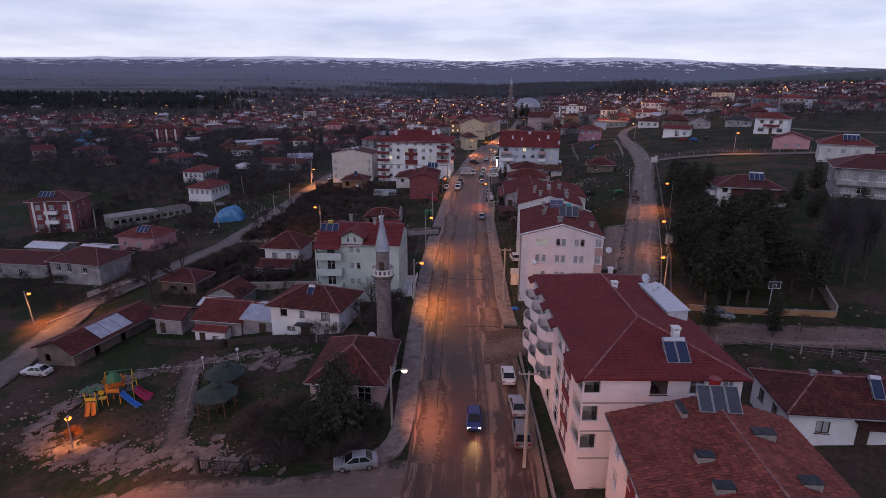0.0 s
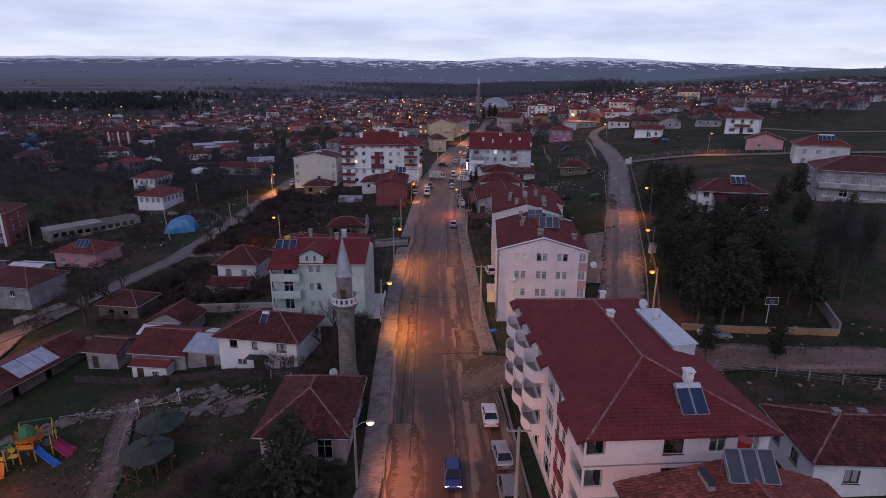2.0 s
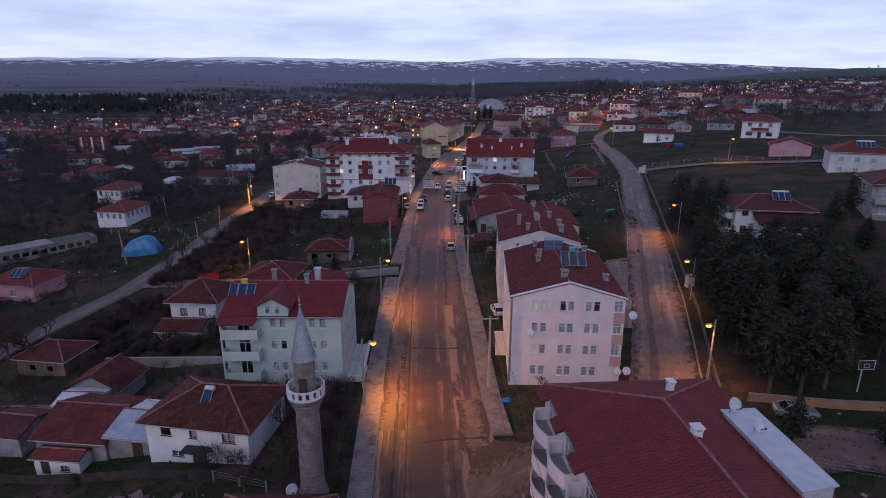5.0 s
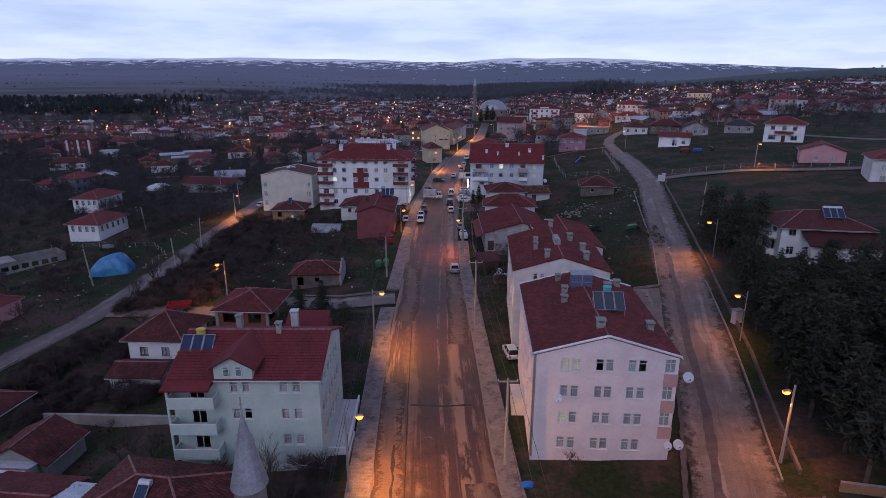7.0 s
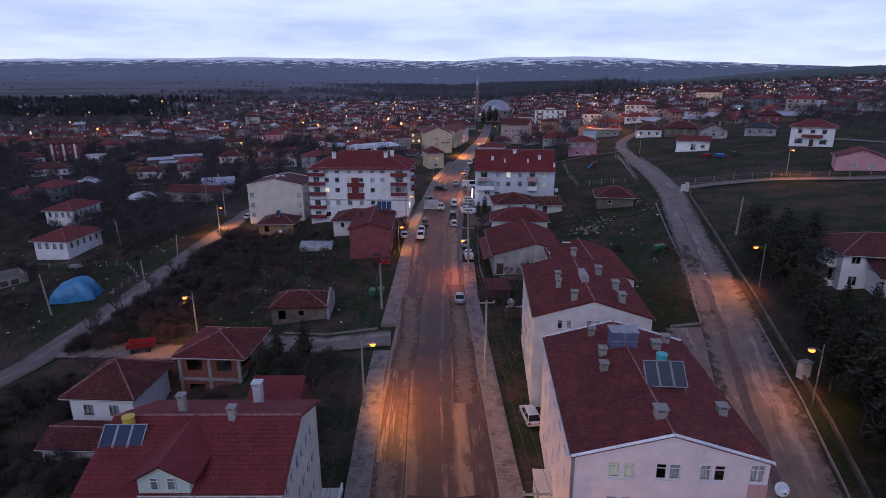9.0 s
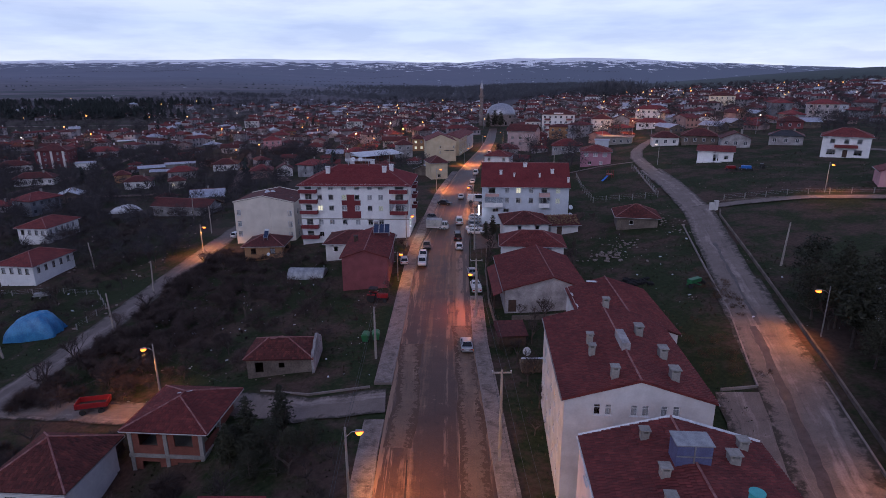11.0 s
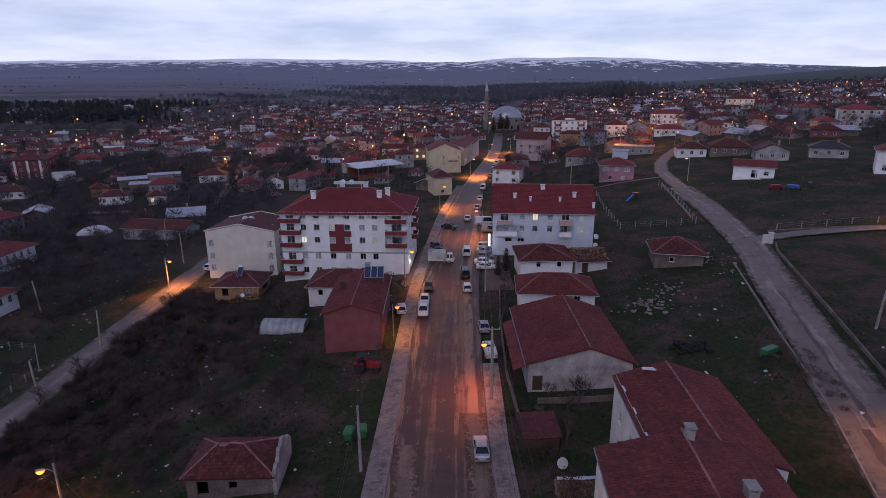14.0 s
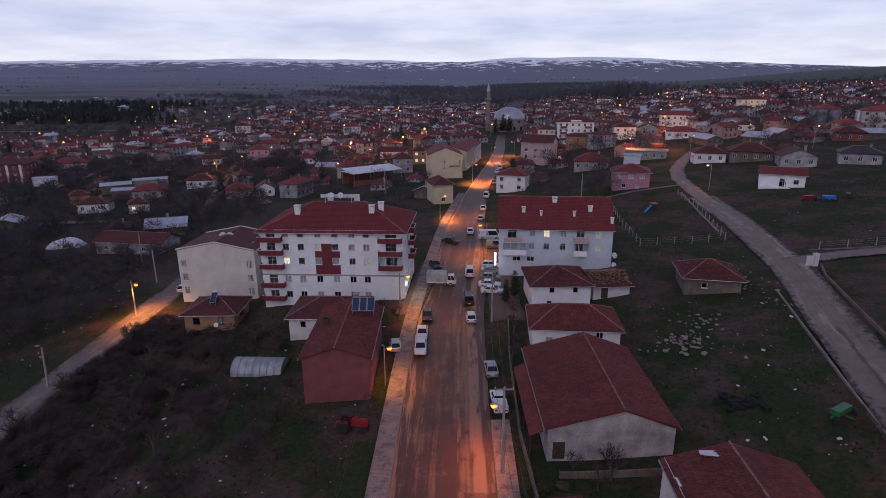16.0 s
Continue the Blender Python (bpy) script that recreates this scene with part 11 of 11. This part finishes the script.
quarter_house("pale gabled house on the slope", 107.0, 278.0, 9.4, 9.0, 1, SHEDWALL, ROOF_OLD, "gy", -20, 2.0)
quarter_house("white-fronted house with a dark roof", 123.0, 275.0, 10.4, 7.0, 1, SHEDWALL, DARKSTEEL, "hip", -30, 1.6)
ob, w = quarter_house("floodlit yellow three-storey building", 206.2, 494.0, 17.0, 10.0, 3, CREAM, ROOF_OLD, "hip", -22, 2.0, (), "apartment block")
lamp_light(201.0, 484.0, height(201, 484) + 6.0, 1500, (1.0, 0.5, 0.12))
quarter_house("low pale house with a red roof", 173.9, 409.5, 10.4, 8.0, 1, TOWNWALL, ROOF_TOWN, "hip", -20)
quarter_house("white two-storey block with a flat roof", 199.5, 378.0, 9.0, 9.0, 2, WHITE, WHITESHEET, "hip", -30, 0.6)
quarter_house("pale two-storey block beside the white one", 209.0, 374.0, 7.5, 8.0, 2, BLUEWHITE, ROOF_OLD, "hip", -30, 1.4)
quarter_house("low house with a dull red roof", 154.0, 324.5, 10.0, 8.0, 1, BRICKRED, ROOF_OLD, "hip", -30, 1.8)
quarter_house("small white house on the upper terrace", 144.2, 380.8, 7.8, 7.0, 1, WHITE, ROOF_OLD, "hip", -20, 1.6)

prnd = random.Random(77)
TAKEN = [(o.location.x, o.location.y) for o in scene.objects if o.parent is None and o.get("category") in ("house", "shed", "apartment block", "building", "villa", "mosque", "canopy", "minaret", "ruin", "barn", "mosque", "tarpaulin")]


def street_gap(x, y):
    road = (lerp_table(LEFT_KERB, y) + lerp_table(RIGHT_KERB, y)) / 2 if y < 520 else 45 + (y - 520) * 0.16
    if abs(x - road) < 13:
        return True
    for middle in FAR_LANES:
        for (ax, ay), (bx, by) in zip(middle, middle[1:]):
            k = max(0.0, min(1.0, ((x - ax) * (bx - ax) + (y - ay) * (by - ay)) / ((bx - ax) ** 2 + (by - ay) ** 2)))
            if math.dist((x, y), (ax + k * (bx - ax), ay + k * (by - ay))) < 8.5:
                return True
    if y < 340 and abs(x - lerp_table([(b_, a_) for a_, b_ in UPPER], y)) < 9:
        return True
    return y < 305 and abs(x - lerp_table([(b_, a_) for a_, b_ in LOWER], y)) < 8


def town_variant(k):
    """A town house built once and then copied."""
    w, d = (9, 11, 8, 12, 10, 13, 9, 14)[k], (8, 9, 8, 9, 10, 10, 11, 11)[k]
    floors = (1, 1, 1, 2, 2, 2, 1, 3)[k]
    h = 2.8 * floors + 0.1
    wall = (TOWNWALL, TOWNPINK, TOWNWALL, TOWNWALL, TOWNPINK, TOWNWALL, MUD, TOWNWALL)[k]
    holes = []
    for f in range(floors):
        n = 3 if w < 11 else 4
        holes += [("front", w * (i + 0.5) / n, 0.9 + 2.8 * f, 1.1, 1.2, "dark") for i in range(n)]
        holes.append(("left", d * 0.5, 0.9 + 2.8 * f, 1.0, 1.2, "dark"))
    ob = thing("house", ("pale plastered town house with a red tiled roof", "tinted town house with a red tiled roof", "small pale house with a red hipped roof", "two-storey pale house with a red roof", "two-storey tinted house with a red roof", "broad two-storey pale house with a red roof", "low mud-walled house with a grey sheet roof", "three-storey pale house with a red roof")[k], "house", pose(0, 0, 0), "town houses")
    g = Geo()
    walls(g, w, d, -2.5, h, holes)
    kind = ("hip", "gx", "hip", "hip", "gx", "hip", "gy", "hip")[k]
    roof_parts(ob, w, d, h, 1.9, kind, 0.75, (ROOF_TOWN, ROOF_TOWN, ROOF_TOWN, ROOF_TOWN, ROOF_TOWN, ROOF_TOWN, ZINC, ROOF_TOWN)[k], gutter=False)
    if kind == "gx":
        for x, s in ((w / 2, 1), (-w / 2, -1)):
            g.face([(x, 0, h), (x, d, h), (x, d / 2, h + 1.9)][::s])
    if kind == "gy":
        for y, s in ((0, 1), (d, -1)):
            g.face([(-w / 2, y, h), (w / 2, y, h), (0, y, h + 1.9)][::s])
    part("wall", g, wall, ob)
    for s, u, z, ww, hh, st in holes:
        pane = part("window", window_meshes(ww, hh, "dark")[1], None, ob, at=side_pose(s, w, d, u, z))
        own_paint(pane, TOWNGLASS)
    add_chimney(ob, w * 0.2, d * 0.5, h + 0.9, h + 2.6, CONCRETE, 0.6)
    return ob


VARIANTS = [town_variant(k) for k in range(8)]
PLACES = []
tries = 0
while len(PLACES) < 1250 and tries < 60000:
    tries += 1
    y = 262 + 640 * prnd.random() ** 0.8
    x = prnd.uniform(-0.98, 0.86) * (y - 60)
    ok = 1.0
    if y < 300:
        ok = 0.25 if x < -60 else 0.0
    elif x > 50:
        ok = 0.9 if y > 326 else 0.0
    elif x < -60:
        ok = 0.0 if y < 345 else 0.12 if y < 390 else 0.5 if y < 500 else 0.75
    if 60 < x < 160 and y < 292:
        ok = 0.0
    if x < -190 and y > 640:
        ok *= 0.12
    if y > 760:
        ok *= 0.6
    if x < -255 and 560 < y < 690:
        ok = 0.0
    if prnd.random() > ok or street_gap(x, y):
        continue
    if abs(x - 50) < 26 and abs(y - 558) < 26:
        continue
    gap = 11.5 if y < 480 else 10.0
    if any(abs(px - x) < gap and abs(py - y) < gap for px, py in PLACES) or any(math.dist((x, y), q) < 14 for q in TAKEN):
        continue
    PLACES.append((x, y))
PLACES.sort(key=lambda p: p[1])
first = set()
for i, (x, y) in enumerate(PLACES[:125]):
    k = prnd.choices(range(8), (5, 5, 5, 3, 2, 2, 3, 1))[0]
    m = pose(x, y, height(x, y), 0, 0, prnd.choice((0, 0, 90, -90, 180)) + prnd.uniform(-35, 35)) @ Matrix.Scale(prnd.uniform(0.7, 0.95), 4)
    if k not in first:
        first.add(k)
        VARIANTS[k].matrix_basis = m
    else:
        copy_thing(VARIANTS[k], m)
for k in set(range(8)) - first:
    VARIANTS[k].matrix_basis = pose(-150 - 20 * k, 600, height(-150 - 20 * k, 600))


def far_houses(places):
    """The last rows of the town, too small to tell apart."""
    wg, wins, caps, roofs = Geo(), Geo(), Geo(), [Geo(), Geo(), Geo()]
    for x, y in places:
        w, d, h = prnd.uniform(7, 13), prnd.uniform(6, 9), prnd.choice((2.4, 2.6, 2.8, 2.9, 5.4))
        m = pose(x, y, height(x, y), 0, 0, prnd.choice((0, 90)) + prnd.uniform(-40, 40))
        wg.box(-w / 2, -d / 2, -3, w / 2, d / 2, h, m)
        rg2 = roofs[prnd.choices((0, 1, 2), (6, 4, 1))[0]]
        a, b, c, e = [(sx * (w / 2 + 0.5), sy * (d / 2 + 0.5), h) for sx, sy in ((-1, -1), (1, -1), (1, 1), (-1, 1))]
        in_ = d / 2 if prnd.random() < 0.6 else -0.45
        rise = prnd.uniform(1.3, 2.2)
        p, q = (-w / 2 + in_, 0, h + rise), (w / 2 - in_, 0, h + rise)
        for fc in ([a, b, q, p], [b, c, q], [c, e, p, q], [e, a, p], [e, c, b, a]):
            rg2.face([m @ Vector(v) for v in fc], [(0.1, 0.1)] * len(fc))
        for z in (1.0, 4.0)[:1 + (h > 5)]:
            for k in range(int(w / 2.8)):
                u = -w / 2 + 1.4 + 2.8 * k
                for sy in (-1, 1):
                    wins.box(u - 0.5, sy * d / 2 - 0.03, z, u + 0.5, sy * d / 2 + 0.03, z + 1.3, m)
        caps.box(w * 0.2 - 0.35, -0.35, h + rise * 0.5, w * 0.2 + 0.35, 0.35, h + rise + 0.9, m)
    tagged(part("far_house_walls", wg, TOWNFAR), "walls of the farthest town houses", "houses", kind="stuff")
    tagged(part("far_house_windows", wins, TOWNGLASS), "dark windows of the farthest town houses", "windows", kind="stuff")
    tagged(part("far_house_chimneys", caps, OFFWHITE), "chimneys of the farthest town houses", "chimneys", kind="stuff")
    for geo, mat, label in zip(roofs, (ROOF_TOWN, ROOF_OLD, ZINC), ("red roofs of the farthest town houses", "dark weathered roofs of the farthest town houses", "pale sheet roofs of the farthest town houses")):
        tagged(part("far_house_roofs", geo, mat), label, "houses", kind="stuff")


far_houses(PLACES[125:])

# trees between the houses, the pine wood and the river trees
trees_geo = random.Random(15)
g = Geo()
for _ in range(5600):
    y = 245 + 800 * trees_geo.random() ** 0.9
    x = trees_geo.uniform(-0.98, 0.86) * (y - 60)
    if street_gap(x, y) or (60 < x < 150 and y < 300) or (x > 30 and y < 262) or any(math.dist((x, y), q) < 9 for q in TAKEN) or any(abs(x - px) < 5.5 and abs(y - py) < 5.5 for px, py in PLACES):
        continue
    h = trees_geo.uniform(4.0, 10.0)
    slivers(g, trees_geo, x, y, height(x, y) - 0.3, h, h * 0.48, 150 if y < 420 else 80, lerp_table([(300, 0.45), (420, 0.6), (600, 1.1)], y))
for _ in range(2900):
    x, y = trees_geo.uniform(-270, -62), trees_geo.uniform(205, 430)
    if x < -0.95 * (y - 20) or any(math.dist((x, y), q) < 8 for q in TAKEN) or any(abs(x - px) < 5.5 and abs(y - py) < 5.5 for px, py in PLACES) or trees_geo.random() < 0.35 * (noise.noise(Vector((x * 0.02, y * 0.02, 4.0))) > 0):
        continue
    h = trees_geo.uniform(2.5, 7.0)
    slivers(g, trees_geo, x, y, height(x, y) - 0.3, h, h * 0.5, 170, 0.6)
tagged(part("town_trees", g, FARTWIG), "leafless trees between the town gardens", "trees", kind="stuff")
g = Geo()
for _ in range(90):
    cy = trees_geo.uniform(930, 2100)
    cx = (trees_geo.gauss(0.03, 0.11) if cy > 1200 else trees_geo.gauss(0.0, 0.24)) * cy
    for _ in range(70):
        x, y = trees_geo.gauss(cx, 0.035 * cy), trees_geo.gauss(cy, 9)
        h = trees_geo.uniform(4, 12)
        slivers(g, trees_geo, x, y, height(x, y) - 0.5, h, h * 0.45, 22, 3.4)
for _ in range(130):
    x, y = trees_geo.gauss(215, 14), trees_geo.gauss(800, 25)
    h = trees_geo.uniform(12, 24)
    slivers(g, trees_geo, x, y, height(x, y) - 0.5, h, h * 0.2, 60, 1.4)
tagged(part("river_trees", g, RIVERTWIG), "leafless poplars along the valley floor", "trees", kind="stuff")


def ragged_pines(g, r, spots, hmin, hmax):
    for x, y in spots:
        h = r.uniform(hmin, hmax)
        z = height(x, y) - 0.3
        for j in range(5):
            t = j / 5
            rad = h * 0.30 * (1 - t * 0.75)
            zz = z + h * (0.14 + 0.72 * t)
            for k in range(5):
                a = 6.283 * k / 5 + r.uniform(-0.5, 0.5)
                b = a + r.uniform(0.8, 1.3)
                rr = rad * r.uniform(0.7, 1.25)
                g.face([(x + rr * math.cos(a), y + rr * math.sin(a), zz - 0.05 * h * r.random()), (x + rr * math.cos(b), y + rr * math.sin(b), zz - 0.05 * h * r.random()), (x + 0.1 * rr * math.cos(a), y, zz + h * 0.17)])


g = Geo()
spots = []
while len(spots) < 2100:
    y = trees_geo.uniform(655, 960)
    x = trees_geo.uniform(-0.98, -0.27) * (y - 60)
    if x > -285 - 0.25 * (y - 700) + 40 * noise.noise(Vector((x * 0.02, y * 0.02, 3.0))) or noise.noise(Vector((x * 0.014, y * 0.014, 9.0))) < -0.10 or y < 690 + 45 * noise.noise(Vector((x * 0.03, 1.0, 2.0))):
        continue
    spots.append((x, y))
ragged_pines(g, trees_geo, spots, 5, 14)
ragged_pines(g, trees_geo, [(trees_geo.uniform(-300, 420), trees_geo.uniform(320, 900)) for _ in range(60)], 6, 11)
tagged(part("pine_wood", g, FOREST), "dark pine wood behind the town", "woods", kind="stuff")
g = Geo()
for _ in range(90):
    d = trees_geo.uniform(1100, 2900)
    a = trees_geo.uniform(-0.75, 0.75)
    x, y = d * math.sin(a), 60 + d * math.cos(a)
    s = trees_geo.uniform(1.0, 3.2)
    g.blob(x, y, height(x, y) + s * 0.3, s * trees_geo.uniform(0.6, 1.8), s * 0.7, s * 0.6, trees_geo, 0.35, 6, 3)
for _ in range(26):
    cx, cy, lean_ = trees_geo.uniform(-2300, 900), trees_geo.uniform(1500, 3400), trees_geo.uniform(-0.5, 0.5)
    for k in range(trees_geo.randrange(8, 26)):
        x, y = cx + 17 * k, cy + 17 * k * lean_ + trees_geo.uniform(-5, 5)
        s_ = trees_geo.uniform(0.7, 2.2)
        g.blob(x, y, height(x, y) + s_ * 0.3, s_ * trees_geo.uniform(1.2, 2.6), s_ * 1.2, s_ * 0.9, trees_geo, 0.35, 6, 3)
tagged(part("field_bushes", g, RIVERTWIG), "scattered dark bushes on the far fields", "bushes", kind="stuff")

# lamps of the far streets
# far bulbs oversized so that their shape carries the glow
head = Geo().blob(0, 0, 0, 0.55, 0.55, 0.5, random.Random(1), 0.05, 8, 5)
bulbs = [head.mesh("bulb", BULB_FAR), head.mesh("bulb", BULB_FARW)]
pole_me = Geo().tube((0, 0, -0.5), (0, 0, 7.6), 0.1, 0.06, 6).tube((0, 0, 7.4), (0.8, 0, 7.7), 0.04, n=5).mesh("pole", STEEL)
lrnd = random.Random(41)
LAMPS = [(-397, 645), (-349, 664), (-294, 540), (-236, 474), (-278, 648), (-242, 648), (-157, 504), (-101, 370), (-566, 1000), (-347, 827), (-330, 894), (-96, 392), (-194, 779), (-157, 739), (-182, 674), (-108, 781), (-66, 762), (-118, 620), (-33, 500), (-82, 480), (-20, 429), (-33, 382), (-48, 426), (-41, 341), (-269, 454)]
LAMPS += [(-9, 482), (-18, 643), (12, 896), (-40, 726), (51, 743), (114, 723), (74, 329), (102, 388), (91, 340), (90, 314), (142, 564), (246, 655), (202, 593), (221, 750), (118, 411), (121, 332), (278, 613), (227, 542), (144, 349), (132, 311), (330, 641), (319, 717), (278, 491), (143, 722), (111, 503)]
while len(LAMPS) < 82:
    y = lrnd.uniform(420, 820)
    x = lrnd.uniform(-0.4, 0.7) * (y - 60)
    if all(math.dist((x, y), q) > 22 for q in LAMPS) and not any(abs(x - px) < 6 and abs(y - py) < 6 for px, py in PLACES):
        LAMPS.append((x, y))
for x, y in LAMPS:
    warm = lrnd.random() < 0.75
    ob = thing("street_lamp", "far street lamp glowing orange" if warm else "far street lamp glowing white", "street lamp", pose(x, y, height(x, y), 0, 0, lrnd.uniform(0, 360)), "far street lamps")
    part("pole", pole_me, None, ob)
    s = lrnd.uniform(0.8, 1.3) * lerp_table([(320, 0.5), (500, 0.8), (800, 1.1)], y)
    part("bulb", bulbs[0 if warm else 1], None, ob, at=pose(0.8, 0, 7.6) @ Matrix.Scale(s, 4))
for x, y in ((-101, 370), (-33, 500), (-20, 429), (-33, 382), (-9, 482), (74, 329), (102, 388), (91, 340), (118, 411), (144, 349), (-269, 454), (-236, 474), (-66, 762), (114, 723), (-157, 504), (-82, 480), (-118, 620), (-182, 674), (-48, 426), (142, 564), (246, 655), (227, 542), (111, 503), (-18, 643), (202, 593), (-157, 739)):
    lamp_light(x + 0.8, y, height(x, y) + 7.0, 4000, SODIUM, 0.3)


def pylon(x, y, h):
    ob = thing("pylon", "distant lattice power pylon on the ridge", "pylon", pose(x, y, height(x, y) - 2, 0, 0, 15), "pylons")
    g = Geo()
    for sx in (-1, 1):
        for sy in (-1, 1):
            g.tube((sx * h * 0.12, sy * h * 0.12, 0), (sx * h * 0.025, sy * h * 0.025, h), 0.6, 0.4, 4)
    for k in range(6):
        z0, z1 = h * k / 6, h * (k + 1) / 6
        r0, r1 = h * (0.12 - 0.095 * k / 6), h * (0.12 - 0.095 * (k + 1) / 6)
        for s in (-1, 1):
            g.tube((-r0, s * r0, z0), (r1, s * r1, z1), 0.35, n=4).tube((r0, s * r0, z0), (-r1, s * r1, z1), 0.35, n=4)
    part("lattice", g, STEEL, ob)
    for z in (0.72, 0.85, 0.97):
        part("crossarm", Geo().tube((-h * 0.16, 0, h * z), (h * 0.16, 0, h * z), 0.5, 0.5, 4), STEEL, ob)


pylon(-1560, 2050, 46)
pylon(1700, 2150, 46)
pylon(1500, 2000, 44)
wr = thing("farm_hall", "long white-roofed farm hall on the far hill", "barn", pose(455, 640, height(455, 640), 0, 0, -10))
part("wall", Geo().box(-30, -7, -3, 30, 7, 4), TOWNWALL, wr)
rg = Geo()
slope(rg, [(-31, -8, 4), (31, -8, 4), (31, 0, 6.5), (-31, 0, 6.5)])
slope(rg, [(31, 8, 4), (-31, 8, 4), (-31, 0, 6.5), (31, 0, 6.5)])
part("roof", rg, WHITESHEET, wr)


# ---- kerb stones, each a piece of its pavement ----
def kerb_stones(parent_name, table, y0, y1, side, step=1.0):
    me = Geo()
    loft(me, [[(-0.08, 0.0, -0.15), (0.08, 0.0, -0.15), (0.08, 0.0, 0.17), (0.05, 0.0, 0.2), (-0.08, 0.0, 0.2)], [(-0.08, 0.97, -0.15), (0.08, 0.97, -0.15), (0.08, 0.97, 0.17), (0.05, 0.97, 0.2), (-0.08, 0.97, 0.2)]])
    data = me.mesh("kerb_stone", KERB)
    owner = bpy.data.objects[parent_name]
    r, y = random.Random(3), y0
    while y < y1:
        x, x2 = lerp_table(table, y), lerp_table(table, y + step)
        part("kerb_stone", data, None, owner, at=pose(x - 0.08 * side, y, height(x, y) + 0.03 + r.uniform(-0.012, 0.012), 0, 0, math.degrees(math.atan2(-(x2 - x), step)) + (180 if side < 0 else 0)) @ pose(0, 0 if side > 0 else -0.97, 0))
        y += step


kerb_stones("pavement_left_near", LEFT_KERB, 57, 131, 1)
kerb_stones("pavement_left_far", LEFT_KERB, 139, 256, 1)
kerb_stones("pavement_right_near", RIGHT_KERB, 83, 168, -1)
